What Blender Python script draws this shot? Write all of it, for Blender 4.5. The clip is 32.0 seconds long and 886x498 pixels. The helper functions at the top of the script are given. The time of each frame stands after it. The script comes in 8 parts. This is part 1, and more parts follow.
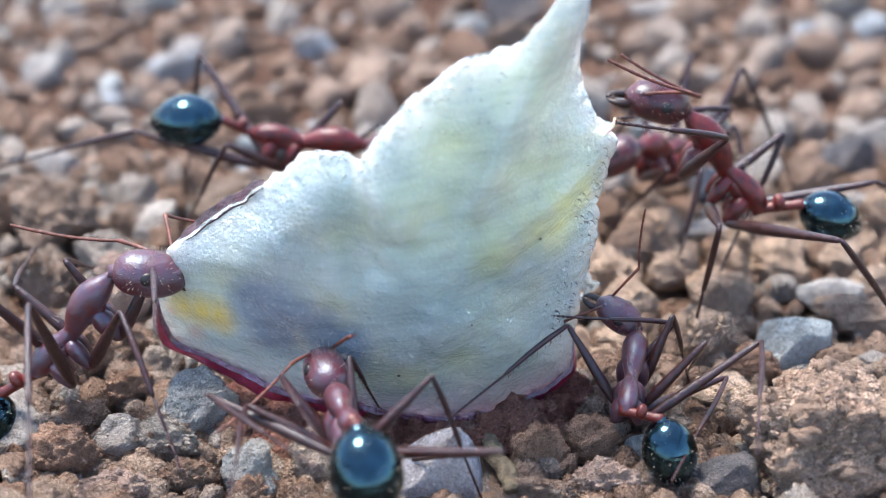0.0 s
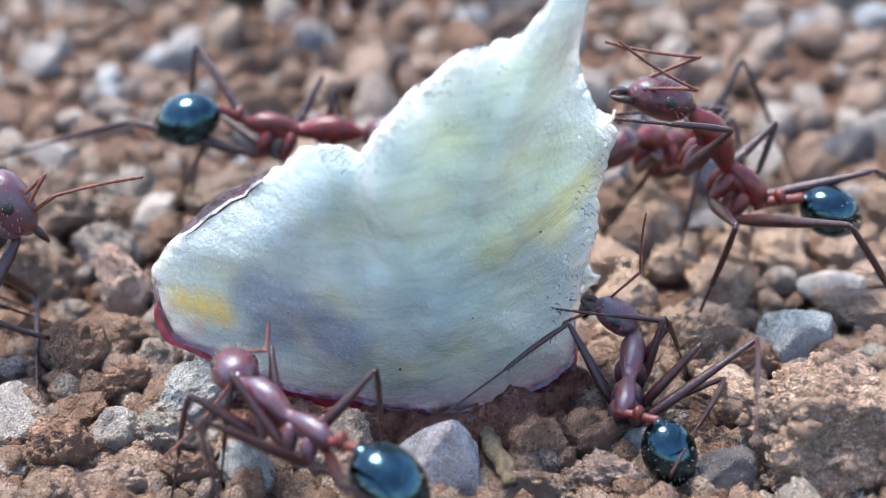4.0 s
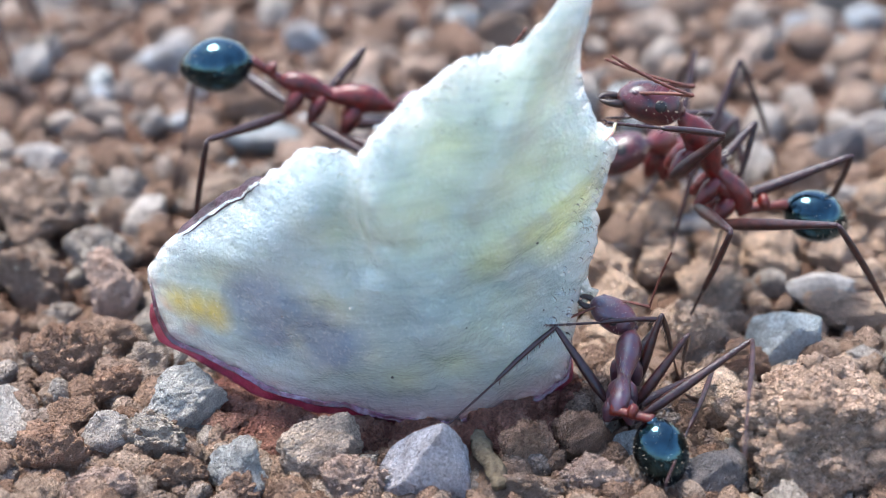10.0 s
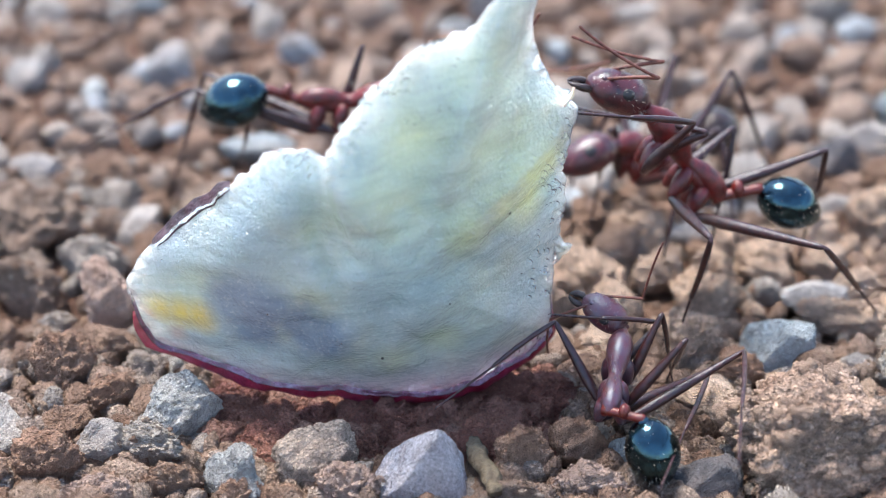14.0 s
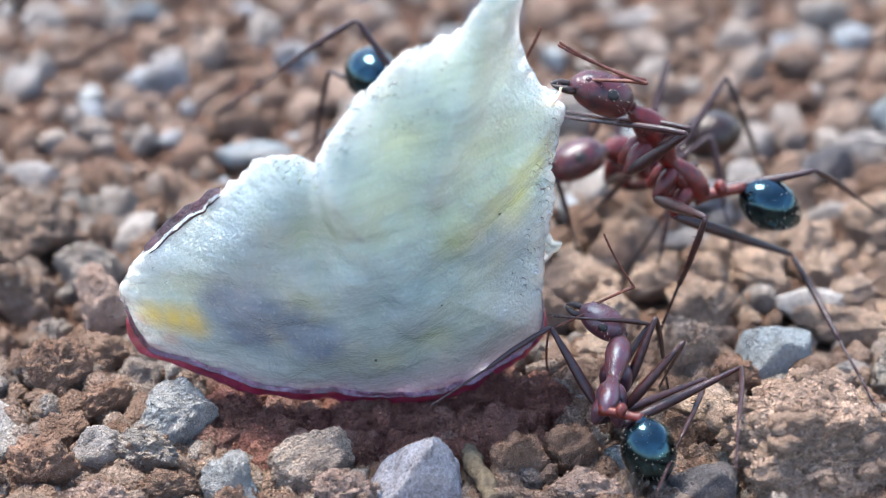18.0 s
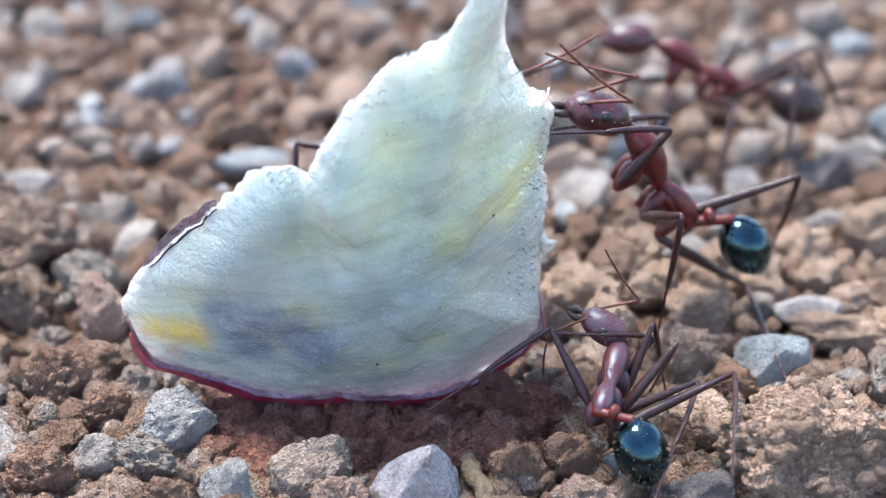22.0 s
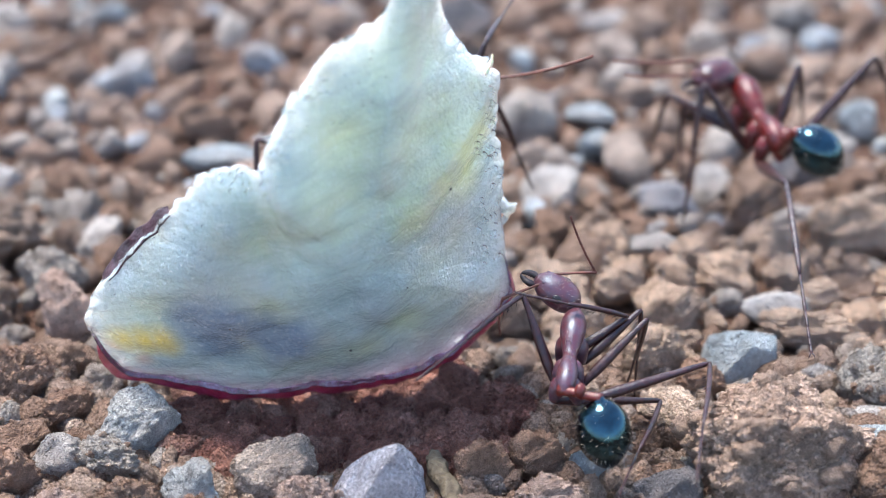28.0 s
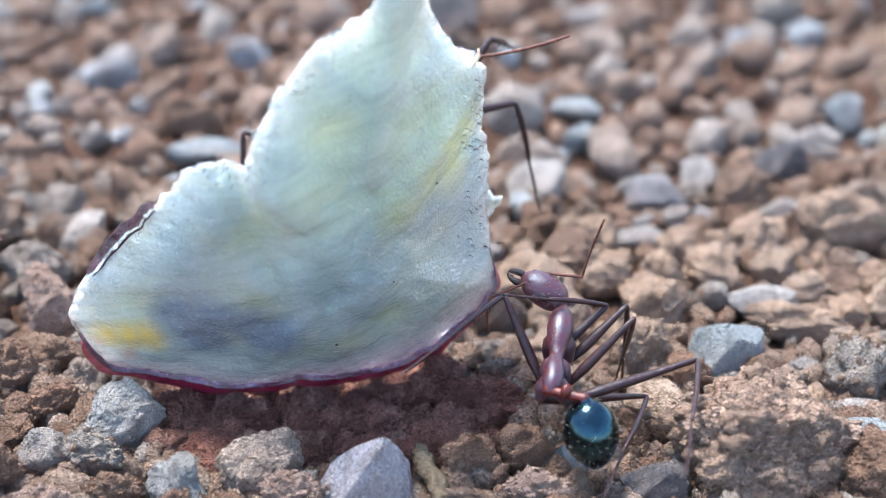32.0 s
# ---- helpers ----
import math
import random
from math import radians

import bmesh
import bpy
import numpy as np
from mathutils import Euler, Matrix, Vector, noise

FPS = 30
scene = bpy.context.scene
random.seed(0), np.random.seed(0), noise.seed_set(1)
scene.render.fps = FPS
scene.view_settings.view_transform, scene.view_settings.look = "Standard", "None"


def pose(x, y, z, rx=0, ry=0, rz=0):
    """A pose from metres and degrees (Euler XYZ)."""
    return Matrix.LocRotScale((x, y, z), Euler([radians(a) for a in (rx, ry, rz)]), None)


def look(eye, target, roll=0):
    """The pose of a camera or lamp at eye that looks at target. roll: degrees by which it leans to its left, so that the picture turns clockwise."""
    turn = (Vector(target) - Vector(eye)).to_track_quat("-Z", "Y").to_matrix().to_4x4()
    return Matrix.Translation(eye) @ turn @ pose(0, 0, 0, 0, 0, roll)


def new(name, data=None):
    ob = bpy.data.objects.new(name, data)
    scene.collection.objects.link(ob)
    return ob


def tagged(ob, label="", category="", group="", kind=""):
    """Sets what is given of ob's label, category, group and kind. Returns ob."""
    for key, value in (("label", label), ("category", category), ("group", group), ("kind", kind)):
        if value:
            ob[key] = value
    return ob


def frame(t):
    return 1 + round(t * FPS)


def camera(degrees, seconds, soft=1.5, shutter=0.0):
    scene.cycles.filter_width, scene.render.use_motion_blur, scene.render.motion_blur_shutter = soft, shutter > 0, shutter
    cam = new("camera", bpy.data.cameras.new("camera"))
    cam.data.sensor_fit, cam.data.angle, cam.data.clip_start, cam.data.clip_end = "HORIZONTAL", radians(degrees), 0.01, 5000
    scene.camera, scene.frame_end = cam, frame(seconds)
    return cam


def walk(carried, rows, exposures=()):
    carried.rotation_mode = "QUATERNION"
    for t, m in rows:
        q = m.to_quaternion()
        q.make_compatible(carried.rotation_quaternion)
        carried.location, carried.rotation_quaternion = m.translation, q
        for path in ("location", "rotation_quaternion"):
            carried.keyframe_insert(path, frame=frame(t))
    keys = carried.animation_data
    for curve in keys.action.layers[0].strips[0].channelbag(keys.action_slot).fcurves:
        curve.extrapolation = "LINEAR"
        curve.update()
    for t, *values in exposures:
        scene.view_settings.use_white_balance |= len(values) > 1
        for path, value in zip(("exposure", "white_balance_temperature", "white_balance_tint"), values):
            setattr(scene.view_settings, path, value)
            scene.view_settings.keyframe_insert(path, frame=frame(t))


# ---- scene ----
MM = 0.001


def mm(x, y, z, rx=0, ry=0, rz=0):
    return pose(x * MM, y * MM, z * MM, rx, ry, rz)


# ---- camera ----
cam = camera(35, 32.0, soft=0.5)
cam.data.dof.use_dof = True
cam.data.dof.focus_distance = 0.0427
cam.data.dof.aperture_fstop = 54.0
PATH = [
    (0, mm(0.357, -35.460, 26.519, 60.337, 0, 0.002) @ pose(0, 0, 0, 0, 0, 0.101)),
    (0.5, mm(0.387, -35.477, 26.463, 60.354, 0, 0.053) @ pose(0, 0, 0, 0, 0, 0.073)),
    (1, mm(0.431, -35.485, 26.462, 60.240, 0, 0.123) @ pose(0, 0, 0, 0, 0, 0.018)),
    (1.5, mm(0.446, -35.438, 26.504, 60.091, 0, 0.132) @ pose(0, 0, 0, 0, 0, 0.002)),
    (2, mm(0.509, -35.439, 26.530, 60.071, 0, 0.190) @ pose(0, 0, 0, 0, 0, -0.010)),
    (2.5, mm(0.506, -35.441, 26.529, 60.072, 0, 0.177) @ pose(0, 0, 0, 0, 0, 0.003)),
    (3, mm(0.515, -35.402, 26.515, 60.025, 0, 0.193) @ pose(0, 0, 0, 0, 0, 0.009)),
    (3.5, mm(0.507, -35.334, 26.475, 59.986, 0, 0.169) @ pose(0, 0, 0, 0, 0, 0.023)),
    (5.5, mm(0.425, -35.204, 26.521, 59.790, 0, -0.002) @ pose(0, 0, 0, 0, 0, 0.066)),
    (6, mm(0.470, -35.250, 26.592, 59.710, 0, 0.062) @ pose(0, 0, 0, 0, 0, 0.044)),
    (6.5, mm(0.477, -35.437, 26.751, 59.702, 0, -0.012) @ pose(0, 0, 0, 0, 0, 0.041)),
    (7, mm(0.462, -35.295, 26.650, 59.739, 0, -0.093) @ pose(0, 0, 0, 0, 0, 0.063)),
    (7.5, mm(0.499, -35.316, 26.631, 59.755, 0, -0.049) @ pose(0, 0, 0, 0, 0, 0.023)),
    (8, mm(0.502, -35.400, 26.677, 59.741, 0, -0.065) @ pose(0, 0, 0, 0, 0, 0.060)),
    (8.5, mm(0.533, -35.363, 26.715, 59.709, 0, -0.035) @ pose(0, 0, 0, 0, 0, 0.039)),
    (9, mm(0.570, -35.372, 26.726, 59.793, 0, -0.053) @ pose(0, 0, 0, 0, 0, 0.039)),
    (9.5, mm(0.633, -35.308, 26.697, 59.851, 0, -0.075) @ pose(0, 0, 0, 0, 0, 0.032)),
    (10, mm(0.601, -35.247, 26.679, 59.852, 0, -0.175) @ pose(0, 0, 0, 0, 0, 0.106)),
    (10.5, mm(0.639, -35.245, 26.700, 59.845, 0, -0.135) @ pose(0, 0, 0, 0, 0, 0.103)),
    (11, mm(0.640, -35.267, 26.694, 59.898, 0, -0.159) @ pose(0, 0, 0, 0, 0, 0.114)),
    (11.5, mm(0.614, -35.300, 26.644, 60.025, 0, -0.241) @ pose(0, 0, 0, 0, 0, 0.100)),
    (12, mm(0.570, -35.354, 26.592, 60.168, 0, -0.349) @ pose(0, 0, 0, 0, 0, 0.143)),
    (12.5, mm(0.556, -35.344, 26.607, 60.162, 0, -0.393) @ pose(0, 0, 0, 0, 0, 0.179)),
    (13, mm(0.527, -35.361, 26.629, 60.190, 0, -0.471) @ pose(0, 0, 0, 0, 0, 0.210)),
    (13.5, mm(0.537, -35.423, 26.530, 60.381, 0, -0.478) @ pose(0, 0, 0, 0, 0, 0.225)),
    (14, mm(0.521, -35.488, 26.449, 60.574, 0, -0.522) @ pose(0, 0, 0, 0, 0, 0.211)),
    (14.5, mm(0.480, -35.501, 26.460, 60.631, 0, -0.608) @ pose(0, 0, 0, 0, 0, 0.274)),
    (16.5, mm(0.581, -35.485, 26.506, 60.761, 0, -0.548) @ pose(0, 0, 0, 0, 0, 0.193)),
    (17, mm(0.534, -35.517, 26.459, 60.871, 0, -0.639) @ pose(0, 0, 0, 0, 0, 0.250)),
    (17.5, mm(0.551, -35.507, 26.473, 60.856, 0, -0.648) @ pose(0, 0, 0, 0, 0, 0.278)),
    (18, mm(0.545, -35.513, 26.456, 60.874, 0, -0.673) @ pose(0, 0, 0, 0, 0, 0.270)),
    (18.5, mm(0.535, -35.579, 26.451, 60.939, 0, -0.684) @ pose(0, 0, 0, 0, 0, 0.286)),
    (19, mm(0.621, -35.625, 26.536, 60.952, 0, -0.553) @ pose(0, 0, 0, 0, 0, 0.220)),
    (19.5, mm(0.605, -35.647, 26.541, 61.030, 0, -0.584) @ pose(0, 0, 0, 0, 0, 0.276)),
    (20, mm(0.538, -35.608, 26.497, 61.104, 0, -0.704) @ pose(0, 0, 0, 0, 0, 0.310)),
    (20.5, mm(0.564, -35.601, 26.482, 61.134, 0, -0.692) @ pose(0, 0, 0, 0, 0, 0.330)),
    (21, mm(0.524, -35.557, 26.435, 61.176, 0, -0.761) @ pose(0, 0, 0, 0, 0, 0.323)),
    (21.5, mm(0.531, -35.561, 26.452, 61.175, 0, -0.750) @ pose(0, 0, 0, 0, 0, 0.310)),
    (22, mm(0.609, -35.574, 26.535, 61.152, 0, -0.659) @ pose(0, 0, 0, 0, 0, 0.242)),
    (22.5, mm(0.516, -35.570, 26.478, 61.265, 0, -0.842) @ pose(0, 0, 0, 0, 0, 0.315)),
    (23, mm(0.573, -35.556, 26.529, 61.207, 0, -0.793) @ pose(0, 0, 0, 0, 0, 0.302)),
    (23.5, mm(0.650, -35.556, 26.552, 61.155, 0, -0.688) @ pose(0, 0, 0, 0, 0, 0.273)),
    (24, mm(0.688, -35.539, 26.539, 61.153, 0, -0.659) @ pose(0, 0, 0, 0, 0, 0.249)),
    (24.5, mm(0.732, -35.534, 26.533, 61.156, 0, -0.683) @ pose(0, 0, 0, 0, 0, 0.266)),
    (25, mm(0.809, -35.426, 26.453, 61.140, 0, -0.802) @ pose(0, 0, 0, 0, 0, 0.264)),
    (25.5, mm(0.883, -35.311, 26.344, 61.028, 0, -0.966) @ pose(0, 0, 0, 0, 0, 0.300)),
    (27.5, mm(0.821, -35.331, 26.534, 60.893, 0, -1.613) @ pose(0, 0, 0, 0, 0, 0.709)),
    (28, mm(0.910, -35.242, 26.509, 60.856, 0, -1.798) @ pose(0, 0, 0, 0, 0, 0.741)),
    (28.5, mm(0.958, -35.244, 26.467, 60.900, 0, -1.950) @ pose(0, 0, 0, 0, 0, 0.773)),
    (29, mm(0.997, -35.253, 26.484, 60.924, 0, -1.985) @ pose(0, 0, 0, 0, 0, 0.781)),
    (29.5, mm(1.102, -35.246, 26.599, 60.852, 0, -1.874) @ pose(0, 0, 0, 0, 0, 0.749)),
    (30, mm(1.089, -35.236, 26.547, 60.905, 0, -1.960) @ pose(0, 0, 0, 0, 0, 0.776)),
    (30.5, mm(1.059, -35.208, 26.458, 60.926, 0, -2.145) @ pose(0, 0, 0, 0, 0, 0.829)),
    (31, mm(1.024, -35.177, 26.435, 60.835, 0, -2.257) @ pose(0, 0, 0, 0, 0, 0.890)),
    (31.5, mm(0.936, -35.126, 26.342, 60.769, 0, -2.410) @ pose(0, 0, 0, 0, 0, 0.961)),
    (32, mm(0.918, -35.112, 26.315, 60.718, 0, -2.443) @ pose(0, 0, 0, 0, 0, 0.974)),
]
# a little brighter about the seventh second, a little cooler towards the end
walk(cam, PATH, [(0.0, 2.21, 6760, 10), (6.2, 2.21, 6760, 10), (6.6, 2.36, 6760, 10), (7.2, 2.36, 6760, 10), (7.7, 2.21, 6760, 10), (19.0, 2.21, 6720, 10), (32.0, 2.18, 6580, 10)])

# ---- light ----
world = bpy.data.worlds.new("sky")
scene.world = world
world.use_nodes = True
sky = world.node_tree.nodes.new("ShaderNodeTexSky")
sky.sky_type = "NISHITA"
sky.sun_disc = False
sky.sun_elevation = radians(71)
sky.sun_rotation = radians(-47)
background = world.node_tree.nodes["Background"]
background.inputs["Strength"].default_value = 0.113
world.node_tree.links.new(sky.outputs[0], background.inputs[0])
sun = new("sun", bpy.data.lights.new("sun", "SUN"))
sun.data.energy = 1.95
sun.data.angle = radians(18)
sun.data.color = (1.0, 0.95, 0.88)
sun.matrix_world = look((-0.24, 0.22, 0.945), (0, 0, 0))


# ---- materials ----
def material(name, base, rough=0.6, metal=0.0):
    m = bpy.data.materials.new(name)
    m.use_nodes = True
    nt = m.node_tree
    b = nt.nodes["Principled BSDF"]
    b.inputs["Base Color"].default_value = (*base, 1)
    b.inputs["Roughness"].default_value = rough
    b.inputs["Metallic"].default_value = metal
    return m, nt, b


def noise_node(nt, scale, detail=4, rough=0.6, coords="Object", kind="ShaderNodeTexNoise"):
    co = nt.nodes.new("ShaderNodeTexCoord")
    n = nt.nodes.new(kind)
    n.inputs["Scale"].default_value = scale
    if kind == "ShaderNodeTexNoise":
        n.inputs["Detail"].default_value = detail
        n.inputs["Roughness"].default_value = rough
    nt.links.new(co.outputs[coords], n.inputs["Vector"])
    return n


def ramp(nt, source, stops):
    r = nt.nodes.new("ShaderNodeValToRGB")
    e = r.color_ramp.elements
    while len(e) < len(stops):
        e.new(0.5)
    for el, (p, c) in zip(e, stops):
        el.position, el.color = p, (*c, 1)
    nt.links.new(source, r.inputs[0])
    return r.outputs[0]


def mix(nt, a, b, fac, mode="MIX"):
    m = nt.nodes.new("ShaderNodeMix")
    m.data_type, m.blend_type = "RGBA", mode
    for sock, v in ((m.inputs[0], fac), (m.inputs[6], a), (m.inputs[7], b)):
        if hasattr(v, "is_output"):
            nt.links.new(v, sock)
        elif isinstance(v, tuple):
            sock.default_value = (*v, 1)
        else:
            sock.default_value = v
    return m.outputs[2]


def bump(nt, bsdf, sources):
    last = None
    for out, strength, dist in sources:
        b = nt.nodes.new("ShaderNodeBump")
        b.inputs["Strength"].default_value = strength
        b.inputs["Distance"].default_value = dist
        nt.links.new(out, b.inputs["Height"])
        if last:
            nt.links.new(last, b.inputs["Normal"])
        last = b.outputs[0]
    nt.links.new(last, bsdf.inputs["Normal"])


def mineral(name, stops, island=False, dust=(0.35, 0.23, 0.17), grain=0.5, rough=0.85, unit=0.0014):
    """Stone or dried earth: a colour picked per piece, blotches, fine grains and dust."""
    m, nt, b = material(name, (0.3, 0.2, 0.15), rough)
    if island:
        pick = nt.nodes.new("ShaderNodeNewGeometry").outputs["Random Per Island"]
    else:
        pick = nt.nodes.new("ShaderNodeObjectInfo").outputs["Random"]
    base = ramp(nt, pick, stops)
    big = noise_node(nt, 900 * unit, 5, 0.62)
    fine = noise_node(nt, 5200 * unit, 6, 0.75)
    speck = noise_node(nt, 8000 * unit, 2, 0.5, kind="ShaderNodeTexVoronoi")
    blot = ramp(nt, big.outputs[0], [(0.30, (0.50, 0.44, 0.42)), (0.52, (1.0, 1.0, 1.0)), (0.75, (1.35, 1.28, 1.22))])
    c = mix(nt, base, blot, 0.9, "MULTIPLY")
    grains = ramp(nt, fine.outputs[0], [(0.30, (0.45, 0.42, 0.40)), (0.5, (1.0, 1.0, 1.0)), (0.70, (1.5, 1.45, 1.4))])
    c = mix(nt, c, grains, grain, "MULTIPLY")
    sand = noise_node(nt, 17000 * unit, 3, 0.7)
    sands = ramp(nt, sand.outputs[0], [(0.32, (0.42, 0.40, 0.40)), (0.5, (1.0, 1.0, 1.0)), (0.68, (1.55, 1.5, 1.45))])
    c = mix(nt, c, sands, 0.7, "MULTIPLY")
    dusting = ramp(nt, noise_node(nt, 420 * unit, 3).outputs[0], [(0.45, (0, 0, 0)), (0.68, (1, 1, 1))])
    c = mix(nt, c, dust, mix(nt, (0, 0, 0), dusting, 0.45))
    nt.links.new(c, b.inputs["Base Color"])
    b.inputs["Specular IOR Level"].default_value = 0.35
    relief = []
    if grain >= 0.65:
        for size, depth in ((1500, 0.0009), (3400, 0.0005)):
            cells = noise_node(nt, size * unit, 2, 0.5, kind="ShaderNodeTexVoronoi")
            dome = ramp(nt, cells.outputs[0], [(0.15, (1, 1, 1)), (0.45, (0.7, 0.7, 0.7)), (0.8, (0, 0, 0))])
            relief.append((dome, 0.8, depth))
    bump(nt, b, relief + [(big.outputs[0], 0.9, 0.0005), (fine.outputs[0], 1.0, 0.00045), (speck.outputs[0], 1.0, 0.00025), (sand.outputs[0], 0.8, 0.00014)])
    return m


EARTH = [(0.0, (0.311, 0.197, 0.143)), (0.25, (0.464, 0.312, 0.233)), (0.45, (0.397, 0.295, 0.244)), (0.62, (0.528, 0.403, 0.320)),
         (0.78, (0.455, 0.409, 0.377)), (0.9, (0.589, 0.551, 0.505)), (1.0, (0.347, 0.227, 0.169))]
STONE = [(0.0, (0.426, 0.414, 0.437)), (0.3, (0.616, 0.582, 0.549)), (0.5, (0.358, 0.370, 0.426)), (0.7, (0.683, 0.650, 0.616)),
         (0.85, (0.526, 0.414, 0.370)), (1.0, (0.470, 0.526, 0.594))]
MIXED = [(0.0, (0.341, 0.218, 0.164)), (0.2, (0.485, 0.336, 0.257)), (0.4, (0.477, 0.358, 0.297)), (0.62, (0.582, 0.443, 0.360)),
         (0.78, (0.534, 0.486, 0.452)), (0.90, (0.669, 0.621, 0.576)), (0.955, (0.624, 0.729, 0.838)), (0.97, (0.792, 0.870, 0.868)), (1.0, (0.509, 0.644, 0.794))]
earth_mat = mineral("dried earth", EARTH, grain=0.7)
stone_mat = mineral("pale stone", STONE, grain=0.55, dust=(0.42, 0.33, 0.28))
mixed_mat = mineral("gravel mix", MIXED, island=True, grain=0.65, unit=1.0)
soil_mat = mineral("red soil", [(0.0, (0.15, 0.08, 0.055)), (1.0, (0.15, 0.08, 0.055))], grain=0.8, unit=1.0)


def tinted(name, c1, c2):
    return mineral(name, [(0.0, c1), (1.0, c2)], grain=0.5, dust=(0.42, 0.32, 0.27))


blue_stone = tinted("blue grey stone", (0.52, 0.61, 0.66), (0.56, 0.63, 0.66))
white_stone = tinted("whitish stone", (0.76, 0.73, 0.70), (0.72, 0.70, 0.69))
grey_stone = tinted("grey stone", (0.529, 0.506, 0.494), (0.575, 0.540, 0.517))
pink_stone = tinted("pinkish stone", (0.644, 0.471, 0.397), (0.609, 0.448, 0.385))
orange_clod = mineral("orange earth", [(0.0, (0.48, 0.30, 0.215)), (1.0, (0.53, 0.345, 0.26))], grain=0.5)
tan_clod = mineral("tan earth", [(0.0, (0.72, 0.53, 0.40)), (1.0, (0.76, 0.59, 0.47))], grain=0.75)
brown_clod = mineral("tan brown earth", [(0.0, (0.564, 0.414, 0.330)), (1.0, (0.564, 0.414, 0.330))], grain=0.9)
# Earth under the rim: its shade and the skin's red light put into colour.
RIM_SHADE = [(0.0, (0.281, 0.110, 0.086)), (0.4, (0.428, 0.212, 0.159)), (0.7, (0.345, 0.142, 0.111)), (1.0, (0.501, 0.305, 0.242))]
rim_shade_earth = mineral("earth in rim shade red", RIM_SHADE, grain=0.8, dust=(0.24, 0.10, 0.07), rough=0.6)
rim_shade_crumbs = mineral("crumbs in rim shade red", RIM_SHADE, island=True, grain=0.8, dust=(0.24, 0.10, 0.07), rough=0.6, unit=1.0)
pale_stone = tinted("pale tan stone", (0.66, 0.53, 0.44), (0.66, 0.53, 0.44))
crust_stone = tinted("crusted bluish stone", (0.52, 0.56, 0.58), (0.55, 0.56, 0.56))
lilac_stone = tinted("whitish lilac stone", (0.66, 0.66, 0.74), (0.66, 0.66, 0.74))
FINE = [(0.0, (0.268, 0.166, 0.121)), (0.25, (0.390, 0.267, 0.202)), (0.5, (0.362, 0.266, 0.218)), (0.7, (0.469, 0.359, 0.290)), (0.86, (0.429, 0.381, 0.352)), (0.95, (0.509, 0.480, 0.452)), (1.0, (0.300, 0.197, 0.149))]
fine_mat = mineral("fine gravel", FINE, island=True, grain=0.7, unit=1.0)
dark_stone = tinted("dark slate stone", (0.14, 0.15, 0.18), (0.17, 0.17, 0.19))


def chitin(name, base, dark, rough, coat=0.5, scale=2600, metal=0.0, gloss=1.5, body=1.5, tint=(1, 1, 1)):
    """Insect cuticle: mottled, satin or glossy; body and tint set the strength and hue of its sheen."""
    m, nt, b = material(name, base, rough)
    n = noise_node(nt, scale, 4, 0.6)
    f = noise_node(nt, scale * 6, 3, 0.6)
    c = mix(nt, base, dark, ramp(nt, n.outputs[0], [(0.38, (0, 0, 0)), (0.68, (1, 1, 1))]))
    nt.links.new(c, b.inputs["Base Color"])
    b.inputs["Coat Weight"].default_value = coat
    b.inputs["Coat Roughness"].default_value = rough * 0.75
    b.inputs["Coat IOR"].default_value = gloss
    b.inputs["IOR"].default_value = body
    b.inputs["Specular Tint"].default_value = (*tint, 1)
    b.inputs["Metallic"].default_value = metal
    bump(nt, b, [(n.outputs[0], 0.3 if rough > 0.2 else 0.15, 0.00008), (f.outputs[0], 0.1 + rough * 0.9, 0.00004)])
    return m


# Blue specular tints put the hue of reflected sky into the cuticle.
SKY_TINT = (0.55, 0.80, 1.0)
red_chitin = chitin("red chitin", (0.125, 0.008, 0.006), (0.036, 0.004, 0.004), 0.36, 0.12, 2600, body=1.5, tint=(0.8, 0.9, 1.0))
head_chitin = chitin("blackish red chitin", (0.080, 0.008, 0.009), (0.020, 0.005, 0.007), 0.34, 0.15, 2600, body=1.6, tint=(0.7, 0.86, 1.0))
dark_chitin = chitin("dark red chitin", (0.090, 0.009, 0.009), (0.064, 0.030, 0.046), 0.36, 0.12, 2600, body=1.85, tint=SKY_TINT)
waist_chitin = chitin("amber red chitin", (0.125, 0.011, 0.007), (0.05, 0.006, 0.005), 0.36, 0.15, 3000)
# Black gaster: a blue metal base colours its reflections like bright sky.
black_chitin = chitin("black chitin", (0.030, 0.078, 0.105), (0.014, 0.034, 0.048), 0.10, 0.25, 1500, metal=1.0)
leg_chitin = chitin("brown chitin", (0.044, 0.010, 0.007), (0.016, 0.004, 0.004), 0.34, 0.1, 5000, body=1.55, tint=(0.7, 0.86, 1.0))
jaw_chitin = chitin("blackish chitin", (0.022, 0.006, 0.005), (0.008, 0.004, 0.004), 0.32, 0.1, 4000)
antenna_chitin = chitin("reddish chitin", (0.150, 0.042, 0.026), (0.065, 0.018, 0.013), 0.42, 0.1, 5000)
eye_mat, _, _ = material("compound eye", (0.014, 0.013, 0.016), 0.42)
bristle_mat, _, _ = material("pale bristle", (0.42, 0.37, 0.31), 0.5)


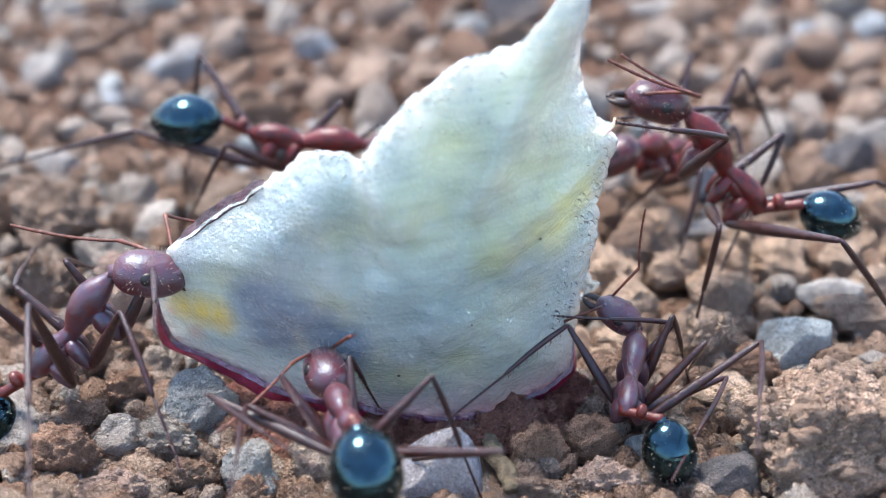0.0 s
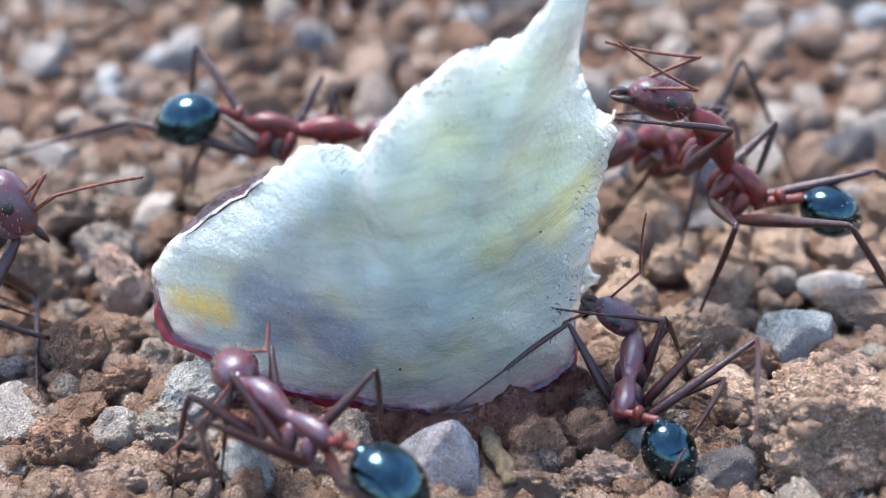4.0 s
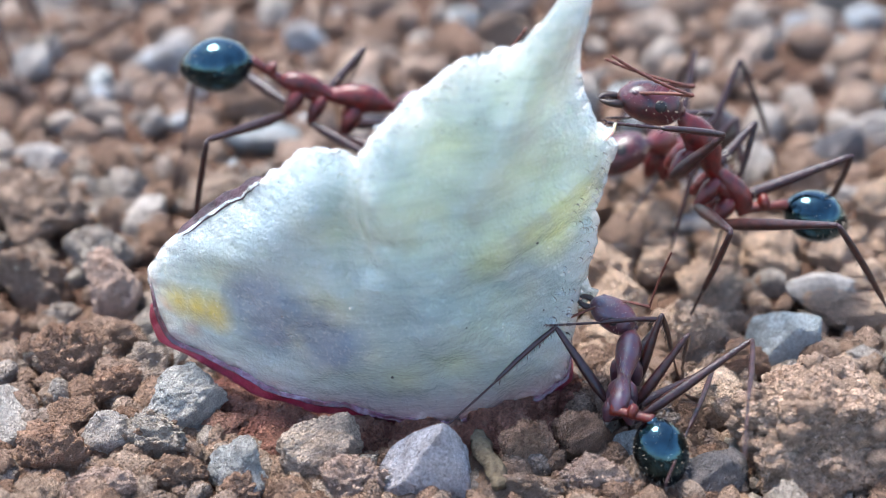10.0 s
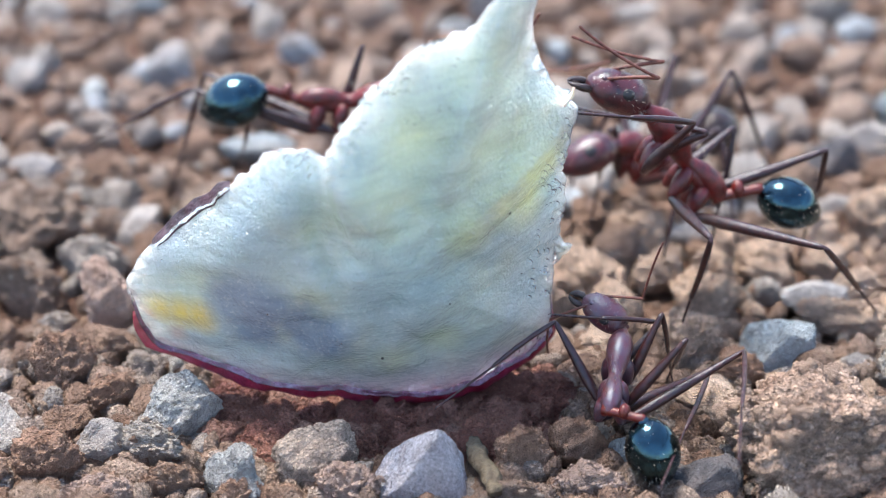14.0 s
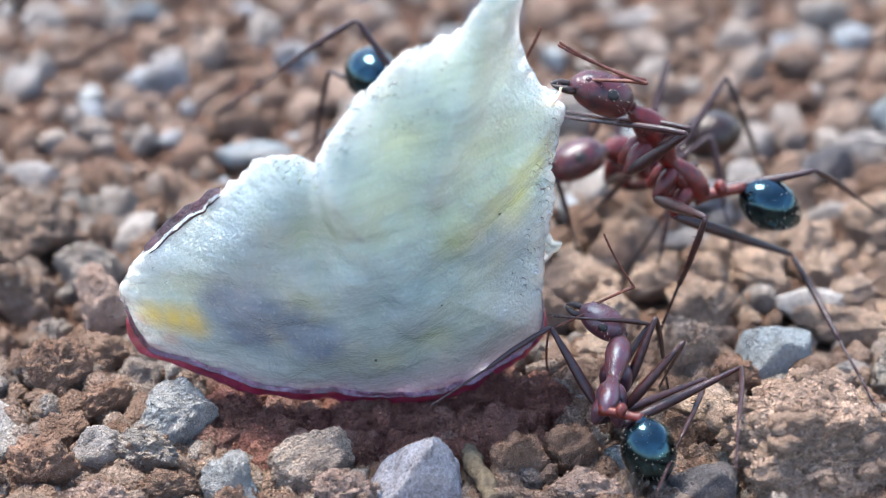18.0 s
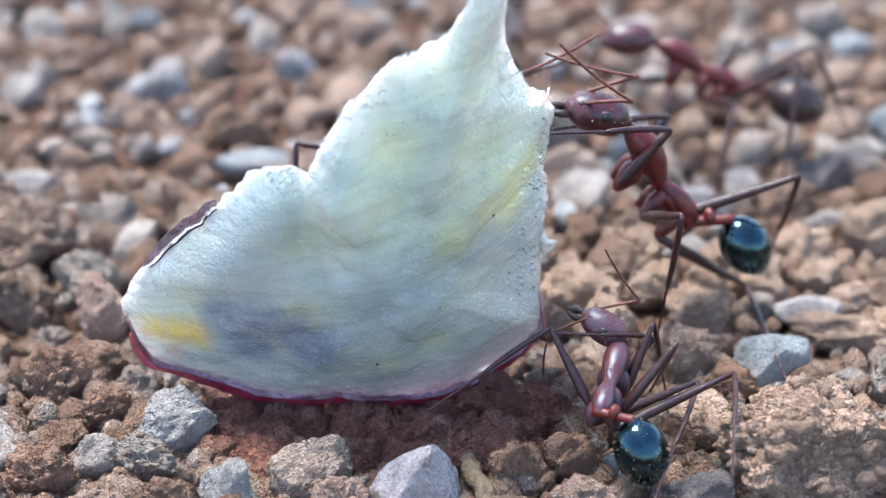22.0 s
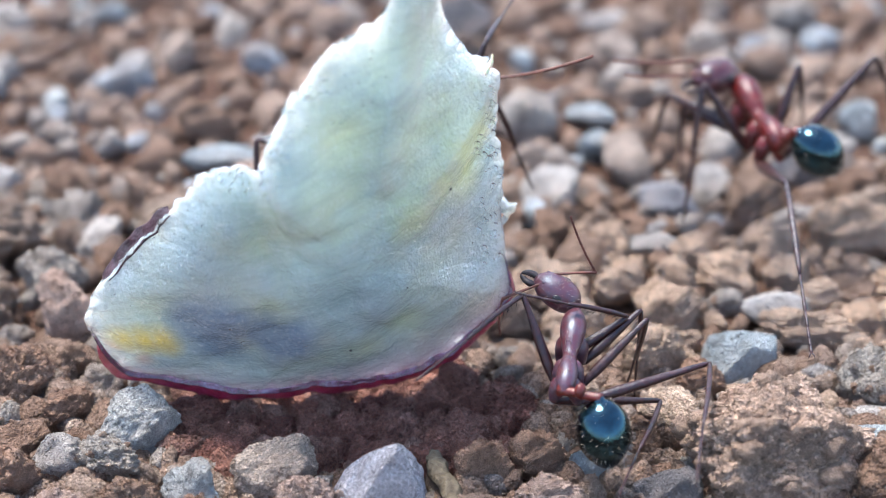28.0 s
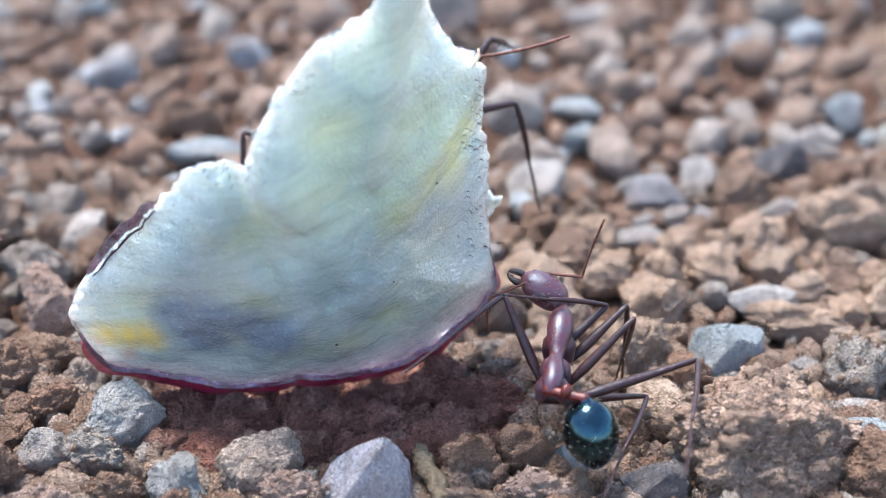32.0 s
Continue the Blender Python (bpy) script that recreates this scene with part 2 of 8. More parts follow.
def flesh_material(name, milk):
    """Wet onion flesh: glassy and bluish where thin, milky and yellow-green where thick, stained yellow at the thin
    end.
    """
    m, nt, b = material(name, (0.74, 0.80, 0.68), 0.24)
    co = nt.nodes.new("ShaderNodeTexCoord")
    stretch = nt.nodes.new("ShaderNodeMapping")
    stretch.inputs["Rotation"].default_value = (0, radians(18), 0)
    stretch.inputs["Scale"].default_value = (150, 150, 420)
    nt.links.new(co.outputs["Object"], stretch.inputs["Vector"])
    vein = nt.nodes.new("ShaderNodeTexNoise")
    vein.inputs["Scale"].default_value = 1.0
    vein.inputs["Detail"].default_value = 4
    nt.links.new(stretch.outputs[0], vein.inputs["Vector"])
    cloud = noise_node(nt, 300, 4, 0.55)
    fine = noise_node(nt, 2600, 4, 0.65)
    grit = noise_node(nt, 8500, 3, 0.6)

    strands = []
    for angle, along, across in ((-20, 500, 4200), (-60, 500, 2600)):
        lay = nt.nodes.new("ShaderNodeMapping")
        lay.inputs["Rotation"].default_value = (0, radians(angle), 0)
        lay.inputs["Scale"].default_value = (along, along, across)
        nt.links.new(co.outputs["Object"], lay.inputs["Vector"])
        strand = nt.nodes.new("ShaderNodeTexNoise")
        strand.inputs["Scale"].default_value = 1.0
        strand.inputs["Detail"].default_value = 5
        strand.inputs["Roughness"].default_value = 0.65
        nt.links.new(lay.outputs[0], strand.inputs["Vector"])
        strands.append(strand.outputs[0])

    def spot(places, r, soft):
        last = None
        for x, y, z in places:
            sub = nt.nodes.new("ShaderNodeVectorMath")
            sub.operation = "DISTANCE"
            nt.links.new(co.outputs["Object"], sub.inputs[0])
            sub.inputs[1].default_value = (x * MM, y * MM, z * MM)
            if last:
                low = nt.nodes.new("ShaderNodeMath")
                low.operation = "MINIMUM"
                nt.links.new(last, low.inputs[0])
                nt.links.new(sub.outputs["Value"], low.inputs[1])
                last = low.outputs[0]
            else:
                last = sub.outputs["Value"]
        wob = nt.nodes.new("ShaderNodeMath")
        wob.operation = "MULTIPLY_ADD"
        nt.links.new(cloud.outputs[0], wob.inputs[0])
        wob.inputs[1].default_value = 1.6 * MM
        nt.links.new(last, wob.inputs[2])
        rg = nt.nodes.new("ShaderNodeMapRange")
        rg.inputs["From Min"].default_value = (r + 0.8 - soft) * MM
        rg.inputs["From Max"].default_value = (r + 0.8 + soft) * MM
        rg.inputs["To Min"].default_value = 1.0
        rg.inputs["To Max"].default_value = 0.0
        nt.links.new(wob.outputs[0], rg.inputs["Value"])
        return rg.outputs[0]

    def lay_tone(c, colour, s, weight):
        w = nt.nodes.new("ShaderNodeMath")
        w.operation = "MULTIPLY"
        nt.links.new(s, w.inputs[0])
        w.inputs[1].default_value = weight
        return mix(nt, c, colour, w.outputs[0])

    lobe = spot(((1.2, -0.6, 9.6), (2.8, -0.3, 8.6), (0.3, -1.2, 8.0), (4.3, 0.6, 7.6), (3.0, 0.6, 10.6)), 1.3, 0.8)
    patch = spot(((-4.7, 0.0, 4.5), (-3.7, -0.6, 4.5), (-4.4, -0.2, 3.8), (-3.0, -0.8, 4.0), (-2.6, -0.8, 3.5)), 1.0, 0.35)
    c = ramp(nt, cloud.outputs[0], [(0.30, (0.40, 0.52, 0.56)), (0.45, (0.46, 0.57, 0.59)), (0.60, (0.53, 0.60, 0.54)), (0.75, (0.56, 0.62, 0.46))])
    c = mix(nt, c, (0.57, 0.68, 0.73), ramp(nt, vein.outputs[0], [(0.50, (0, 0, 0)), (0.72, (0.6, 0.6, 0.6))]))
    c = lay_tone(c, (0.54, 0.59, 0.48), lobe, 0.85)
    c = lay_tone(c, (0.72, 0.76, 0.40), spot(((5.1, 0.7, 7.5), (4.3, 0.2, 7.2), (3.4, -0.3, 6.8), (2.4, -0.8, 6.4), (4.4, 0.4, 6.3)), 0.6, 0.6), 0.7)
    c = lay_tone(c, (0.55, 0.72, 0.82), spot(((2.3, -0.7, 8.2), (1.4, -1.0, 7.9), (0.5, -1.2, 7.6), (-0.6, -1.3, 7.0)), 0.2, 0.4), 0.6)
    c = lay_tone(c, (0.74, 0.76, 0.52), spot(((-0.3, -0.9, 2.1), (1.2, -0.9, 2.5)), 0.4, 0.5), 0.5)
    c = lay_tone(c, (0.44, 0.34, 0.38), spot(((-3.0, -0.9, 7.2), (-3.4, -0.5, 6.3), (-3.9, -0.4, 5.6), (-2.6, -0.8, 6.2)), 0.5, 0.8), 0.2)
    c = lay_tone(c, (0.42, 0.58, 0.70), spot(((-4.9, 0.3, 6.6), (-4.2, 0.0, 7.6), (-3.4, -0.3, 8.4)), 0.45, 0.6), 0.6)
    # Lower middle dimmed: the shade there is put into the flesh colour.
    c = lay_tone(c, (0.42, 0.48, 0.44), spot(((-1.2, -1.0, 2.9), (0.6, -1.0, 2.6), (2.2, -0.6, 3.0), (3.6, 0.2, 3.6)), 0.7, 0.9), 0.2)
    c = lay_tone(c, (0.84, 0.62, 0.08), spot(((-7.1, 1.2, 4.0), (-6.5, 0.9, 3.95), (-6.0, 0.7, 3.9)), 0.4, 0.45), 0.9)
    c = lay_tone(c, (0.62, 0.20, 0.12), spot(((-8.1, 1.5, 4.6), (-7.7, 1.3, 3.7), (-7.0, 1.0, 2.9)), 0.1, 0.35), 0.7)
    # Dark patch painted in for what lies behind the see-through flesh.
    c = lay_tone(c, (0.15, 0.26, 0.41), patch, 0.76)
    axes = nt.nodes.new("ShaderNodeSeparateXYZ")
    nt.links.new(co.outputs["Object"], axes.inputs[0])
    low = nt.nodes.new("ShaderNodeMath")
    low.operation = "MULTIPLY_ADD"
    nt.links.new(cloud.outputs[0], low.inputs[0])
    low.inputs[1].default_value = -1.5 * MM
    nt.links.new(axes.outputs["Z"], low.inputs[2])
    hem = nt.nodes.new("ShaderNodeMapRange")
    for key, value in (("From Min", -0.6 * MM), ("From Max", 1.1 * MM), ("To Min", 1.0), ("To Max", 0.0)):
        hem.inputs[key].default_value = value
    nt.links.new(low.outputs[0], hem.inputs["Value"])
    c = lay_tone(c, (0.40, 0.28, 0.42), hem.outputs[0], 0.6)
    rough = nt.nodes.new("ShaderNodeMapRange")
    for key, value in (("To Min", 1.0), ("To Max", 0.15)):
        rough.inputs[key].default_value = value
    nt.links.new(lobe, rough.inputs["Value"])
    c = lay_tone(c, (0.74, 0.84, 0.88), ramp(nt, grit.outputs[0], [(0.55, (0, 0, 0)), (0.70, (1, 1, 1))]), 0.3)
    c = mix(nt, c, ramp(nt, strands[0], [(0.36, (0.72, 0.74, 0.76)), (0.5, (1.0, 1.0, 1.0)), (0.64, (1.22, 1.2, 1.18))]), 0.35, "MULTIPLY")
    nt.links.new(c, b.inputs["Base Color"])
    if milk:
        b.inputs["Transmission Weight"].default_value = 0.1
    else:
        tr = nt.nodes.new("ShaderNodeMapRange")
        tr.inputs["To Min"].default_value = 0.52
        tr.inputs["To Max"].default_value = 0.14
        nt.links.new(lobe, tr.inputs["Value"])
        nt.links.new(tr.outputs[0], b.inputs["Transmission Weight"])
    b.inputs["Subsurface Weight"].default_value = 1.0
    b.inputs["Subsurface Radius"].default_value = (1.0, 1.0, 0.85)
    b.inputs["Subsurface Scale"].default_value = 0.0022
    b.inputs["IOR"].default_value = 1.34
    b.inputs["Coat Weight"].default_value = 1.0
    b.inputs["Coat Roughness"].default_value = 0.05
    b.inputs["Coat IOR"].default_value = 1.45
    rr = ramp(nt, fine.outputs[0], [(0.3, (0.12, 0.12, 0.12)), (0.7, (0.22, 0.22, 0.22))])
    nt.links.new(rr, b.inputs["Roughness"])
    bump(nt, b, [(cloud.outputs[0], 0.15, 0.0006), (fine.outputs[0], 0.3, 0.0002), (grit.outputs[0], 0.7, 0.0001), (strands[0], 0.16, 0.00008), (strands[1], 0.12, 0.00008)])
    coat = nt.nodes.new("ShaderNodeBump")
    nt.links.new(rough.outputs[0], coat.inputs["Strength"])
    coat.inputs["Distance"].default_value = 0.00025
    nt.links.new(fine.outputs[0], coat.inputs["Height"])
    pits = nt.nodes.new("ShaderNodeBump")
    nt.links.new(rough.outputs[0], pits.inputs["Strength"])
    pits.inputs["Distance"].default_value = 0.00012
    nt.links.new(grit.outputs[0], pits.inputs["Height"])
    nt.links.new(coat.outputs[0], pits.inputs["Normal"])
    wet = nt.nodes.new("ShaderNodeBump")
    wet.inputs["Strength"].default_value = 0.35
    wet.inputs["Distance"].default_value = 0.00015
    nt.links.new(strands[1], wet.inputs["Height"])
    nt.links.new(pits.outputs[0], wet.inputs["Normal"])
    nt.links.new(wet.outputs[0], b.inputs["Coat Normal"])
    return m


flesh_mat = flesh_material("clear onion flesh", False)
core_mat = flesh_material("milky onion flesh", True)
cream_mat, cream_nt, cream_b = material("creamy dried flesh", (0.86, 0.80, 0.62), 0.35)
cream_n = noise_node(cream_nt, 2500, 4, 0.6)
cream_nt.links.new(ramp(cream_nt, cream_n.outputs[0], [(0.35, (0.76, 0.68, 0.48)), (0.65, (0.90, 0.88, 0.76))]), cream_b.inputs["Base Color"])
cream_b.inputs["Subsurface Weight"].default_value = 0.5
cream_b.inputs["Subsurface Scale"].default_value = 0.0005
cream_b.inputs["Coat Weight"].default_value = 0.6
bump(cream_nt, cream_b, [(cream_n.outputs[0], 0.8, 0.0002)])
skin_mat, skin_nt, skin_b = material("purple onion skin", (0.26, 0.03, 0.09), 0.3)
skin_n = noise_node(skin_nt, 1100, 5, 0.7)
skin_nt.links.new(ramp(skin_nt, skin_n.outputs[0], [(0.3, (0.12, 0.006, 0.024)), (0.5, (0.30, 0.016, 0.060)), (0.7, (0.44, 0.07, 0.14))]), skin_b.inputs["Base Color"])
skin_b.inputs["Subsurface Weight"].default_value = 0.3
skin_b.inputs["Transmission Weight"].default_value = 0.2
skin_b.inputs["Subsurface Scale"].default_value = 0.0006
skin_b.inputs["Coat Weight"].default_value = 0.5
bump(skin_nt, skin_b, [(skin_n.outputs[0], 0.5, 0.00015)])
dark_skin, dsk_nt, dsk_b = material("dried purple skin", (0.05, 0.015, 0.025), 0.5)
dsk_n = noise_node(dsk_nt, 1800, 4, 0.6)
dsk_nt.links.new(ramp(dsk_nt, dsk_n.outputs[0], [(0.35, (0.014, 0.005, 0.010)), (0.7, (0.06, 0.022, 0.034))]), dsk_b.inputs["Base Color"])
bump(dsk_nt, dsk_b, [(dsk_n.outputs[0], 0.8, 0.0002)])
lilac_skin, lil_nt, lil_b = material("lilac onion skin", (0.3, 0.14, 0.3), 0.25)
lil_n = noise_node(lil_nt, 1500, 5, 0.7)
lil_nt.links.new(ramp(lil_nt, lil_n.outputs[0], [(0.3, (0.07, 0.008, 0.03)), (0.5, (0.18, 0.035, 0.09)), (0.7, (0.34, 0.21, 0.34))]), lil_b.inputs["Base Color"])
lil_b.inputs["Transmission Weight"].default_value = 0.4
lil_b.inputs["Coat Weight"].default_value = 0.8
bump(lil_nt, lil_b, [(lil_n.outputs[0], 0.6, 0.0002)])
water_mat, _, water_b = material("water", (0.95, 0.98, 1.0), 0.02)
water_b.inputs["Transmission Weight"].default_value = 1.0
water_b.inputs["IOR"].default_value = 1.45
straw_mat, straw_nt, straw_b = material("dry straw", (0.46, 0.34, 0.18), 0.7)
straw_n = noise_node(straw_nt, 2500, 4, 0.6)
straw_nt.links.new(ramp(straw_nt, straw_n.outputs[0], [(0.3, (0.06, 0.042, 0.026)), (0.7, (0.19, 0.15, 0.095))]), straw_b.inputs["Base Color"])
bump(straw_nt, straw_b, [(straw_n.outputs[0], 1.0, 0.0003)])


# ---- mesh helpers ----
def mesh_of(name, verts, faces, mat, smooth=True):
    me = bpy.data.meshes.new(name)
    me.from_pydata([tuple(v) for v in verts], [], faces)
    me.materials.append(mat)
    if smooth:
        me.shade_smooth()
    me.update()
    return me


def part(name, mesh, parent, label="", m=None):
    ob = new(name, mesh)
    ob.parent = parent
    if m is not None:
        ob.matrix_basis = m
    if label:
        ob["label"] = label
    return ob


def tube(points, radii, sides=10, flat=1.0):
    """Closed tube along points (mm) with a radius at each, rounded ends."""
    pts = [Vector(p) for p in points]
    verts, faces = [], []
    n = len(pts)
    for i, p in enumerate(pts):
        d = (pts[min(i + 1, n - 1)] - pts[max(i - 1, 0)]).normalized()
        up = Vector((0, 0, 1)) if abs(d.z) < 0.9 else Vector((0, 1, 0))
        s = d.cross(up).normalized()
        u = s.cross(d)
        for k in range(sides):
            a = 2 * math.pi * k / sides
            verts.append((p + (s * math.cos(a) + u * math.sin(a) * flat) * radii[i]) * MM)
    for i in range(n - 1):
        for k in range(sides):
            a, b = i * sides + k, i * sides + (k + 1) % sides
            faces.append((a, b, b + sides, a + sides))
    faces.append(tuple(range(sides))[::-1])
    faces.append(tuple(range((n - 1) * sides, n * sides)))
    return verts, faces


def joined(*pieces):
    verts, faces = [], []
    for v, f in pieces:
        o = len(verts)
        verts += list(v)
        faces += [tuple(i + o for i in q) for q in f]
    return verts, faces


def egg(centre, axes, rows=18, cols=24, shape=None):
    """Ellipsoid in mm; shape(u, p) may move each point, u from -1 to 1 along x."""
    verts, faces = [], []
    for i in range(rows + 1):
        t = math.pi * i / rows
        for k in range(cols):
            a = 2 * math.pi * k / cols
            p = Vector((-math.cos(t), math.sin(t) * math.cos(a), math.sin(t) * math.sin(a)))
            if shape:
                p = shape(p)
            verts.append(Vector((centre[0] + p.x * axes[0], centre[1] + p.y * axes[1], centre[2] + p.z * axes[2])) * MM)
    for i in range(rows):
        for k in range(cols):
            a, b = i * cols + k, i * cols + (k + 1) % cols
            faces.append((a, b, b + cols, a + cols))
    return verts, faces


def hairs(spots, length, radius=0.012):
    """Fine tapered hairs at (place, direction) pairs, in mm."""
    pieces = []
    for p, d in spots:
        d = Vector(d).normalized()
        p = Vector(p)
        L = length * random.uniform(0.6, 1.3)
        bend = Vector((random.uniform(-1, 1), random.uniform(-1, 1), random.uniform(-1, 1))) * 0.12 * L
        pieces.append(tube([p - d * 0.05, p + d * L * 0.55 + bend * 0.4, p + d * L + bend], [radius, radius * 0.8, radius * 0.2], 4))
    return joined(*pieces)


# ---- ground ----
def ground_height(x, y):
    """Gentle relief of the soil under the gravel, mm."""
    near = max(0.0, 1 - math.hypot(x, y - 10) / 90)
    h = noise.noise(Vector((x * 0.10, y * 0.10, 3.1))) * 0.5 + noise.noise(Vector((x * 0.45, y * 0.45, 7.7))) * 0.28
    h += noise.noise(Vector((x * 1.7, y * 1.7, 1.3))) * 0.14
    # Hollow added beneath the onion so that the crumbs there fall darker.
    hollow = 0.7 * math.exp(-((x + 0.8) / 5.5) ** 4 - ((y - 1.2) / 2.4) ** 2)
    return h * near - 0.25 - hollow


def build_ground():
    xs = np.concatenate([[-5000, -1500, -500, -200, -110], np.linspace(-60, 60, 161), [110, 200, 500, 1500, 5000]])
    ys = np.concatenate([[-5000, -1500, -500, -200, -110, -70], np.linspace(-40, 80, 161), [120, 200, 500, 1500, 5000]])
    verts = [(x * MM, y * MM, ground_height(x, y) * MM) for y in ys for x in xs]
    n = len(xs)
    faces = [(j * n + i, j * n + i + 1, (j + 1) * n + i + 1, (j + 1) * n + i) for j in range(len(ys) - 1) for i in range(n - 1)]
    ob = new("ground", mesh_of("ground", verts, faces, soil_mat))
    tagged(ob, "bare reddish-brown soil strewn with gravel", "ground", kind="structure")


build_ground()


def lump(seed, rough, facets, level=3, faces_at=()):
    """A stone or clod of radius about 1: noise-pushed ball, cut by a few flat planes; faces_at adds planes (normal, distance)."""
    rnd = random.Random(seed)
    bm = bmesh.new()
    bmesh.ops.create_icosphere(bm, subdivisions=level, radius=1.0)
    cuts = [(Vector(d).normalized(), lim) for d, lim in faces_at]
    for _ in range(facets):
        d = Vector((rnd.gauss(0, 1), rnd.gauss(0, 1), rnd.gauss(0, 1))).normalized()
        cuts.append((d, rnd.uniform(0.52, 0.84)))
    sq = Vector((rnd.uniform(0.95, 1.15), rnd.uniform(0.85, 1.1), rnd.uniform(0.9, 1.1)))
    off = Vector((seed * 7.3, seed * 3.1, seed * 1.7))
    verts = []
    for v in bm.verts:
        p = v.co.copy()
        for d, lim in cuts:
            over = p.dot(d) - lim
            if over > 0:
                p -= d * over * 0.93
        k = noise.noise(p * 1.1 + off) * (0.10 + 0.22 * rough) + noise.noise(p * 2.7 + off) * 0.20 * rough + noise.noise(p * 6.2 + off) * 0.13 * rough + noise.noise(p * 13 + off) * 0.08 * rough
        if level > 4:
            k += noise.noise(p * 27 + off) * 0.05 * rough
        if rough > 0.8:
            k -= (abs(noise.noise(p * 3.8 + off)) * 0.16 + abs(noise.noise(p * 9 + off)) * 0.12) * rough - 0.07
        p *= 1 + k
        verts.append((p.x * sq.x, p.y * sq.y, p.z * sq.z))
    faces = [tuple(v.index for v in f.verts) for f in bm.faces]
    bm.free()
    return np.array(verts), faces


CLODS = [lump(s, 1.05, 6, 4) for s in range(1, 8)]
ROCKS = [lump(s, 0.26, 9, 4) for s in range(21, 28)]
WEDGE = lump(33, 0.16, 2, 5, (((-0.80, -0.25, 0.62), 0.40), ((0.86, -0.15, 0.30), 0.52), ((0.10, -0.95, 0.25), 0.50), ((0.0, 0.7, 0.7), 0.55), ((-0.3, -0.8, -0.4), 0.6)))
BLOCK = lump(34, 0.12, 2, 5, (((-0.55, -0.50, 0.67), 0.55), ((0.45, -0.30, 0.85), 0.62), ((0.15, -0.93, 0.10), 0.55), ((0.92, -0.30, 0.05), 0.70), ((-0.92, -0.10, 0.10), 0.72), ((0.1, 0.6, 0.8), 0.6)))
CRUSTY = [lump(s, 0.62, 6, 5) for s in range(51, 56)]
CLODS_FINE = [lump(s, 1.05, 6, 5) for s in range(1, 8)]
ROCKS_FINE = [lump(s, 0.30, 9, 5) for s in range(21, 28)]
BIG = lump(77, 0.9, 4, 6)
CRUMBS = [lump(s, 1.2, 4, 3) for s in range(81, 87)]
CLODS_LOW = [lump(s, 1.0, 3, 2) for s in range(41, 49)]
ROCKS_LOW = [lump(s, 0.35, 7, 2) for s in range(61, 66)]
FAR_LOW = [lump(s, 0.8, 4, 1) for s in range(91, 96)]


def stone_mesh(name, shape, mat):
    return mesh_of(name, shape[0], shape[1], mat)


CLOD_MESH = [stone_mesh("clod", s, earth_mat) for s in CLODS]
RIM_SHADE_MESH = [stone_mesh("clod", s, rim_shade_earth) for s in CLODS]
TAN_MESH = [stone_mesh("clod", s, tan_clod) for s in CLODS]
ROCK_MESH = [stone_mesh("stone", s, stone_mat) for s in ROCKS]
SHARED = set(CLOD_MESH + RIM_SHADE_MESH + TAN_MESH + ROCK_MESH)
placed = []


def put_stone(kind, mesh, x, y, w, h=None, turn=0.0, sink=0.35, label="", d=None, group="gravel stones", tilt=(0, 0)):
    """One stone on the soil: half-width w, half-height h and half-depth d in mm."""
    h = h or w * 0.75
    ob = new(kind, mesh)
    ob.matrix_basis = mm(x, y, ground_height(x, y) + h * (1 - sink) * 0.75, tilt[0], tilt[1], turn)
    ob.scale = (w * MM, (d or w) * MM, h * MM)
    tagged(ob, label, "stone" if kind == "stone" else "clod", group)
    placed.append((x, y, w))
    if kind == "clod" and label and mesh not in SHARED and w > 0.7 and y < 12:
        crumble(ob, mesh, 110 if w > 2 else 24, len(placed))
    return ob


def crumble(ob, mesh, count, seed):
    """Crumbs of the same earth that stick out of a clod."""
    rnd = random.Random(seed)
    pieces = [stone_mesh("crumb", s, mesh.materials[0]) for s in CRUMBS[:3]]
    for _ in range(count):
        v = mesh.vertices[rnd.randrange(len(mesh.vertices))].co
        if v.z < -0.2:
            continue
        r = rnd.uniform(0.06, 0.17)
        part("crumb", pieces[rnd.randrange(3)], ob, "", Matrix.Translation(v * 0.98) @ Euler((rnd.uniform(0, 6), rnd.uniform(0, 6), rnd.uniform(0, 6))).to_matrix().to_4x4() @ Matrix.Diagonal((r, r, r, 1)))


def shaped(shape, mat):
    """A mesh of its own for one stone of a given shape."""
    return stone_mesh("stone", shape, mat)


def own(index, rock, mat):
    near = 7 <= index <= 35 or index < 5
    s = BIG if index == 6 else ((ROCKS_FINE if near else ROCKS) if rock else (CLODS_FINE if near else CLODS))[index % 7]
    return stone_mesh("stone" if rock else "clod", s, mat)


put_stone("stone", shaped(BLOCK, blue_stone), 12.2, 3.8, 1.45, 1.40, 8, 0.2, "angular blue-grey stone lying on the gravel", 1.10)
put_stone("stone", own(1, True, grey_stone), 14.8, 3.5, 0.58, 0.60, 12, 0.2, "small round pale grey pebble", 0.51)
put_stone("stone", own(2, True, white_stone), 14.2, 7.0, 1.55, 0.95, -1, 0.2, "flat whitish stone among the clods", 0.91)
put_stone("clod", own(3, False, tan_clod), 15.2, 5.8, 1.60, 0.85, -14, 0.2, "long pinkish-tan clod of earth", 0.82)
put_stone("clod", own(4, False, tan_clod), 9.4, 4.2, 1.15, 1.35, 23, 0.2, "tall orange clod of dried earth", 0.91)
put_stone("clod", own(5, False, tan_clod), 8.8, 8.7, 1.05, 0.90, 10, 0.2, "yellowish-tan rounded clod of earth", 0.70)
put_stone("clod", own(6, False, brown_clod), 12.0, -2.1, 2.52, 2.08, -3, 0.2, "large crumbly pale-brown clod of earth", 1.98)
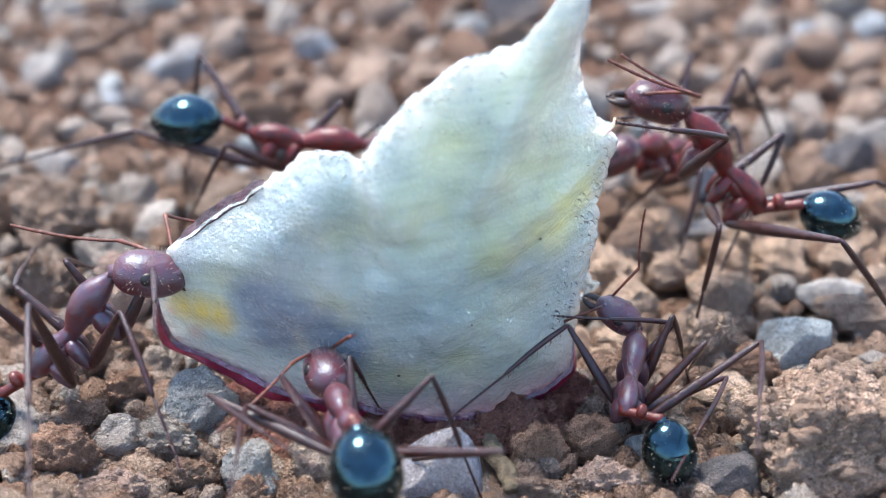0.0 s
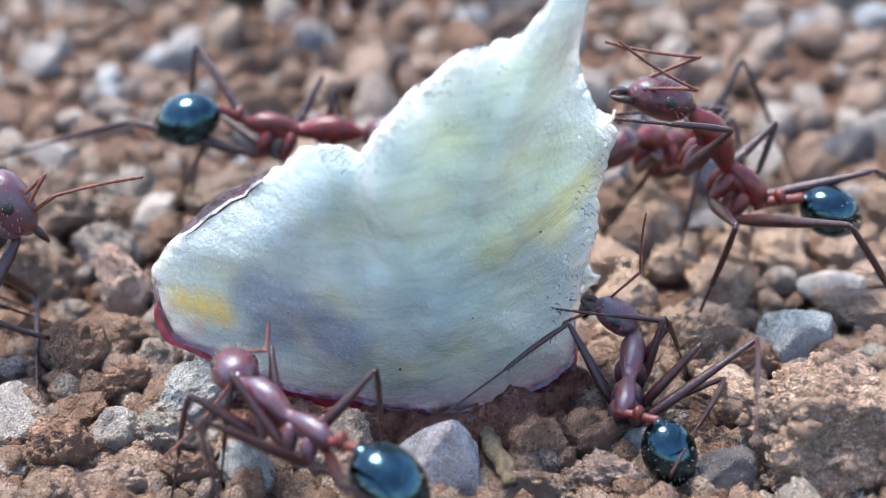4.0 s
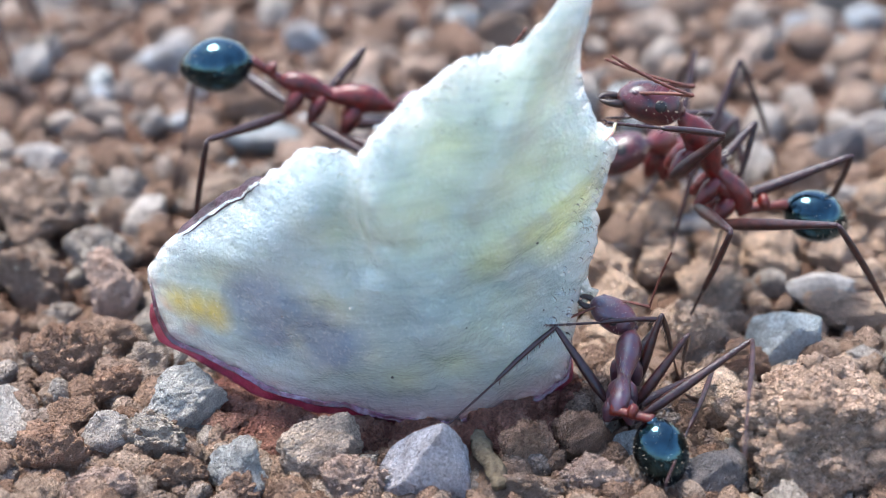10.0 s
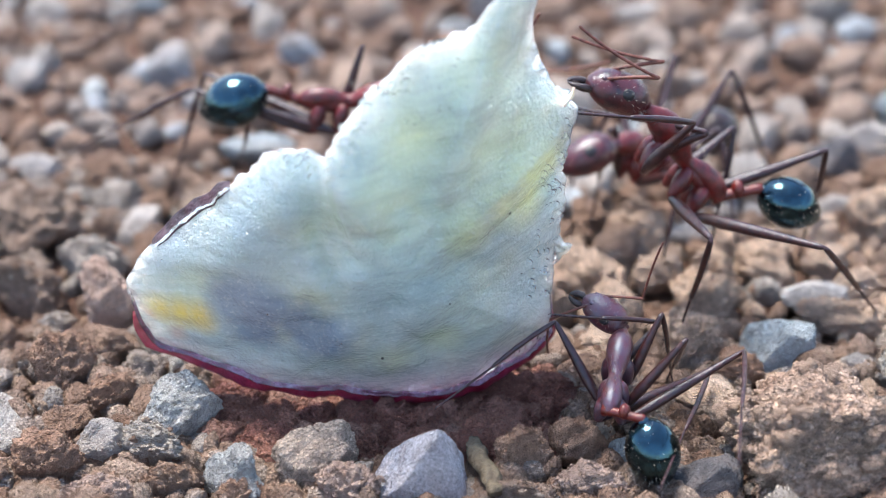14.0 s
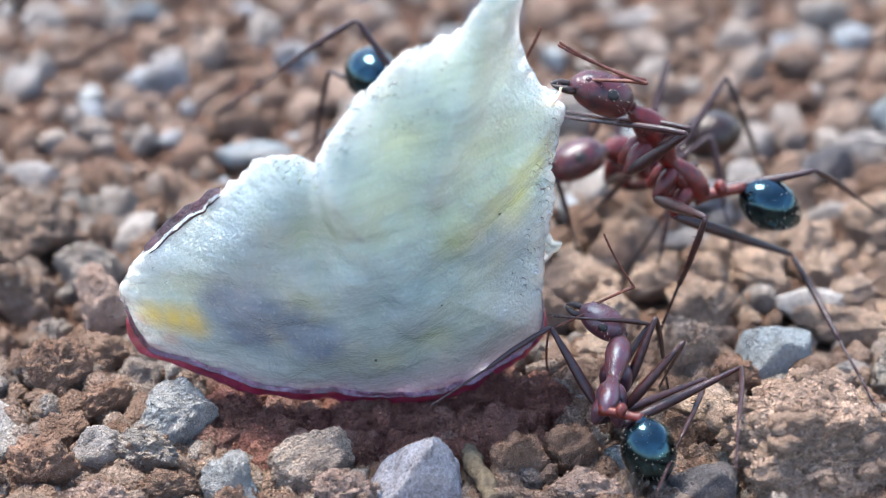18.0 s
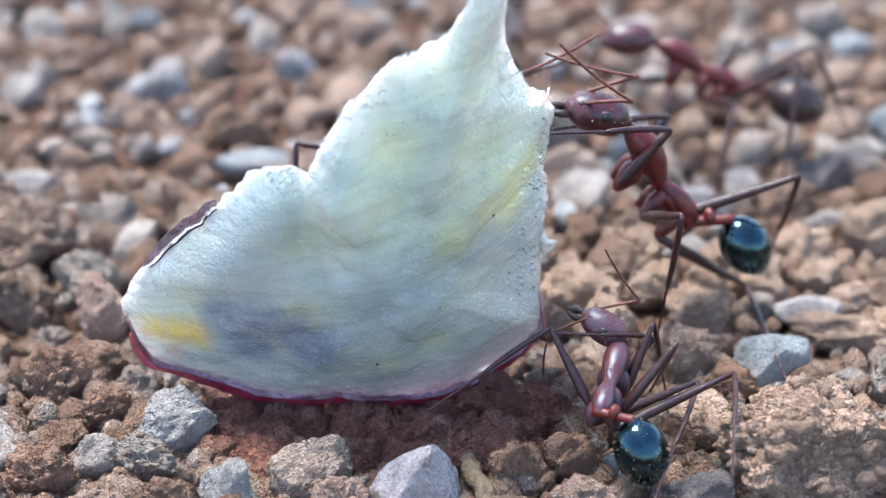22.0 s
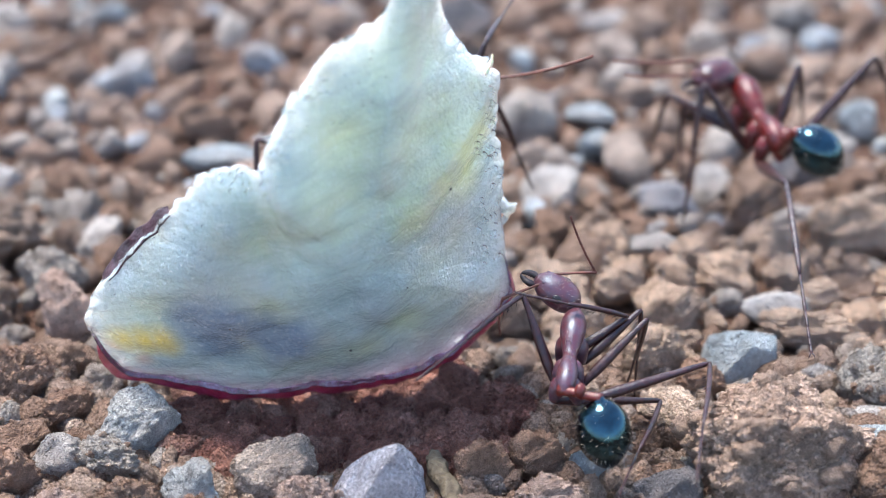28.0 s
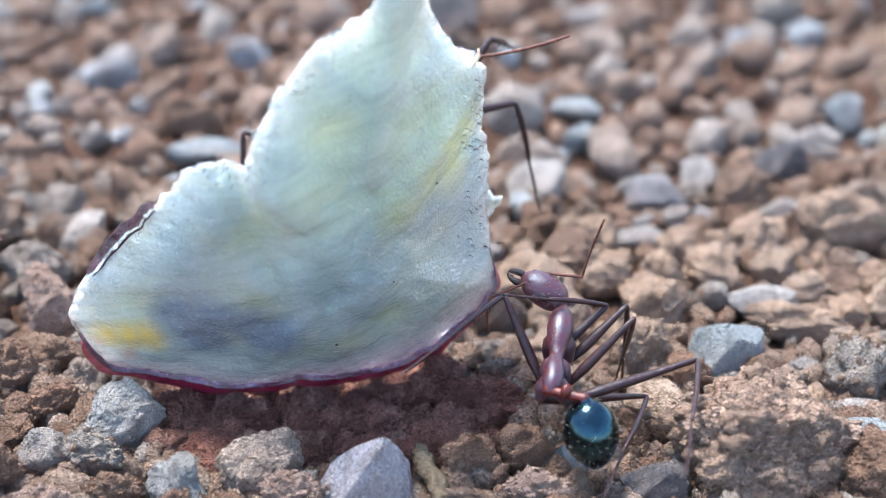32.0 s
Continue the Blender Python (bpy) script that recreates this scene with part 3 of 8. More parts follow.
put_stone("stone", shaped(WEDGE, lilac_stone), 0.3, -3.0, 1.62, 1.85, 0, 0.2, "angular whitish-purple stone in front of the onion", 1.12)
put_stone("stone", shaped(CRUSTY[0], pale_stone), -2.8, -1.7, 1.50, 1.25, 21, 0.2, "pinkish rough stone under the rim", 0.87)
put_stone("stone", shaped(CRUSTY[2], crust_stone), -7.2, 0.3, 1.40, 1.32, 40, 0.2, "tall grey-white stone beside the onion", 1.13)
put_stone("stone", shaped(CRUSTY[4], pink_stone), -10.8, 6.3, 1.25, 1.55, -5, 0.2, "pinkish-grey boulder behind the thin end", 1.22)
put_stone("stone", shaped(CRUSTY[1], crust_stone), -5.2, -2.8, 0.92, 1.00, -18, 0.2, "pale blue-white stone with earth on it", 0.75)
put_stone("clod", own(12, False, orange_clod), -9.7, 1.7, 0.85, 0.65, 19, 0.2, "smooth orange-red clod of earth", 0.55)
put_stone("stone", shaped(CRUSTY[3], grey_stone), -9.7, -1.1, 0.90, 0.90, 6, 0.2, "small grey crumbly stone", 0.69)
put_stone("clod", own(14, False, earth_mat), -8.0, -1.3, 1.10, 0.90, -7, 0.2, "dark brown crumbly clod of earth", 0.80)
put_stone("clod", own(15, False, pink_stone), -2.0, -3.1, 0.96, 0.86, -20, 0.2, "pinkish round clod of earth", 0.63)
put_stone("clod", own(16, False, orange_clod), 3.3, -1.9, 0.88, 1.12, 17, 0.2, "reddish brown crumbly clod of earth", 0.79)
put_stone("clod", own(17, False, orange_clod), 4.9, -1.5, 0.72, 0.94, 4, 0.2, "reddish crumbly clod near the rim", 0.65)
put_stone("stone", own(18, True, dark_stone), 8.6, -2.9, 1.03, 0.96, -9, 0.2, "dark brown stone beneath the ant", 0.91)
put_stone("stone", own(19, True, blue_stone), 6.5, -1.7, 0.61, 0.86, -22, 0.2, "smooth bluish-grey stone behind the gaster", 0.55)
put_stone("stone", own(20, True, blue_stone), -1.6, -3.9, 0.95, 0.38, 15, 0.2, "pale blue-white stone lying low", 0.57)
put_stone("clod", own(21, False, pink_stone), 5.2, -3.2, 1.03, 0.73, 2, 0.2, "pale flat clod of earth", 0.62)
put_stone("clod", own(22, False, orange_clod), -11.6, 2.8, 1.10, 1.25, -11, 0.2, "stacked orange-brown clod of earth", 0.86)
put_stone("clod", own(23, False, earth_mat), -13.8, 7.4, 1.29, 1.27, -24, 0.2, "brown rough clod of earth", 0.93)
put_stone("clod", own(24, False, tan_clod), 10.8, 5.6, 0.58, 0.50, 13, 0.2, "small tan pebble on gravel", 0.46)
put_stone("clod", own(25, False, orange_clod), 10.7, 2.9, 0.95, 0.85, 0, 0.2, "red-brown clod between stones", 0.67)
put_stone("clod", own(26, False, orange_clod), -10.9, -2.0, 1.05, 0.95, -13, 0.2, "orange crumbly clod of earth", 0.77)
put_stone("clod", own(27, False, pink_stone), -9.1, -3.5, 1.20, 0.70, 24, 0.2, "pale brown flat clod", 0.69)
put_stone("clod", own(28, False, earth_mat), -7.1, -2.9, 0.95, 0.70, 11, 0.2, "brown crumbly clod of earth", 0.49)
put_stone("clod", own(29, False, orange_clod), -5.1, -3.4, 0.66, 0.68, -2, 0.2, "orange clod of dried earth", 0.49)
put_stone("clod", own(30, False, earth_mat), 3.3, -3.6, 0.99, 0.62, -15, 0.2, "brown clod of earth lying low", 0.59)
# These five clods carry the rim's shade in their dark red colour.
put_stone("clod", own(31, False, rim_shade_earth), -1.1, -0.2, 1.06, 0.43, 22, 0.2, "dark red crumbly clod in the shade of the rim", 0.63)
put_stone("clod", own(32, False, rim_shade_earth), -3.3, 1.3, 1.09, 0.54, 9, 0.2, "dark red crumbly clod under the rim", 0.65)
put_stone("clod", own(33, False, rim_shade_earth), -0.5, 0.7, 1.08, 0.54, -4, 0.2, "dark red crumbly clod under the rim", 0.65)
put_stone("clod", own(34, False, rim_shade_earth), 3.2, 2.0, 0.92, 0.63, -17, 0.2, "red clod under the rim", 0.66)
put_stone("clod", own(35, False, rim_shade_earth), -5.3, 1.5, 0.73, 0.45, 20, 0.2, "small red clod under the rim", 0.47)
put_stone("stone", own(36, True, blue_stone), -7.0, 19.7, 1.42, 0.92, 7, 0.2, "pale blue-white stone far behind", 0.88)
put_stone("stone", own(37, True, white_stone), -16.0, 17.7, 1.38, 0.75, -6, 0.2, "cream-white stone far behind", 0.83)
put_stone("stone", own(38, True, white_stone), 13.8, 17.5, 0.90, 0.90, -19, 0.2, "white angular stone behind", 0.81)
put_stone("stone", own(39, True, dark_stone), 17.6, 18.8, 1.26, 1.12, 18, 0.2, "dark slate pebble behind", 1.07)
put_stone("stone", own(40, True, grey_stone), 19.7, 20.3, 1.19, 1.20, 5, 0.2, "pale grey pebble behind", 1.07)
put_stone("stone", own(41, True, white_stone), 7.0, 16.4, 1.28, 1.28, -8, 0.2, "pale grey-white stone behind", 1.16)
put_stone("stone", own(42, True, blue_stone), 9.4, 24.2, 1.31, 0.77, -21, 0.2, "blue-grey stone far behind", 0.79)
put_stone("stone", own(43, True, blue_stone), 9.3, 20.7, 0.70, 1.05, 16, 0.2, "small blue-grey stone far behind", 0.63)
put_stone("stone", own(44, True, blue_stone), 21.5, 22.8, 1.08, 1.24, 3, 0.2, "bright blue-grey stone far behind", 0.97)
put_stone("clod", own(45, False, earth_mat), -7.9, 22.6, 1.23, 1.18, -10, 0.2, "dark brown clod far behind", 0.87)
put_stone("stone", own(46, True, blue_stone), -15.2, 38.2, 1.18, 0.78, -23, 0.2, "blue-grey stone far away", 0.74)
put_stone("stone", own(47, True, white_stone), 12.0, 37.7, 1.55, 0.84, 14, 0.2, "pale yellowish stone far away", 0.93)
put_stone("stone", own(48, True, white_stone), -19.0, 27.8, 1.04, 1.03, 1, 0.2, "white stone far away", 0.94)
put_stone("stone", own(49, True, white_stone), -12.5, 31.0, 0.97, 0.84, -12, 0.2, "white-grey stone far away", 0.80)
put_stone("stone", own(50, True, blue_stone), 15.8, -0.2, 0.78, 0.81, -25, 0.2, "bright blue stone at the clod", 0.70)
put_stone("stone", own(51, True, white_stone), 15.9, 1.3, 1.06, 0.31, 12, 0.2, "thin white stone slab", 0.63)
put_stone("clod", own(52, False, tan_clod), 18.5, 12.1, 1.65, 1.44, -1, 0.2, "large orange clod behind", 1.05)
put_stone("clod", own(53, False, tan_clod), 10.9, 9.0, 0.96, 1.03, -14, 0.2, "rounded orange-tan clod of earth", 0.75)
put_stone("stone", own(54, True, grey_stone), 16.8, 14.8, 0.96, 0.63, 23, 0.2, "pale grey pebble on gravel", 0.59)
put_stone("clod", own(55, False, earth_mat), 16.3, 2.6, 1.12, 1.27, 10, 0.2, "reddish brown clod of earth", 0.93)
put_stone("stone", own(56, True, grey_stone), 10.5, 12.2, 1.10, 0.64, -3, 0.2, "grey pebble among clods", 0.66)
put_stone("clod", own(57, False, orange_clod), 11.6, 4.9, 0.58, 0.69, -16, 0.2, "red clod of dried earth", 0.50)
put_stone("clod", own(58, False, earth_mat), 4.0, 31.9, 1.59, 1.18, 21, 0.2, "brown clod far behind", 0.95)
put_stone("stone", own(59, True, dark_stone), 4.0, 36.1, 1.82, 1.43, 8, 0.2, "dark grey stone far behind", 1.36)


def scatter_gravel():
    rnd = random.Random(11)

    def free(x, y, w, slack):
        return all((x - a) ** 2 + (y - b) ** 2 > ((w + r) * slack) ** 2 for a, b, r in placed)

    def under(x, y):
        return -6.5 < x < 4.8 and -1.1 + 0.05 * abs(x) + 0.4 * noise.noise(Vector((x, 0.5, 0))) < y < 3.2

    count = 0
    for w_lo, w_hi, tries in ((1.0, 1.7, 260), (0.6, 1.0, 900), (0.4, 0.6, 1400)):
        for _ in range(tries):
            if count >= 290:
                break
            y = rnd.uniform(-6.5, 17)
            x = rnd.uniform(-17 - y * 0.35, 19 + y * 0.35)
            w = rnd.uniform(w_lo, w_hi)
            if not free(x, y, w, 0.80) or (w > 0.55 and -9 < x < 6 and -2 < y < 5):
                continue
            rock = rnd.random() < 0.09 and not (5 < x < 18 and 0 < y < 13)
            i = rnd.randrange(7)
            lab = "angular grey-white stone lying in the gravel" if rock else "rough orange-brown clod of dried earth"
            meshes = ROCK_MESH if rock else CLOD_MESH
            # Below the rim, clods take the colour that holds its shade.
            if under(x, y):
                rock, meshes, lab = False, RIM_SHADE_MESH, "crumb of earth coloured dark red for the rim's shade"
            elif not rock and x > 5 and 1 < y < 14 and rnd.random() < 0.8:
                meshes, lab = TAN_MESH, "pale tan crumbly clod of dried earth"
            put_stone("stone" if rock else "clod", meshes[i], x, y, w, w * rnd.uniform(0.75, 1.05),
                           rnd.uniform(0, 360), rnd.uniform(0.25, 0.5), lab, w * rnd.uniform(0.8, 1.1), tilt=(rnd.uniform(-25, 25), rnd.uniform(-25, 25)))
            count += 1
    verts, faces, n = [], [], 0
    spots = []

    def lay(x, y, w, low):
        nonlocal n
        rock = rnd.random() < 0.10
        v, f = (FAR_LOW if y > 34 else (ROCKS_LOW if rock else CLODS_LOW) if low else CRUMBS)[rnd.randrange(5)]
        a = np.array(Euler((rnd.uniform(0, 6), rnd.uniform(0, 6), rnd.uniform(0, 6))).to_matrix())
        s = np.array([w, w * rnd.uniform(0.75, 1.1), w * rnd.uniform(0.65, 0.95)])
        p = (v * s) @ a.T + [x, y, ground_height(x, y) + w * rnd.uniform(0.05, 0.45)]
        verts.append(p * MM)
        faces.extend([tuple(i + n for i in q) for q in f])
        n += len(v)

    for _ in range(9000):
        y = rnd.uniform(12, 64)
        x = rnd.uniform(-19 - y * 0.42, 21 + y * 0.42)
        w = rnd.choice((0.5, 0.6, 0.8, 0.9, 1.1, 1.3, 1.6)) * rnd.uniform(0.8, 1.25)
        if free(x, y, w, 0.72):
            lay(x, y, w, True)
            placed.append((x, y, w))
    me = mesh_of("gravel", np.concatenate(verts), faces, mixed_mat)
    tagged(new("gravel", me), "loose orange-brown and grey gravel covering the soil", "gravel", kind="stuff")
    verts.clear()
    faces.clear()
    n = 0
    for _ in range(5200):
        y = rnd.uniform(-8, 20) if rnd.random() < 0.5 else rnd.uniform(-7, 6)
        x = rnd.uniform(-18 - y * 0.35, 20 + y * 0.35)
        if not under(x, y):
            lay(x, y, rnd.choice((0.14, 0.2, 0.28, 0.36, 0.46, 0.58)) * rnd.uniform(0.8, 1.2), True)
    me = mesh_of("fine_gravel", np.concatenate(verts), faces, fine_mat)
    tagged(new("fine_gravel", me), "small tan and brown crumbs of earth between the stones", "gravel", kind="stuff")
    verts.clear()
    faces.clear()
    n = 0
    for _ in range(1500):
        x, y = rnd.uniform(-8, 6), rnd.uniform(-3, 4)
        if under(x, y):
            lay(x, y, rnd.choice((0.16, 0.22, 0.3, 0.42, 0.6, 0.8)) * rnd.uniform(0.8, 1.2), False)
    me = mesh_of("crumbs", np.concatenate(verts), faces, rim_shade_crumbs)
    tagged(new("crumbs", me), "crumbs of earth coloured dark red for the onion's shade", "crumbs", kind="stuff")


def build_straw(points, radius, label):
    pts = [Vector(p) for p in points]
    n = 14
    line, rad = [], []
    for i in range(n + 1):
        t = i / n * (len(pts) - 1)
        k = min(int(t), len(pts) - 2)
        p = pts[k].lerp(pts[k + 1], t - k)
        line.append(p + Vector((noise.noise(p * 1.7), noise.noise(p * 1.7 + Vector((9, 0, 0))), 0)) * 0.14)
        rad.append(radius * (0.9 + 0.45 * noise.noise(p * 2.6)))
    tagged(new("straw", mesh_of("straw", *tube(line, rad, 8, 0.7), straw_mat)), label, "straw")


build_straw([(1.75, -1.0, 0.30), (2.05, -2.6, 0.55), (2.38, -3.75, 0.50)], 0.32, "short dry straw stub stuck in the soil")


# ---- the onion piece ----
# Angle, radius and depth of the rim, shaped to fit the camera's view.
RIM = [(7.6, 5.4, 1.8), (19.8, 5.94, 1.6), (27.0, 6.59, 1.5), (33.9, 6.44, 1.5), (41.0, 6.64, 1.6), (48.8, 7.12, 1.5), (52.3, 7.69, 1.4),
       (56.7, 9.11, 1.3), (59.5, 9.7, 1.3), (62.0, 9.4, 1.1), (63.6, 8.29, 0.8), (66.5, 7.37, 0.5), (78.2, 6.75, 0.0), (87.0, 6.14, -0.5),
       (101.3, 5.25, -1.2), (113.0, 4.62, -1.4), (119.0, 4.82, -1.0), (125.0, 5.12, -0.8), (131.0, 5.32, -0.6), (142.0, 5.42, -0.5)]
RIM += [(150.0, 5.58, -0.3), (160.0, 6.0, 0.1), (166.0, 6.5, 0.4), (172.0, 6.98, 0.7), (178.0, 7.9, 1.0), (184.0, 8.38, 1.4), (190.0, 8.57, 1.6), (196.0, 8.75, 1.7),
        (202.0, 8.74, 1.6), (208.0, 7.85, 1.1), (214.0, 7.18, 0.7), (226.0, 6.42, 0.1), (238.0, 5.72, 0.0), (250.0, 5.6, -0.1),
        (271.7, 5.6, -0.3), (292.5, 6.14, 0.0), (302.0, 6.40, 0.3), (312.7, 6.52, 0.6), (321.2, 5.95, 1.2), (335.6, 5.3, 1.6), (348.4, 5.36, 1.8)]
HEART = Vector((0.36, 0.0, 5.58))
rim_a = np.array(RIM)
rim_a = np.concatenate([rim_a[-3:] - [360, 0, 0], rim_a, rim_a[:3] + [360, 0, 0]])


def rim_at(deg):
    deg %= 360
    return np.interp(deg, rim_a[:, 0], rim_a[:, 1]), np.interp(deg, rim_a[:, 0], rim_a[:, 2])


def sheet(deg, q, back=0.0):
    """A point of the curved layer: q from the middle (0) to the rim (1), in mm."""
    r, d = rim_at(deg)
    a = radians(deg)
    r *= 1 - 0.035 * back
    # Shoulder bevelled back to catch the sky, radius trimmed for the camera's outline.
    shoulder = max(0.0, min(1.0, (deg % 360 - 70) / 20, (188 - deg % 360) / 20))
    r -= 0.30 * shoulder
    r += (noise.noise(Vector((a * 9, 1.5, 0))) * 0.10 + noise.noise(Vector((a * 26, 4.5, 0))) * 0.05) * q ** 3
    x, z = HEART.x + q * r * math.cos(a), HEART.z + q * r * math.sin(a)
    lean = 0.16 * max(0, x - 0.4) * (1 - q) + 0.22 * max(0, -3.5 - x) * (1 - q * q)
    y = d * q * q - 1.35 * (1 - q * q) + lean
    y += back * (1 - q ** 4 * 0.94)
    y += 0.75 * shoulder * max(0.0, (q - 0.72) / 0.28) ** 2
    wob = noise.noise(Vector((x * 0.5, z * 0.5, 4.0 + back))) * 0.35 + noise.noise(Vector((x * 1.4, z * 1.4, 8.0))) * 0.10
    fold = math.exp(-((x + 1.9 + (z - 6.5) * 0.15) / 0.35) ** 2) * max(0, min(1, (8.4 - z) / 1.2)) * max(0, min(1, (z - 4.2) / 1.5))
    ridge = math.exp(-((z - 6.0 - (x - 2.0) * 0.42) / 0.45) ** 2) * max(0, min(1, (x - 0.2) / 1.2)) * (1 - q ** 3)
    edge = max(0.0, (q - 0.86) / 0.14) * (1.0 if 40 < deg % 360 < 190 else 0.4)
    crinkle = noise.noise(Vector((x * 2.4, z * 2.4, 1.0 + back))) * 0.025 + noise.noise(Vector((x * 5.5, z * 5.5, 2.0 + back))) * (0.006 + 0.14 * edge) + noise.noise(Vector((x * 2.6, z * 4.0, 6.0 + back))) * 0.16 * edge
    y += crinkle
    lip = 0.5 + 0.5 * math.tanh((x + 1.35 - 0.10 * (9 - z) + 0.25 * noise.noise(Vector((z * 0.9, 3.0, 0)))) / 0.16)
    y -= 0.48 * (lip - 0.5) * max(0.0, min(1.0, (z - 5.2) / 2.6))
    y += (wob + 0.18 * fold - 0.08 * ridge) * (0.35 + 0.65 * (1 - q ** 4))
    return Vector((x, y, z))


def build_onion():
    base = new("onion_piece")
    tagged(base, "wet translucent white onion piece with a purple skin edge", "food")
    rings, cols = 58, 400
    verts, faces = [], []
    for side in (0.0, 1.5):
        for i in range(1, rings + 1):
            for k in range(cols):
                verts.append((sheet(360 * k / cols, (i / rings) ** 0.85, side)) * MM)
        verts.append(sheet(0, 0, side) * MM)
    half = rings * cols + 1
    for s in (0, half):
        for i in range(rings - 1):
            for k in range(cols):
                a, b = s + i * cols + k, s + i * cols + (k + 1) % cols
                f = (a, a + cols, b + cols, b)
                faces.append(f if s else f[::-1])
        for k in range(cols):
            f = (s + half - 1, s + k, s + (k + 1) % cols)
            faces.append(f if s else f[::-1])
    o = (rings - 1) * cols
    for k in range(cols):
        a, b = o + k, o + (k + 1) % cols
        faces.append((a, b, b + half, a + half))
    part("flesh", mesh_of("flesh", verts, faces, flesh_mat), base, "milky greenish-white flesh")

    # milky core inside the clear outer layer
    reach = [(0, 0.84), (40, 0.82), (60, 0.70), (80, 0.74), (112, 0.72), (128, 0.55), (160, 0.28), (205, 0.20), (235, 0.28), (270, 0.40), (320, 0.74), (360, 0.90)]
    v, f = [], []
    rings, cols = 14, 120
    for side in (0.30, 1.05):
        for i in range(1, rings + 1):
            for k in range(cols):
                deg = 360 * k / cols
                lim = np.interp(deg, [r[0] for r in reach], [r[1] for r in reach]) * (1 + 0.12 * noise.noise(Vector((math.cos(radians(deg)) * 2.2, math.sin(radians(deg)) * 2.2, 5.0))))
                q = i / rings * lim
                p = sheet(deg, q)
                p.y += 0.62 + (side - 0.67) * (1 - (i / rings) ** 4)
                v.append(p * MM)
        p = sheet(0, 0)
        p.y += side
        v.append(p * MM)
    half = rings * cols + 1
    for s in (0, half):
        for i in range(rings - 1):
            for k in range(cols):
                a, b = s + i * cols + k, s + i * cols + (k + 1) % cols
                q = (a, a + cols, b + cols, b)
                f.append(q if s else q[::-1])
        for k in range(cols):
            q = (s + half - 1, s + k, s + (k + 1) % cols)
            f.append(q if s else q[::-1])
    o = (rings - 1) * cols
    for k in range(cols):
        a, b = o + k, o + (k + 1) % cols
        f.append((a, b, b + half, a + half))
    part("core", mesh_of("core", v, f, core_mat), base, "milky yellowish core")

    def band(name, lo, hi, inner, outer, thick, label, drop=0.0, back=0.2, mat=skin_mat):
        """A thin strip of skin along the rim from angle lo to hi."""
        v, f = [], []
        n, m = int((hi - lo) / 1.5), 6
        for layer in (0, 1):
            for j in range(m + 1):
                for i in range(n + 1):
                    deg = lo + (hi - lo) * i / n
                    taper = max(0.0, math.sin(math.pi * i / n)) ** 0.4
                    q = inner + (outer - inner) * taper * j / m * (1 + 0.25 * noise.noise(Vector((deg * 0.09, 2.0, 0))))
                    p = sheet(deg, min(q, 1.0))
                    r, d = rim_at(deg)
                    if q > 1:
                        a = radians(deg)
                        p += Vector((math.cos(a), 0, math.sin(a))) * (q - 1) * r
                    p.y += back * (j / m) - 0.06 - drop * (j / m) + layer * thick
                    v.append(p * MM)
        w = n + 1
        h = (m + 1) * w
        for j in range(m):
            for i in range(n):
                a = j * w + i
                f.append((a, a + 1, a + 1 + w, a + w))
                f.append((a + h, a + w + h, a + 1 + w + h, a + 1 + h))
        for i in range(n):
            f.append((i, i + h, i + 1 + h, i + 1))
            a = m * w + i
            f.append((a, a + 1, a + 1 + h, a + h))
        part(name, mesh_of(name, v, f, mat), base, label)

    band("skin_edge", 186, 322, 0.982, 1.006, 0.10, "lilac-purple skin edge", 0.12, 0.0, lilac_skin)
    band("skin_strip", 193, 318, 0.985, 1.09, 0.25, "crimson underside of the skin", 0.0, 0.1)
    band("back_skin", 150, 176, 0.985, 1.02, 0.06, "dark purple skin behind the shoulder", -0.2, 0.25, dark_skin)
    # the folded corner that the ant holds
    v, f = [], []
    n = 14
    for layer in (0, 1):
        for j in range(n + 1):
            for i in range(n + 1):
                u, w = i / n, j / n
                tip = Vector((6.1, 0.95, 8.85))
                low = Vector((5.2, 0.9, 7.0)).lerp(Vector((5.7, 1.2, 7.6)), w)
                top = Vector((4.6, 0.8, 8.8)).lerp(Vector((5.2, 1.2, 9.2)), w)
                p = low.lerp(top, u)
                p = p.lerp(tip, w ** 1.2 * (0.35 + 0.65 * (1 - abs(u - 0.55) * 1.2)))
                p.y -= 0.35 * math.sin(math.pi * u) * (1 - w) + 0.12 * noise.noise(p * 1.6) - layer * 0.22 - 0.75
                v.append(p * MM)
    w1 = n + 1
    h = w1 * w1
    for j in range(n):
        for i in range(n):
            a = j * w1 + i
            f.append((a, a + w1, a + w1 + 1, a + 1))
            f.append((a + h, a + 1 + h, a + w1 + 1 + h, a + w1 + h))
    for i in range(n):
        for a, b in ((i, i + 1), (n * w1 + i + 1, n * w1 + i), ((i + 1) * w1, i * w1), (i * w1 + n, (i + 1) * w1 + n)):
            f.append((a, b, b + h, a + h))
    part("flap", mesh_of("flap", v, f, core_mat), base, "pale folded corner flap")
    part("tip", mesh_of("tip", *tube([(5.55, 1.3, 8.5), (5.85, 1.25, 8.85), (6.05, 1.2, 9.1), (6.1, 1.2, 9.32)], [0.12, 0.16, 0.12, 0.04], 10, 0.5), cream_mat), base, "creamy torn tip")
    # torn shred behind the lower corner, and soil grains stuck on the flesh
    line = [(5.0 + 0.35 * math.sin(i * 0.5) + 0.05 * i, 1.9, 2.4 + 0.17 * i) for i in range(13)]
    part("shred", mesh_of("shred", *tube(line, [0.05 + 0.26 * math.sin(math.pi * i / 12) * (1 + 0.3 * math.sin(i * 2.1)) for i in range(13)], 16, 0.6), flesh_mat), base, "pale torn shred")
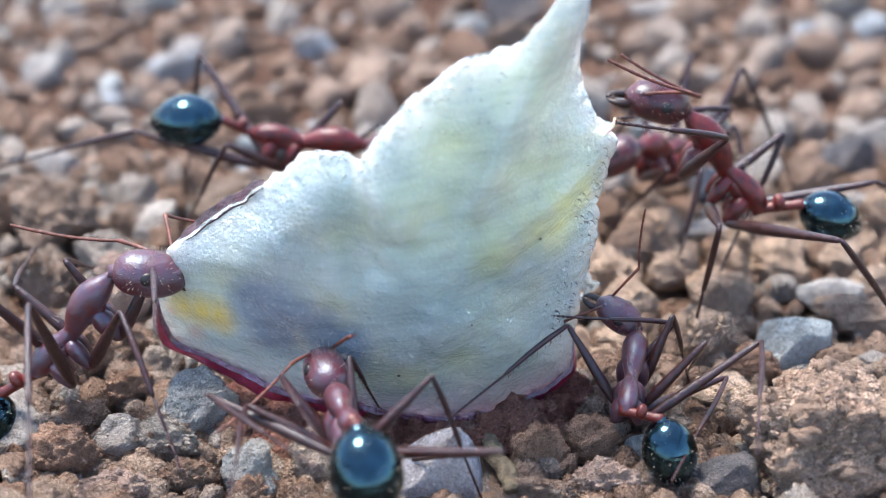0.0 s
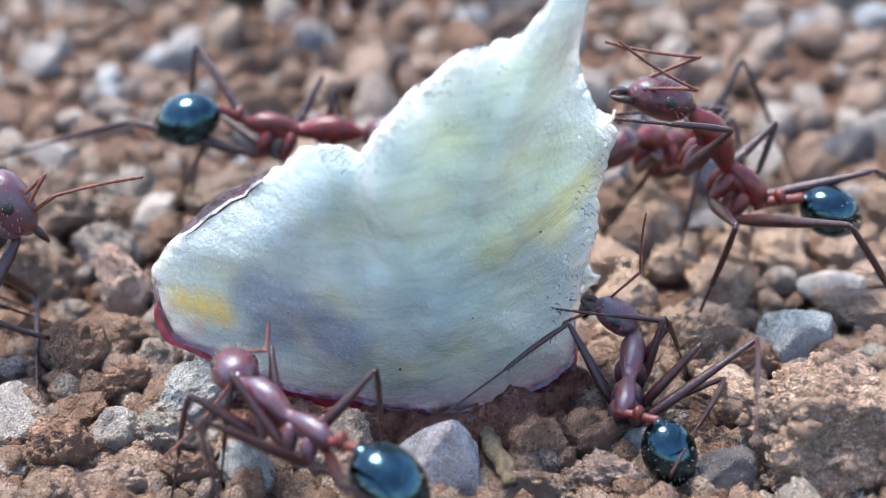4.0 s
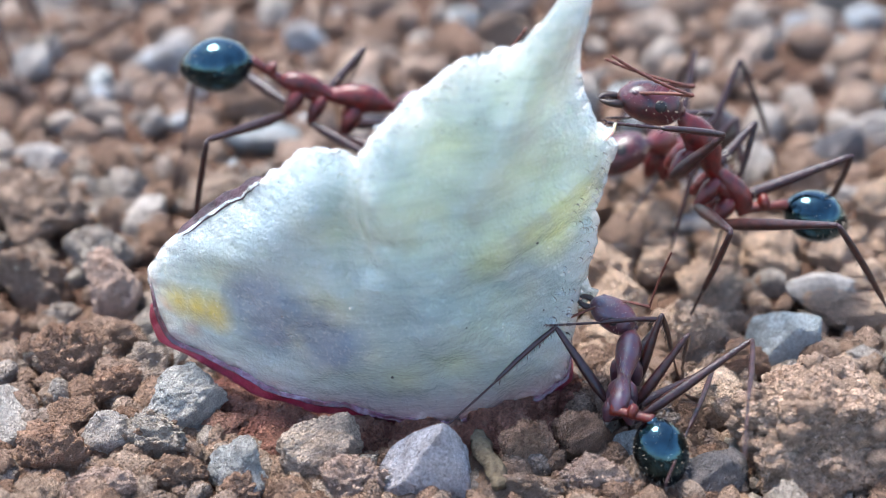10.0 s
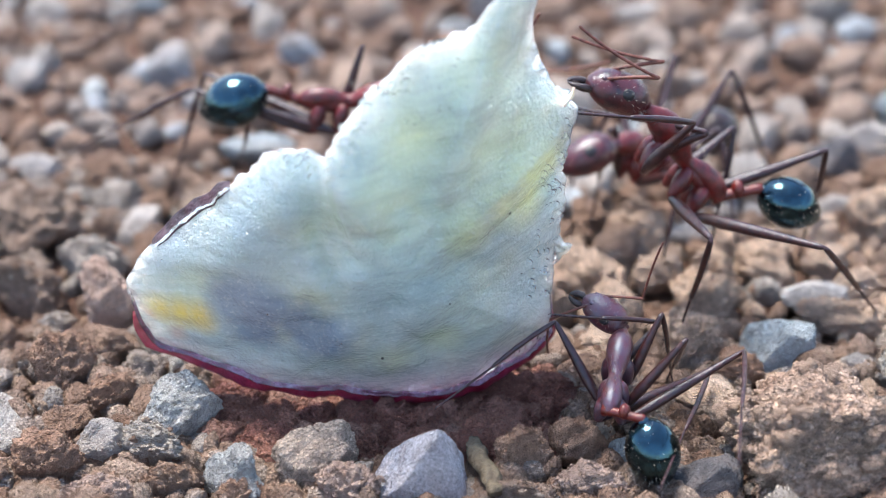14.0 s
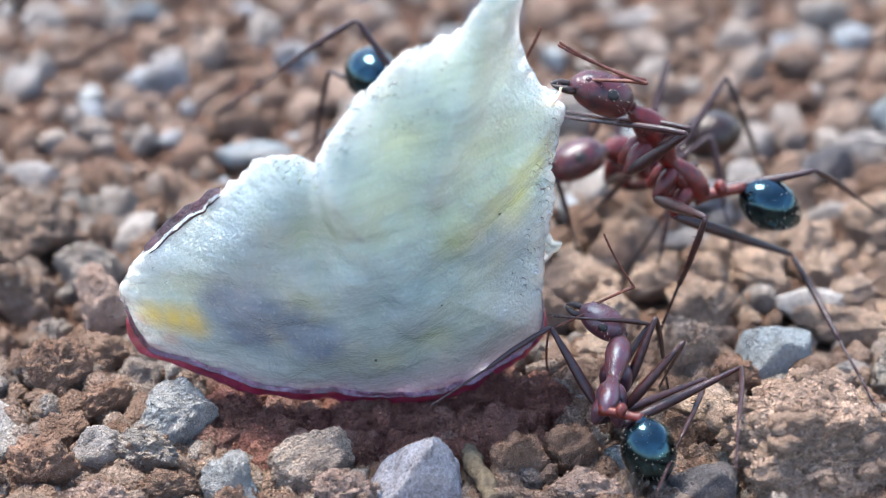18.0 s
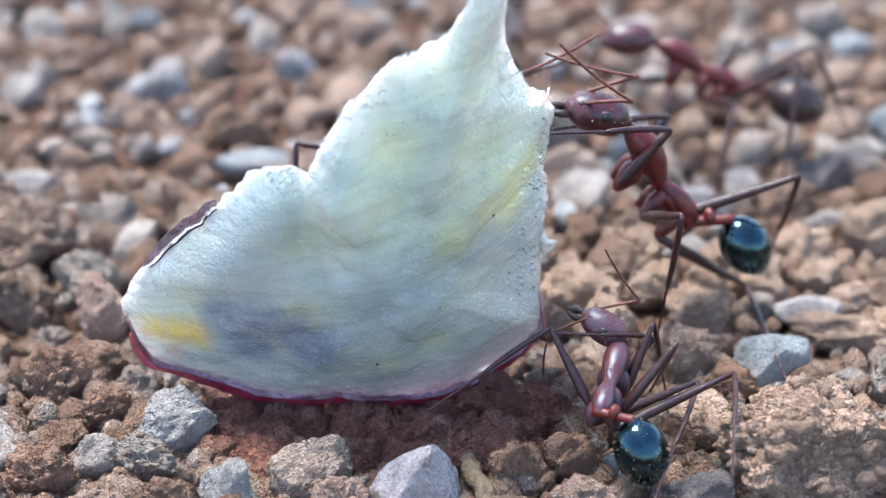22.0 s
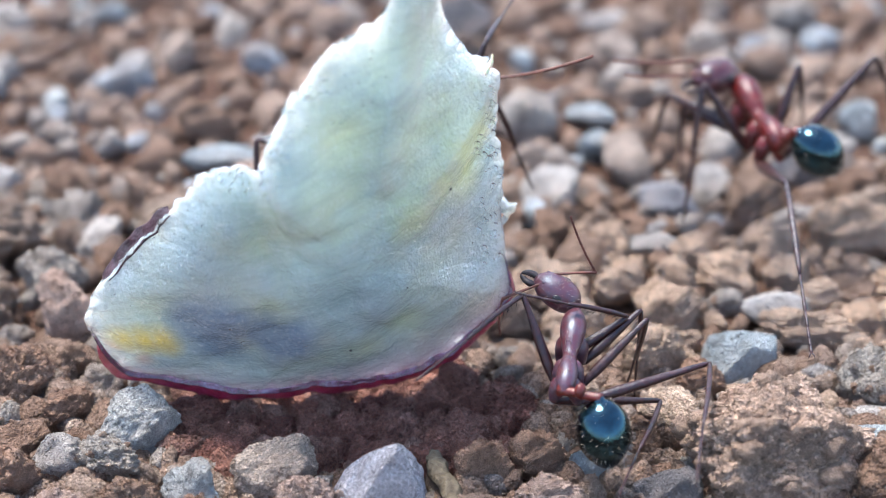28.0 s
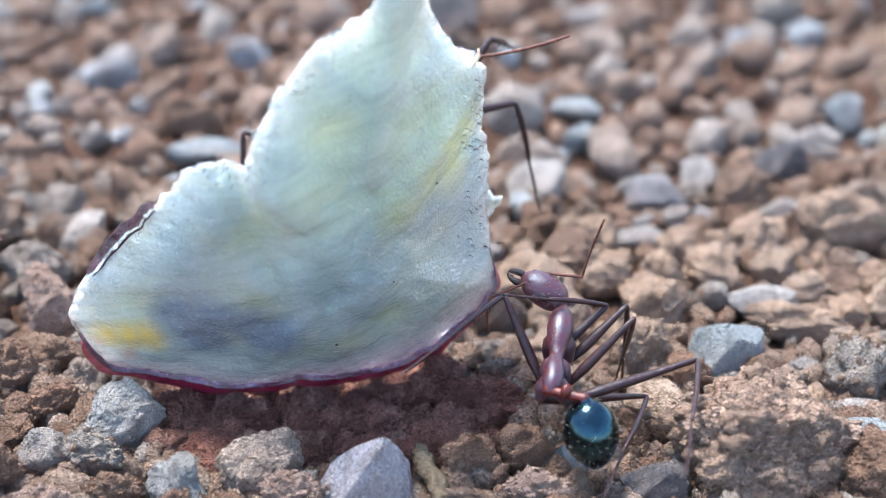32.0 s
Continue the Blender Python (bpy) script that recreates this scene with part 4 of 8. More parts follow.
    for deg, q, r in ((10.5, 0.62, 0.045), (252, 0.62, 0.05), (308, 0.30, 0.03), (330, 0.75, 0.03), (196, 0.5, 0.03)):
        p = sheet(deg, q)
        part("soil_grain", mesh_of("soil_grain", *egg((0, 0, 0), (r, r * 0.7, r), 6, 8), eye_mat), base, "tiny dark soil grain", mm(p.x, p.y - r * 0.5, p.z))
    # droplets; the many small scattered beads are added to give the edges glints
    rnd = random.Random(5)
    drops = [(118, 0.97, 0.20), (121, 0.94, 0.12), (112, 0.95, 0.10), (206, 0.55, 0.07), (5, 0.93, 0.14), (11, 0.95, 0.15), (355, 0.93, 0.12), (350, 0.9, 0.10), (16, 0.94, 0.12), (0, 0.97, 0.12), (22, 0.95, 0.10)]
    for lo, hi, near, far, big, count in ((80, 128, 0.86, 1.0, 0.15, 90), (-40, 30, 0.80, 0.99, 0.15, 90), (140, 186, 0.80, 0.98, 0.07, 50), (64, 84, 0.70, 0.98, 0.09, 30),
                                          (196, 300, 0.45, 0.90, 0.035, 60)):
        for _ in range(count):
            drops.append((rnd.uniform(lo, hi), rnd.uniform(near, far), rnd.uniform(0.4, 1.0) ** 2 * big))
    bead = mesh_of("water_drop", *egg((0, 0, 0), (1, 0.6, 1), 8, 12), water_mat)
    for deg, q, r in drops:
        p = sheet(deg, q)
        ob = part("water_drop", bead, base, "", mm(p.x, p.y - r * 0.45, p.z))
        ob.scale = (r, r, r)
    return base


onion = build_onion()


# ---- ants ----
HIPS = {"front": (2.5, 0.40, -1.35), "mid": (1.2, 0.45, -1.2), "hind": (0.35, 0.45, -1.15)}
LENS = {"front": (2.7, 4.3), "mid": (3.1, 5.0), "hind": (4.8, 6.5)}
LEGS = {"L1": ("front", 1), "L2": ("mid", 1), "L3": ("hind", 1), "R1": ("front", -1), "R2": ("mid", -1), "R3": ("hind", -1)}
NECK = 4.0


def unit(v):
    v = np.asarray(v, float)
    return v / max(np.linalg.norm(v), 1e-9)


def body_frame(tail, front, up=(0, 0, 1)):
    x = unit(np.subtract(front, tail))
    y = unit(np.cross(up, x))
    return np.stack([x, y, np.cross(x, y)], 1)


def knee_of(hip, foot, swivel, l1, l2):
    """Where the knee and the foot of a two-bone leg lie."""
    hip = np.asarray(hip, float)
    v = np.subtract(foot, hip)
    d = np.linalg.norm(v)
    a = v / max(d, 1e-9)
    d = min(max(d, l2 - l1 + 0.25), l1 + l2 - 0.03)
    up = np.array([0, 0, 1.0]) - a * a[2]
    if np.linalg.norm(up) < 0.15:
        up = np.array([1.0, 0, 0]) - a * a[0]
    up = unit(up)
    side = np.cross(a, up)
    c = (l1 * l1 - l2 * l2 + d * d) / (2 * d)
    r = math.sqrt(max(l1 * l1 - c * c, 1e-6))
    return hip + a * c + r * (math.cos(swivel) * up + math.sin(swivel) * side), hip + a * d


def aim(start, to, up):
    """Pose at start (mm) whose x axis points to 'to'."""
    fr = body_frame(start, to, up)
    m = Matrix(fr.tolist()).to_4x4()
    m.translation = Vector(start) * MM
    return m


def bristle_spots(centre, axes, count, rnd, upper=True):
    spots = []
    while len(spots) < count:
        d = Vector((rnd.gauss(0, 1), rnd.gauss(0, 1), rnd.gauss(0, 1))).normalized()
        if upper and d.z < -0.2:
            continue
        spots.append((Vector((centre[0] + d.x * axes[0], centre[1] + d.y * axes[1], centre[2] + d.z * axes[2])), Vector((d.x / axes[0], d.y / axes[1], d.z / axes[2]))))
    return spots


def ant_meshes(tone, skull_tone):
    """The shared meshes of one ant, each in its own part's space, in mm."""
    rnd = random.Random(3)
    g = {}

    def head_shape(p):
        """Boxy head: blunt behind, cheeks parallel, narrower at the jaws."""
        s = math.sqrt(max(1e-6, 1 - p.x * p.x))
        k = max(0.0, 1 - abs(p.x) ** 2.9) ** 0.46 / s
        w = 1.0 - 0.17 * max(0, p.x) ** 1.4 - 0.05 * max(0, -p.x)
        return Vector((p.x, p.y * k * w, p.z * k * (w - 0.05 * p.x) * (0.93 if p.z < 0 else 1.0)))

    sockets = [egg((1.80, s * 0.30, 0.40), (0.17, 0.13, 0.10), 8, 10) for s in (1, -1)]
    g["head"] = mesh_of("head", *joined(egg((1.06, 0, 0.03), (1.14, 0.78, 0.74), 26, 32, head_shape), tube([(-0.2, 0, 0), (0.0, 0, 0), (0.2, 0, 0)], [0.2, 0.26, 0.36], 12),
                        egg((1.98, 0, 0.02), (0.26, 0.42, 0.34), 10, 16), *sockets), skull_tone)
    jaw = tube([(-0.08, 0.04, 0), (0.12, 0.14, -0.03), (0.36, 0.20, -0.07), (0.60, 0.15, -0.12), (0.80, 0.0, -0.17), (0.93, -0.18, -0.20), (0.98, -0.28, -0.21)], [0.18, 0.27, 0.28, 0.23, 0.16, 0.08, 0.02], 10, 0.62)
    teeth = [tube([(0.42 + 0.13 * i, -0.02 - 0.05 * i, -0.13), (0.46 + 0.13 * i, -0.16 - 0.05 * i, -0.15)], [0.07, 0.015], 6) for i in range(3)]
    g["mandible"] = mesh_of("mandible", *joined(jaw, *teeth), jaw_chitin)
    g["eye"] = mesh_of("eye", *egg((0, 0, 0), (0.25, 0.12, 0.22), 10, 16), eye_mat)

    # trunk: domed pronotum, pinched waist, blunt propodeum
    line = [(-0.22, -0.20, 0.08), (-0.10, -0.14, 0.22), (0.08, -0.08, 0.32), (0.35, -0.03, 0.38), (0.70, 0.0, 0.38), (1.05, -0.03, 0.34), (1.35, -0.09, 0.28), (1.60, -0.14, 0.25), (1.80, -0.14, 0.27),
            (2.05, -0.07, 0.34), (2.40, 0.03, 0.43), (2.80, 0.09, 0.48), (3.15, 0.09, 0.47), (3.45, 0.06, 0.39), (3.70, 0.03, 0.27), (3.92, 0.02, 0.18), (4.10, 0.02, 0.15)]
    flank = [egg((2.72, s * 0.18, -0.18), (0.55, 0.22, 0.32), 10, 14) for s in (1, -1)] + [egg((0.95, s * 0.15, -0.24), (0.60, 0.20, 0.26), 10, 14) for s in (1, -1)]
    seams = [tube([(x + 0.04 * math.cos(a), r * 0.98 * math.cos(a) * 0.9, z + r * 1.0 * math.sin(a)) for a in np.linspace(-0.3, math.pi + 0.3, 14)], [0.028] * 14, 6) for x, z, r in ((2.02, -0.08, 0.34), (1.42, -0.11, 0.275))]
    g["mesosoma"] = mesh_of("mesosoma", *joined(tube([(x, 0, z) for x, z, r in line], [r for x, z, r in line], 22, 1.06), *flank, *seams), tone)
    for key, (top, belly, end) in (("front", (0.26, 0.36, 0.16)), ("mid", (0.24, 0.28, 0.14)), ("hind", (0.26, 0.31, 0.15))):
        v, f = tube([(0, 0, 0.08), (0, 0, -0.08), (0, 0, -0.30), (0, 0, -0.55), (0, 0, -0.80), (0, 0, -0.97), (0, 0, -1.05)], [top * 0.6, top, belly, belly * 0.94, belly * 0.68, end, 0.05], 14)
        g["coxa_" + key] = mesh_of("coxa", v, f, tone)
    g["petiole"] = mesh_of("petiole", *joined(tube([(0.22, 0, 0), (0.0, 0, 0), (-0.25, 0, 0), (-0.62, 0, 0.01), (-1.0, 0, 0.0), (-1.3, 0, 0), (-1.4, 0, 0)], [0.26, 0.21, 0.17, 0.19, 0.16, 0.19, 0.16], 12),
                           egg((-0.62, 0, 0.14), (0.20, 0.28, 0.32), 10, 14)), waist_chitin)

    def gaster_shape(p):
        """Blunt at the waist, tapering to the tip, with shallow seams between the plates."""
        w = 1.0 - 0.26 * max(0, p.x) ** 1.7 + 0.07 * (1 - p.x * p.x) + 0.05 * max(0, -p.x)
        ring = 1.0 - 0.014 * sum(math.exp(-((p.x - c) / 0.03) ** 2) for c in (0.12, 0.45, 0.68, 0.85))
        return Vector((p.x, p.y * w * ring, p.z * w * ring))

    g["gaster"] = mesh_of("gaster", *joined(egg((1.36, 0, 0.0), (1.32, 0.93, 0.91), 56, 40, gaster_shape), tube([(-0.05, 0, 0), (0.08, 0, 0), (0.25, 0, 0)], [0.17, 0.22, 0.36], 12)), black_chitin)
    g["bristles_gaster"] = mesh_of("bristles", *hairs(bristle_spots((1.38, 0, 0), (1.28, 0.93, 0.91), 150, rnd, False), 0.14, 0.011), bristle_mat)
    g["bristles_head"] = mesh_of("bristles", *hairs(bristle_spots((1.02, 0, 0.05), (1.06, 0.76, 0.72), 110, rnd), 0.2, 0.008), bristle_mat)
    g["bristles_body"] = mesh_of("bristles", *hairs([(Vector((rnd.uniform(0.2, 3.7), rnd.uniform(-0.25, 0.25), 0.42)), Vector((rnd.uniform(-0.4, 0.4), rnd.uniform(-0.5, 0.5), 1))) for _ in range(34)], 0.15, 0.008), bristle_mat)
    for key, (l1, l2) in LENS.items():
        g["femur_" + key] = mesh_of("femur", *tube([(l1 * t, 0, 0) for t in (0, 0.05, 0.25, 0.5, 0.8, 0.96, 1.0)], [0.08, 0.14, 0.205, 0.185, 0.125, 0.10, 0.055], 12), leg_chitin)
        lt = l2 * 0.56
        spurs = hairs([(Vector((rnd.uniform(0.3, lt), 0, -0.08)), Vector((0.7, rnd.uniform(-0.4, 0.4), -1))) for _ in range(14)], 0.16, 0.012)
        g["tibia_" + key] = mesh_of("tibia", *joined(tube([(lt * t, 0, 0.06 * math.sin(3.1 * t)) for t in (0, 0.04, 0.3, 0.6, 0.92, 1.0)], [0.06, 0.09, 0.108, 0.10, 0.082, 0.045], 8), spurs), leg_chitin)
        la = l2 - lt
        segs, x = [], 0.0
        for share in (0.48, 0.20, 0.14, 0.09, 0.09):
            e = x + la * share
            segs.append(tube([(x, 0, 0), (x + 0.03, 0, 0), (e - 0.04, 0, 0), (e, 0, 0)], [0.03, 0.046, 0.054, 0.036], 6))
            x = e
        claw = [tube([(x - 0.02, 0, 0), (x + 0.10, s * 0.06, 0.02), (x + 0.17, s * 0.10, -0.05)], [0.03, 0.022, 0.005], 5) for s in (1, -1)]
        g["tarsus_" + key] = mesh_of("tarsus", *joined(*segs, *claw), leg_chitin)
    g["scape"] = mesh_of("scape", *tube([(2.1 * t, 0, 0.05 * math.sin(3 * t)) for t in (0, 0.03, 0.3, 0.7, 0.97, 1)], [0.05, 0.068, 0.06, 0.066, 0.078, 0.045], 8), antenna_chitin)
    pts, rad, x = [], [], 0.0
    for i in range(11):
        L = 0.38 if i == 0 else 0.285
        for f, r in ((0.02, 0.042), (0.2, 0.052), (0.75, 0.060), (0.98, 0.044)):
            pts.append((x + L * f, 0, 0.045 * (x + L * f) ** 2))
            rad.append(r * (1.0 if i < 10 else 0.85))
        x += L
    g["funiculus"] = mesh_of("funiculus", *tube(pts, rad, 8), antenna_chitin)
    return g


RED = ant_meshes(red_chitin, head_chitin)
DARK = ant_meshes(dark_chitin, dark_chitin)


# Gaster copy for the follower, with shade put into its darker, matter material.
shaded_gaster = RED["gaster"].copy()
shaded_gaster.materials[0] = jaw_chitin


class Ant:
    """One ant: parts on an Empty at its waist, posed by body points and feet (mm) set to fit the camera's view."""

    def __init__(self, g, label, antennae, size=1.0, bend=20, sway=0, skull=1.0, rear=1.0, jaws=(0.75, 0.55), stride=1.0):
        self.base = new("ant")
        self.reach = {k: (a * stride, b * stride) for k, (a, b) in LENS.items()}
        self.size = size
        self.base.scale = (size, size, size)
        tagged(self.base, label, "ant", "ants at the onion piece")
        b = self.base
        part("mesosoma", g["mesosoma"], b)
        part("bristles", g["bristles_body"], b.children[0], "pale fine bristles")
        waist = mm(-0.05, 0, -0.1, 0, bend, sway)
        part("petiole", g["petiole"], b, "", waist)
        self.waist = tuple((waist @ Vector((-1.3 * MM, 0, 0))) / MM)
        self.head = part("head", g["head"], b)
        self.skull = skull
        self.head.scale = (skull, skull, skull)
        self.gaster = part("gaster", g["gaster"], b, "shiny black gaster")
        self.gaster.scale = (rear, rear, rear)
        part("bristles", g["bristles_gaster"], self.gaster, "pale fine bristles")
        part("bristles", g["bristles_head"], self.head, "pale fine bristles")
        for s in (1, -1):
            part("eye", g["eye"], self.head, "black compound eye", mm(0.98, s * 0.65, 0.31, s * 20, 0, s * -4))
            j = part("mandible", g["mandible"], self.head, "", mm(2.05, s * 0.24 * jaws[1] / 0.8, -0.14))
            j.scale = (jaws[0], jaws[1] * s, jaws[0])
        self.legs = {}
        for key, (kind, s) in LEGS.items():
            hx, hy, hz = HIPS[kind]
            part("coxa", g["coxa_" + kind], b, "", aim_coxa(hx, s * hy, hz))
            femur = part("femur", g["femur_" + kind], b)
            tibia = part("tibia", g["tibia_" + kind], b)
            lt = LENS[kind][1] * 0.56
            part("tarsus", g["tarsus_" + kind], tibia, "", mm(lt, 0, 0))
            femur.scale = tibia.scale = (stride, 1, 1)
            self.legs[key] = (femur, tibia)
        self.feelers, self.touch = [], [[], []]
        for (elbow, tip), s in zip(antennae, (1, -1)):
            root = (1.8, s * 0.28, 0.38)
            e = np.array(root) + unit(np.subtract(elbow, root)) * 2.05
            scape = part("scape", g["scape"], self.head, "", aim(root, e, (0, 0, 1)))
            self.feelers.append((root, scape, part("funiculus", g["funiculus"], self.head, "", aim(e, tip, (0, 0, 1)))))
        self.rows, self.feet = [], {k: [] for k in LEGS}

    def at(self, t, tail, neck, face, end):
        self.rows.append((t, tail, neck, face, end))

    def step(self, t, leg, place, swivel):
        self.feet[leg].append((t, *place, swivel))

    def feel(self, t, side, elbow, tip):
        """Where an antenna bends and ends at a time; side 0 is the left one."""
        self.touch[side].append((t, *elbow, *tip))

    def perform(self):
        rows = self.rows
        if rows[-1][0] < 32:
            rows.append((32.0, *rows[-1][1:]))
        times = [r[0] for r in rows]
        data = np.array([[c for p in r[1:] for c in p] for r in rows], float)
        grid = sorted(set(times) | {round(t + 0.5 * (u - t), 2) for t, u in zip(times, times[1:]) if 0.3 < u - t < 3})
        body, head, gaster = [], [], []
        legs = {k: ([], []) for k in LEGS}
        feel = [([], []), ([], [])]
        for t in grid:
            i = min(max(np.searchsorted(times, t, "right") - 1, 0), len(times) - 2)
            h = times[i + 1] - times[i]
            u = (t - times[i]) / h
            s = u * u * (3 - 2 * u)
            d = (data[i] * (1 - s) + data[i + 1] * s).reshape(4, 3)
            tail, neck, face, end = d
            fr = body_frame(tail, neck)
            m = Matrix(fr.tolist()).to_4x4()
            m.translation = Vector(tail) * MM
            body.append((t, m))
            loc = [fr.T @ (p - tail) / self.size for p in (face, end)]
            head.append((t, aim((NECK + 0.12, 0, 0.02), loc[0], (0, 0, 1))))
            gaster.append((t, aim(self.waist, loc[1], (0, 0, 1))))
            hm = np.array(head[-1][1])
            for side in (0, 1):
                if not self.touch[side]:
                    continue
                f = np.array(self.touch[side])
                v = np.array([np.interp(t, f[:, 0], f[:, c]) for c in range(1, 7)])
                bend, tip = [hm[:3, :3].T @ (fr.T @ (p - tail) / self.size - hm[:3, 3] / MM) / self.skull for p in (v[:3], v[3:])]
                root = self.feelers[side][0]
                e = np.array(root) + unit(bend - root) * 2.05
                feel[side][0].append((t, aim(root, e, (0, 0.2, 1))))
                feel[side][1].append((t, aim(e, tip, (0, 0.2, 1))))
            for key, (kind, side) in LEGS.items():
                f = np.array(self.feet[key])
                foot = np.array([np.interp(t, f[:, 0], f[:, c]) for c in range(1, 5)])
                hx, hy, hz = HIPS[kind]
                hip = np.array((hx, side * hy, hz))
                knee, toe = knee_of(hip, fr.T @ (foot[:3] - tail) / self.size, foot[3], *self.reach[kind])
                up = unit(knee - (hip + toe) / 2)
                legs[key][0].append((t, aim(hip, knee, up)))
                legs[key][1].append((t, aim(knee, toe, up)))
        walk(self.base, body)
        walk(self.head, head)
        walk(self.gaster, gaster)
        for side in (0, 1):
            if feel[side][0]:
                walk(self.feelers[side][1], feel[side][0])
                walk(self.feelers[side][2], feel[side][1])
        for key, (femur, tibia) in self.legs.items():
            walk(femur, legs[key][0])
            walk(tibia, legs[key][1])


def aim_coxa(hx, hy, hz):
    """A coxa hangs from the body and ends at the hip."""
    root = Vector((hx + 0.25, hy * 0.45, -0.25))
    end = Vector((hx, hy, hz))
    d = end - root
    m = (-d).to_track_quat("Z", "Y").to_matrix().to_4x4()
    m.translation = root * MM
    return m @ Matrix.Diagonal((1, 1, d.length, 1))


ANTENNAE_BACK = (((0.2, 1.0, 0.95), (3.3, 1.2, 1.0)), ((0.2, -1.0, 0.95), (3.3, -1.0, 0.8)))
ANTENNAE_OPEN = (((2.9, 1.9, 1.2), (4.6, 2.6, -0.4)), ((2.9, -1.9, 1.2), (4.6, -2.6, -0.4)))
ANTENNAE_UP = (((2.7, 1.0, -0.9), (2.4, 0.8, -3.2)), ((0.2, -1.0, 0.8), (0.4, -1.1, 3.8)))
ANTENNAE_FORE = (((3.4, 1.3, 1.1), (6.4, 2.0, 1.4)), ((3.6, -1.0, 0.7), (6.6, -0.6, 0.4)))
gripper = Ant(RED, "glossy red ant with black gaster holding the onion's corner", ANTENNAE_BACK, 1.06, 60, 0, 0.9, 0.84, (0.8, 0.55))
puller = Ant(DARK, "dark red ant with shiny black gaster tugging the rim", ANTENNAE_UP, 0.82, 10, 72, 0.84, 1.0, (0.8, 0.6), 1.12)
climber = Ant(DARK, "dark ant with blue-sheened black gaster climbing the rim", ANTENNAE_OPEN, 0.82, 20, 0, 1.06, 1.22, (0.75, 0.55), 1.08)
gnawer = Ant(DARK, "dark red ant gnawing at the thin end of the onion", ANTENNAE_OPEN)
lurker = Ant(RED, "red ant with black gaster standing behind the onion", ANTENNAE_FORE)
follower = Ant({**RED, "gaster": shaded_gaster}, "red ant with blackish gaster walking off behind the onion", ANTENNAE_OPEN)
wanderer = Ant(RED, "red ant crossing the gravel far behind", ANTENNAE_OPEN)

scatter_gravel()


def motions():
    heart = Matrix.Translation(HEART * MM)
    rows = []

    def onion_at(t, x, y, z, ax, ay, az):
        turn = Vector((ax, ay, az))
        spin = Matrix.Rotation(radians(turn.length), 4, turn.normalized()) if turn.length > 0.01 else Matrix()
        rows.append((t, Matrix.Translation(Vector((x, y, z)) * MM) @ heart @ spin @ heart.inverted()))

    onion_at(0, -0.49, 0.37, 0.04, 3.0, -2.9, 3.7)
    onion_at(1, -0.47, 0.34, 0.04, 2.6, -3.0, 3.8)
    onion_at(2, -0.46, 0.47, -0.00, 2.5, -2.8, 4.1)
    onion_at(3, -0.46, 0.50, -0.03, 2.6, -2.9, 4.1)
    onion_at(3.5, -0.44, 0.50, -0.06, 2.7, -3.0, 4.1)
    onion_at(5.5, -0.39, 0.44, -0.05, 2.1, -3.4, 3.0)
    onion_at(6, -0.35, 0.26, -0.03, 1.9, -3.0, 2.8)
    onion_at(6.5, -0.33, 0.42, -0.08, 2.2, -3.3, 2.8)
    onion_at(7, -0.33, 0.33, -0.04, 1.7, -3.4, 3.1)
    onion_at(7.5, -0.24, 0.21, -0.08, 0.9, -2.5, 2.3)
    onion_at(8, -0.11, 0.24, -0.13, 0.7, -1.6, 0.9)
    onion_at(8.5, -0.05, 0.05, -0.02, -0.0, -0.6, 0.0)
    onion_at(9, -0.00, 0.00, -0.00, -0.0, -0.0, -0.0)
    onion_at(9.5, -0.10, 0.05, -0.01, 1.0, -0.9, 0.8)
    onion_at(10, -0.25, 0.19, -0.02, 1.5, -2.2, 1.7)
    onion_at(10.5, -0.26, 0.15, 0.05, 1.6, -2.1, 2.0)
    onion_at(11, -0.39, 0.38, 0.02, 2.1, -3.0, 2.7)
    onion_at(11.5, -0.42, 0.56, -0.06, 2.5, -3.3, 3.1)
    onion_at(12, -0.44, 0.53, -0.00, 3.0, -3.5, 3.1)
    onion_at(13, -0.46, 0.60, -0.00, 2.9, -3.7, 3.1)
    onion_at(13.5, -0.54, 0.69, 0.11, 4.3, -4.6, 4.3)
    onion_at(14, -0.80, 0.88, 0.41, 7.4, -7.0, 7.0)
    onion_at(14.5, -0.92, 1.01, 0.46, 8.3, -8.0, 7.5)
    onion_at(16.5, -0.94, 1.10, 0.46, 8.4, -7.9, 7.9)
    onion_at(17, -0.94, 1.02, 0.46, 8.7, -8.0, 7.8)
    onion_at(18, -0.95, 1.10, 0.44, 8.2, -7.9, 7.8)
    onion_at(19, -0.94, 0.97, 0.50, 8.4, -7.9, 7.9)
    onion_at(20, -1.00, 1.15, 0.45, 8.6, -8.3, 7.9)
    onion_at(20.5, -1.01, 1.23, 0.38, 8.6, -8.5, 8.1)
    onion_at(21, -1.00, 1.25, 0.36, 8.5, -8.6, 7.9)
    onion_at(21.5, -1.02, 1.37, 0.34, 8.7, -9.4, 8.3)
    onion_at(22, -1.01, 1.51, 0.32, 8.5, -9.9, 8.8)
    onion_at(22.5, -1.13, 1.63, 0.40, 9.8, -11.5, 9.8)
    onion_at(23, -1.34, 1.61, 0.81, 12.0, -14.2, 12.5)
    onion_at(23.5, -1.36, 1.47, 1.01, 13.2, -15.4, 13.8)
    onion_at(24, -1.18, 1.37, 0.78, 11.2, -14.0, 12.3)
    onion_at(24.5, -1.19, 1.31, 0.79, 11.1, -14.0, 12.1)
    onion_at(25, -1.17, 1.37, 0.74, 11.1, -14.1, 12.2)
    onion_at(25.5, -1.17, 1.42, 0.71, 11.3, -13.9, 12.4)
    onion_at(27.5, -1.38, 1.74, 1.07, 13.4, -18.9, 15.1)
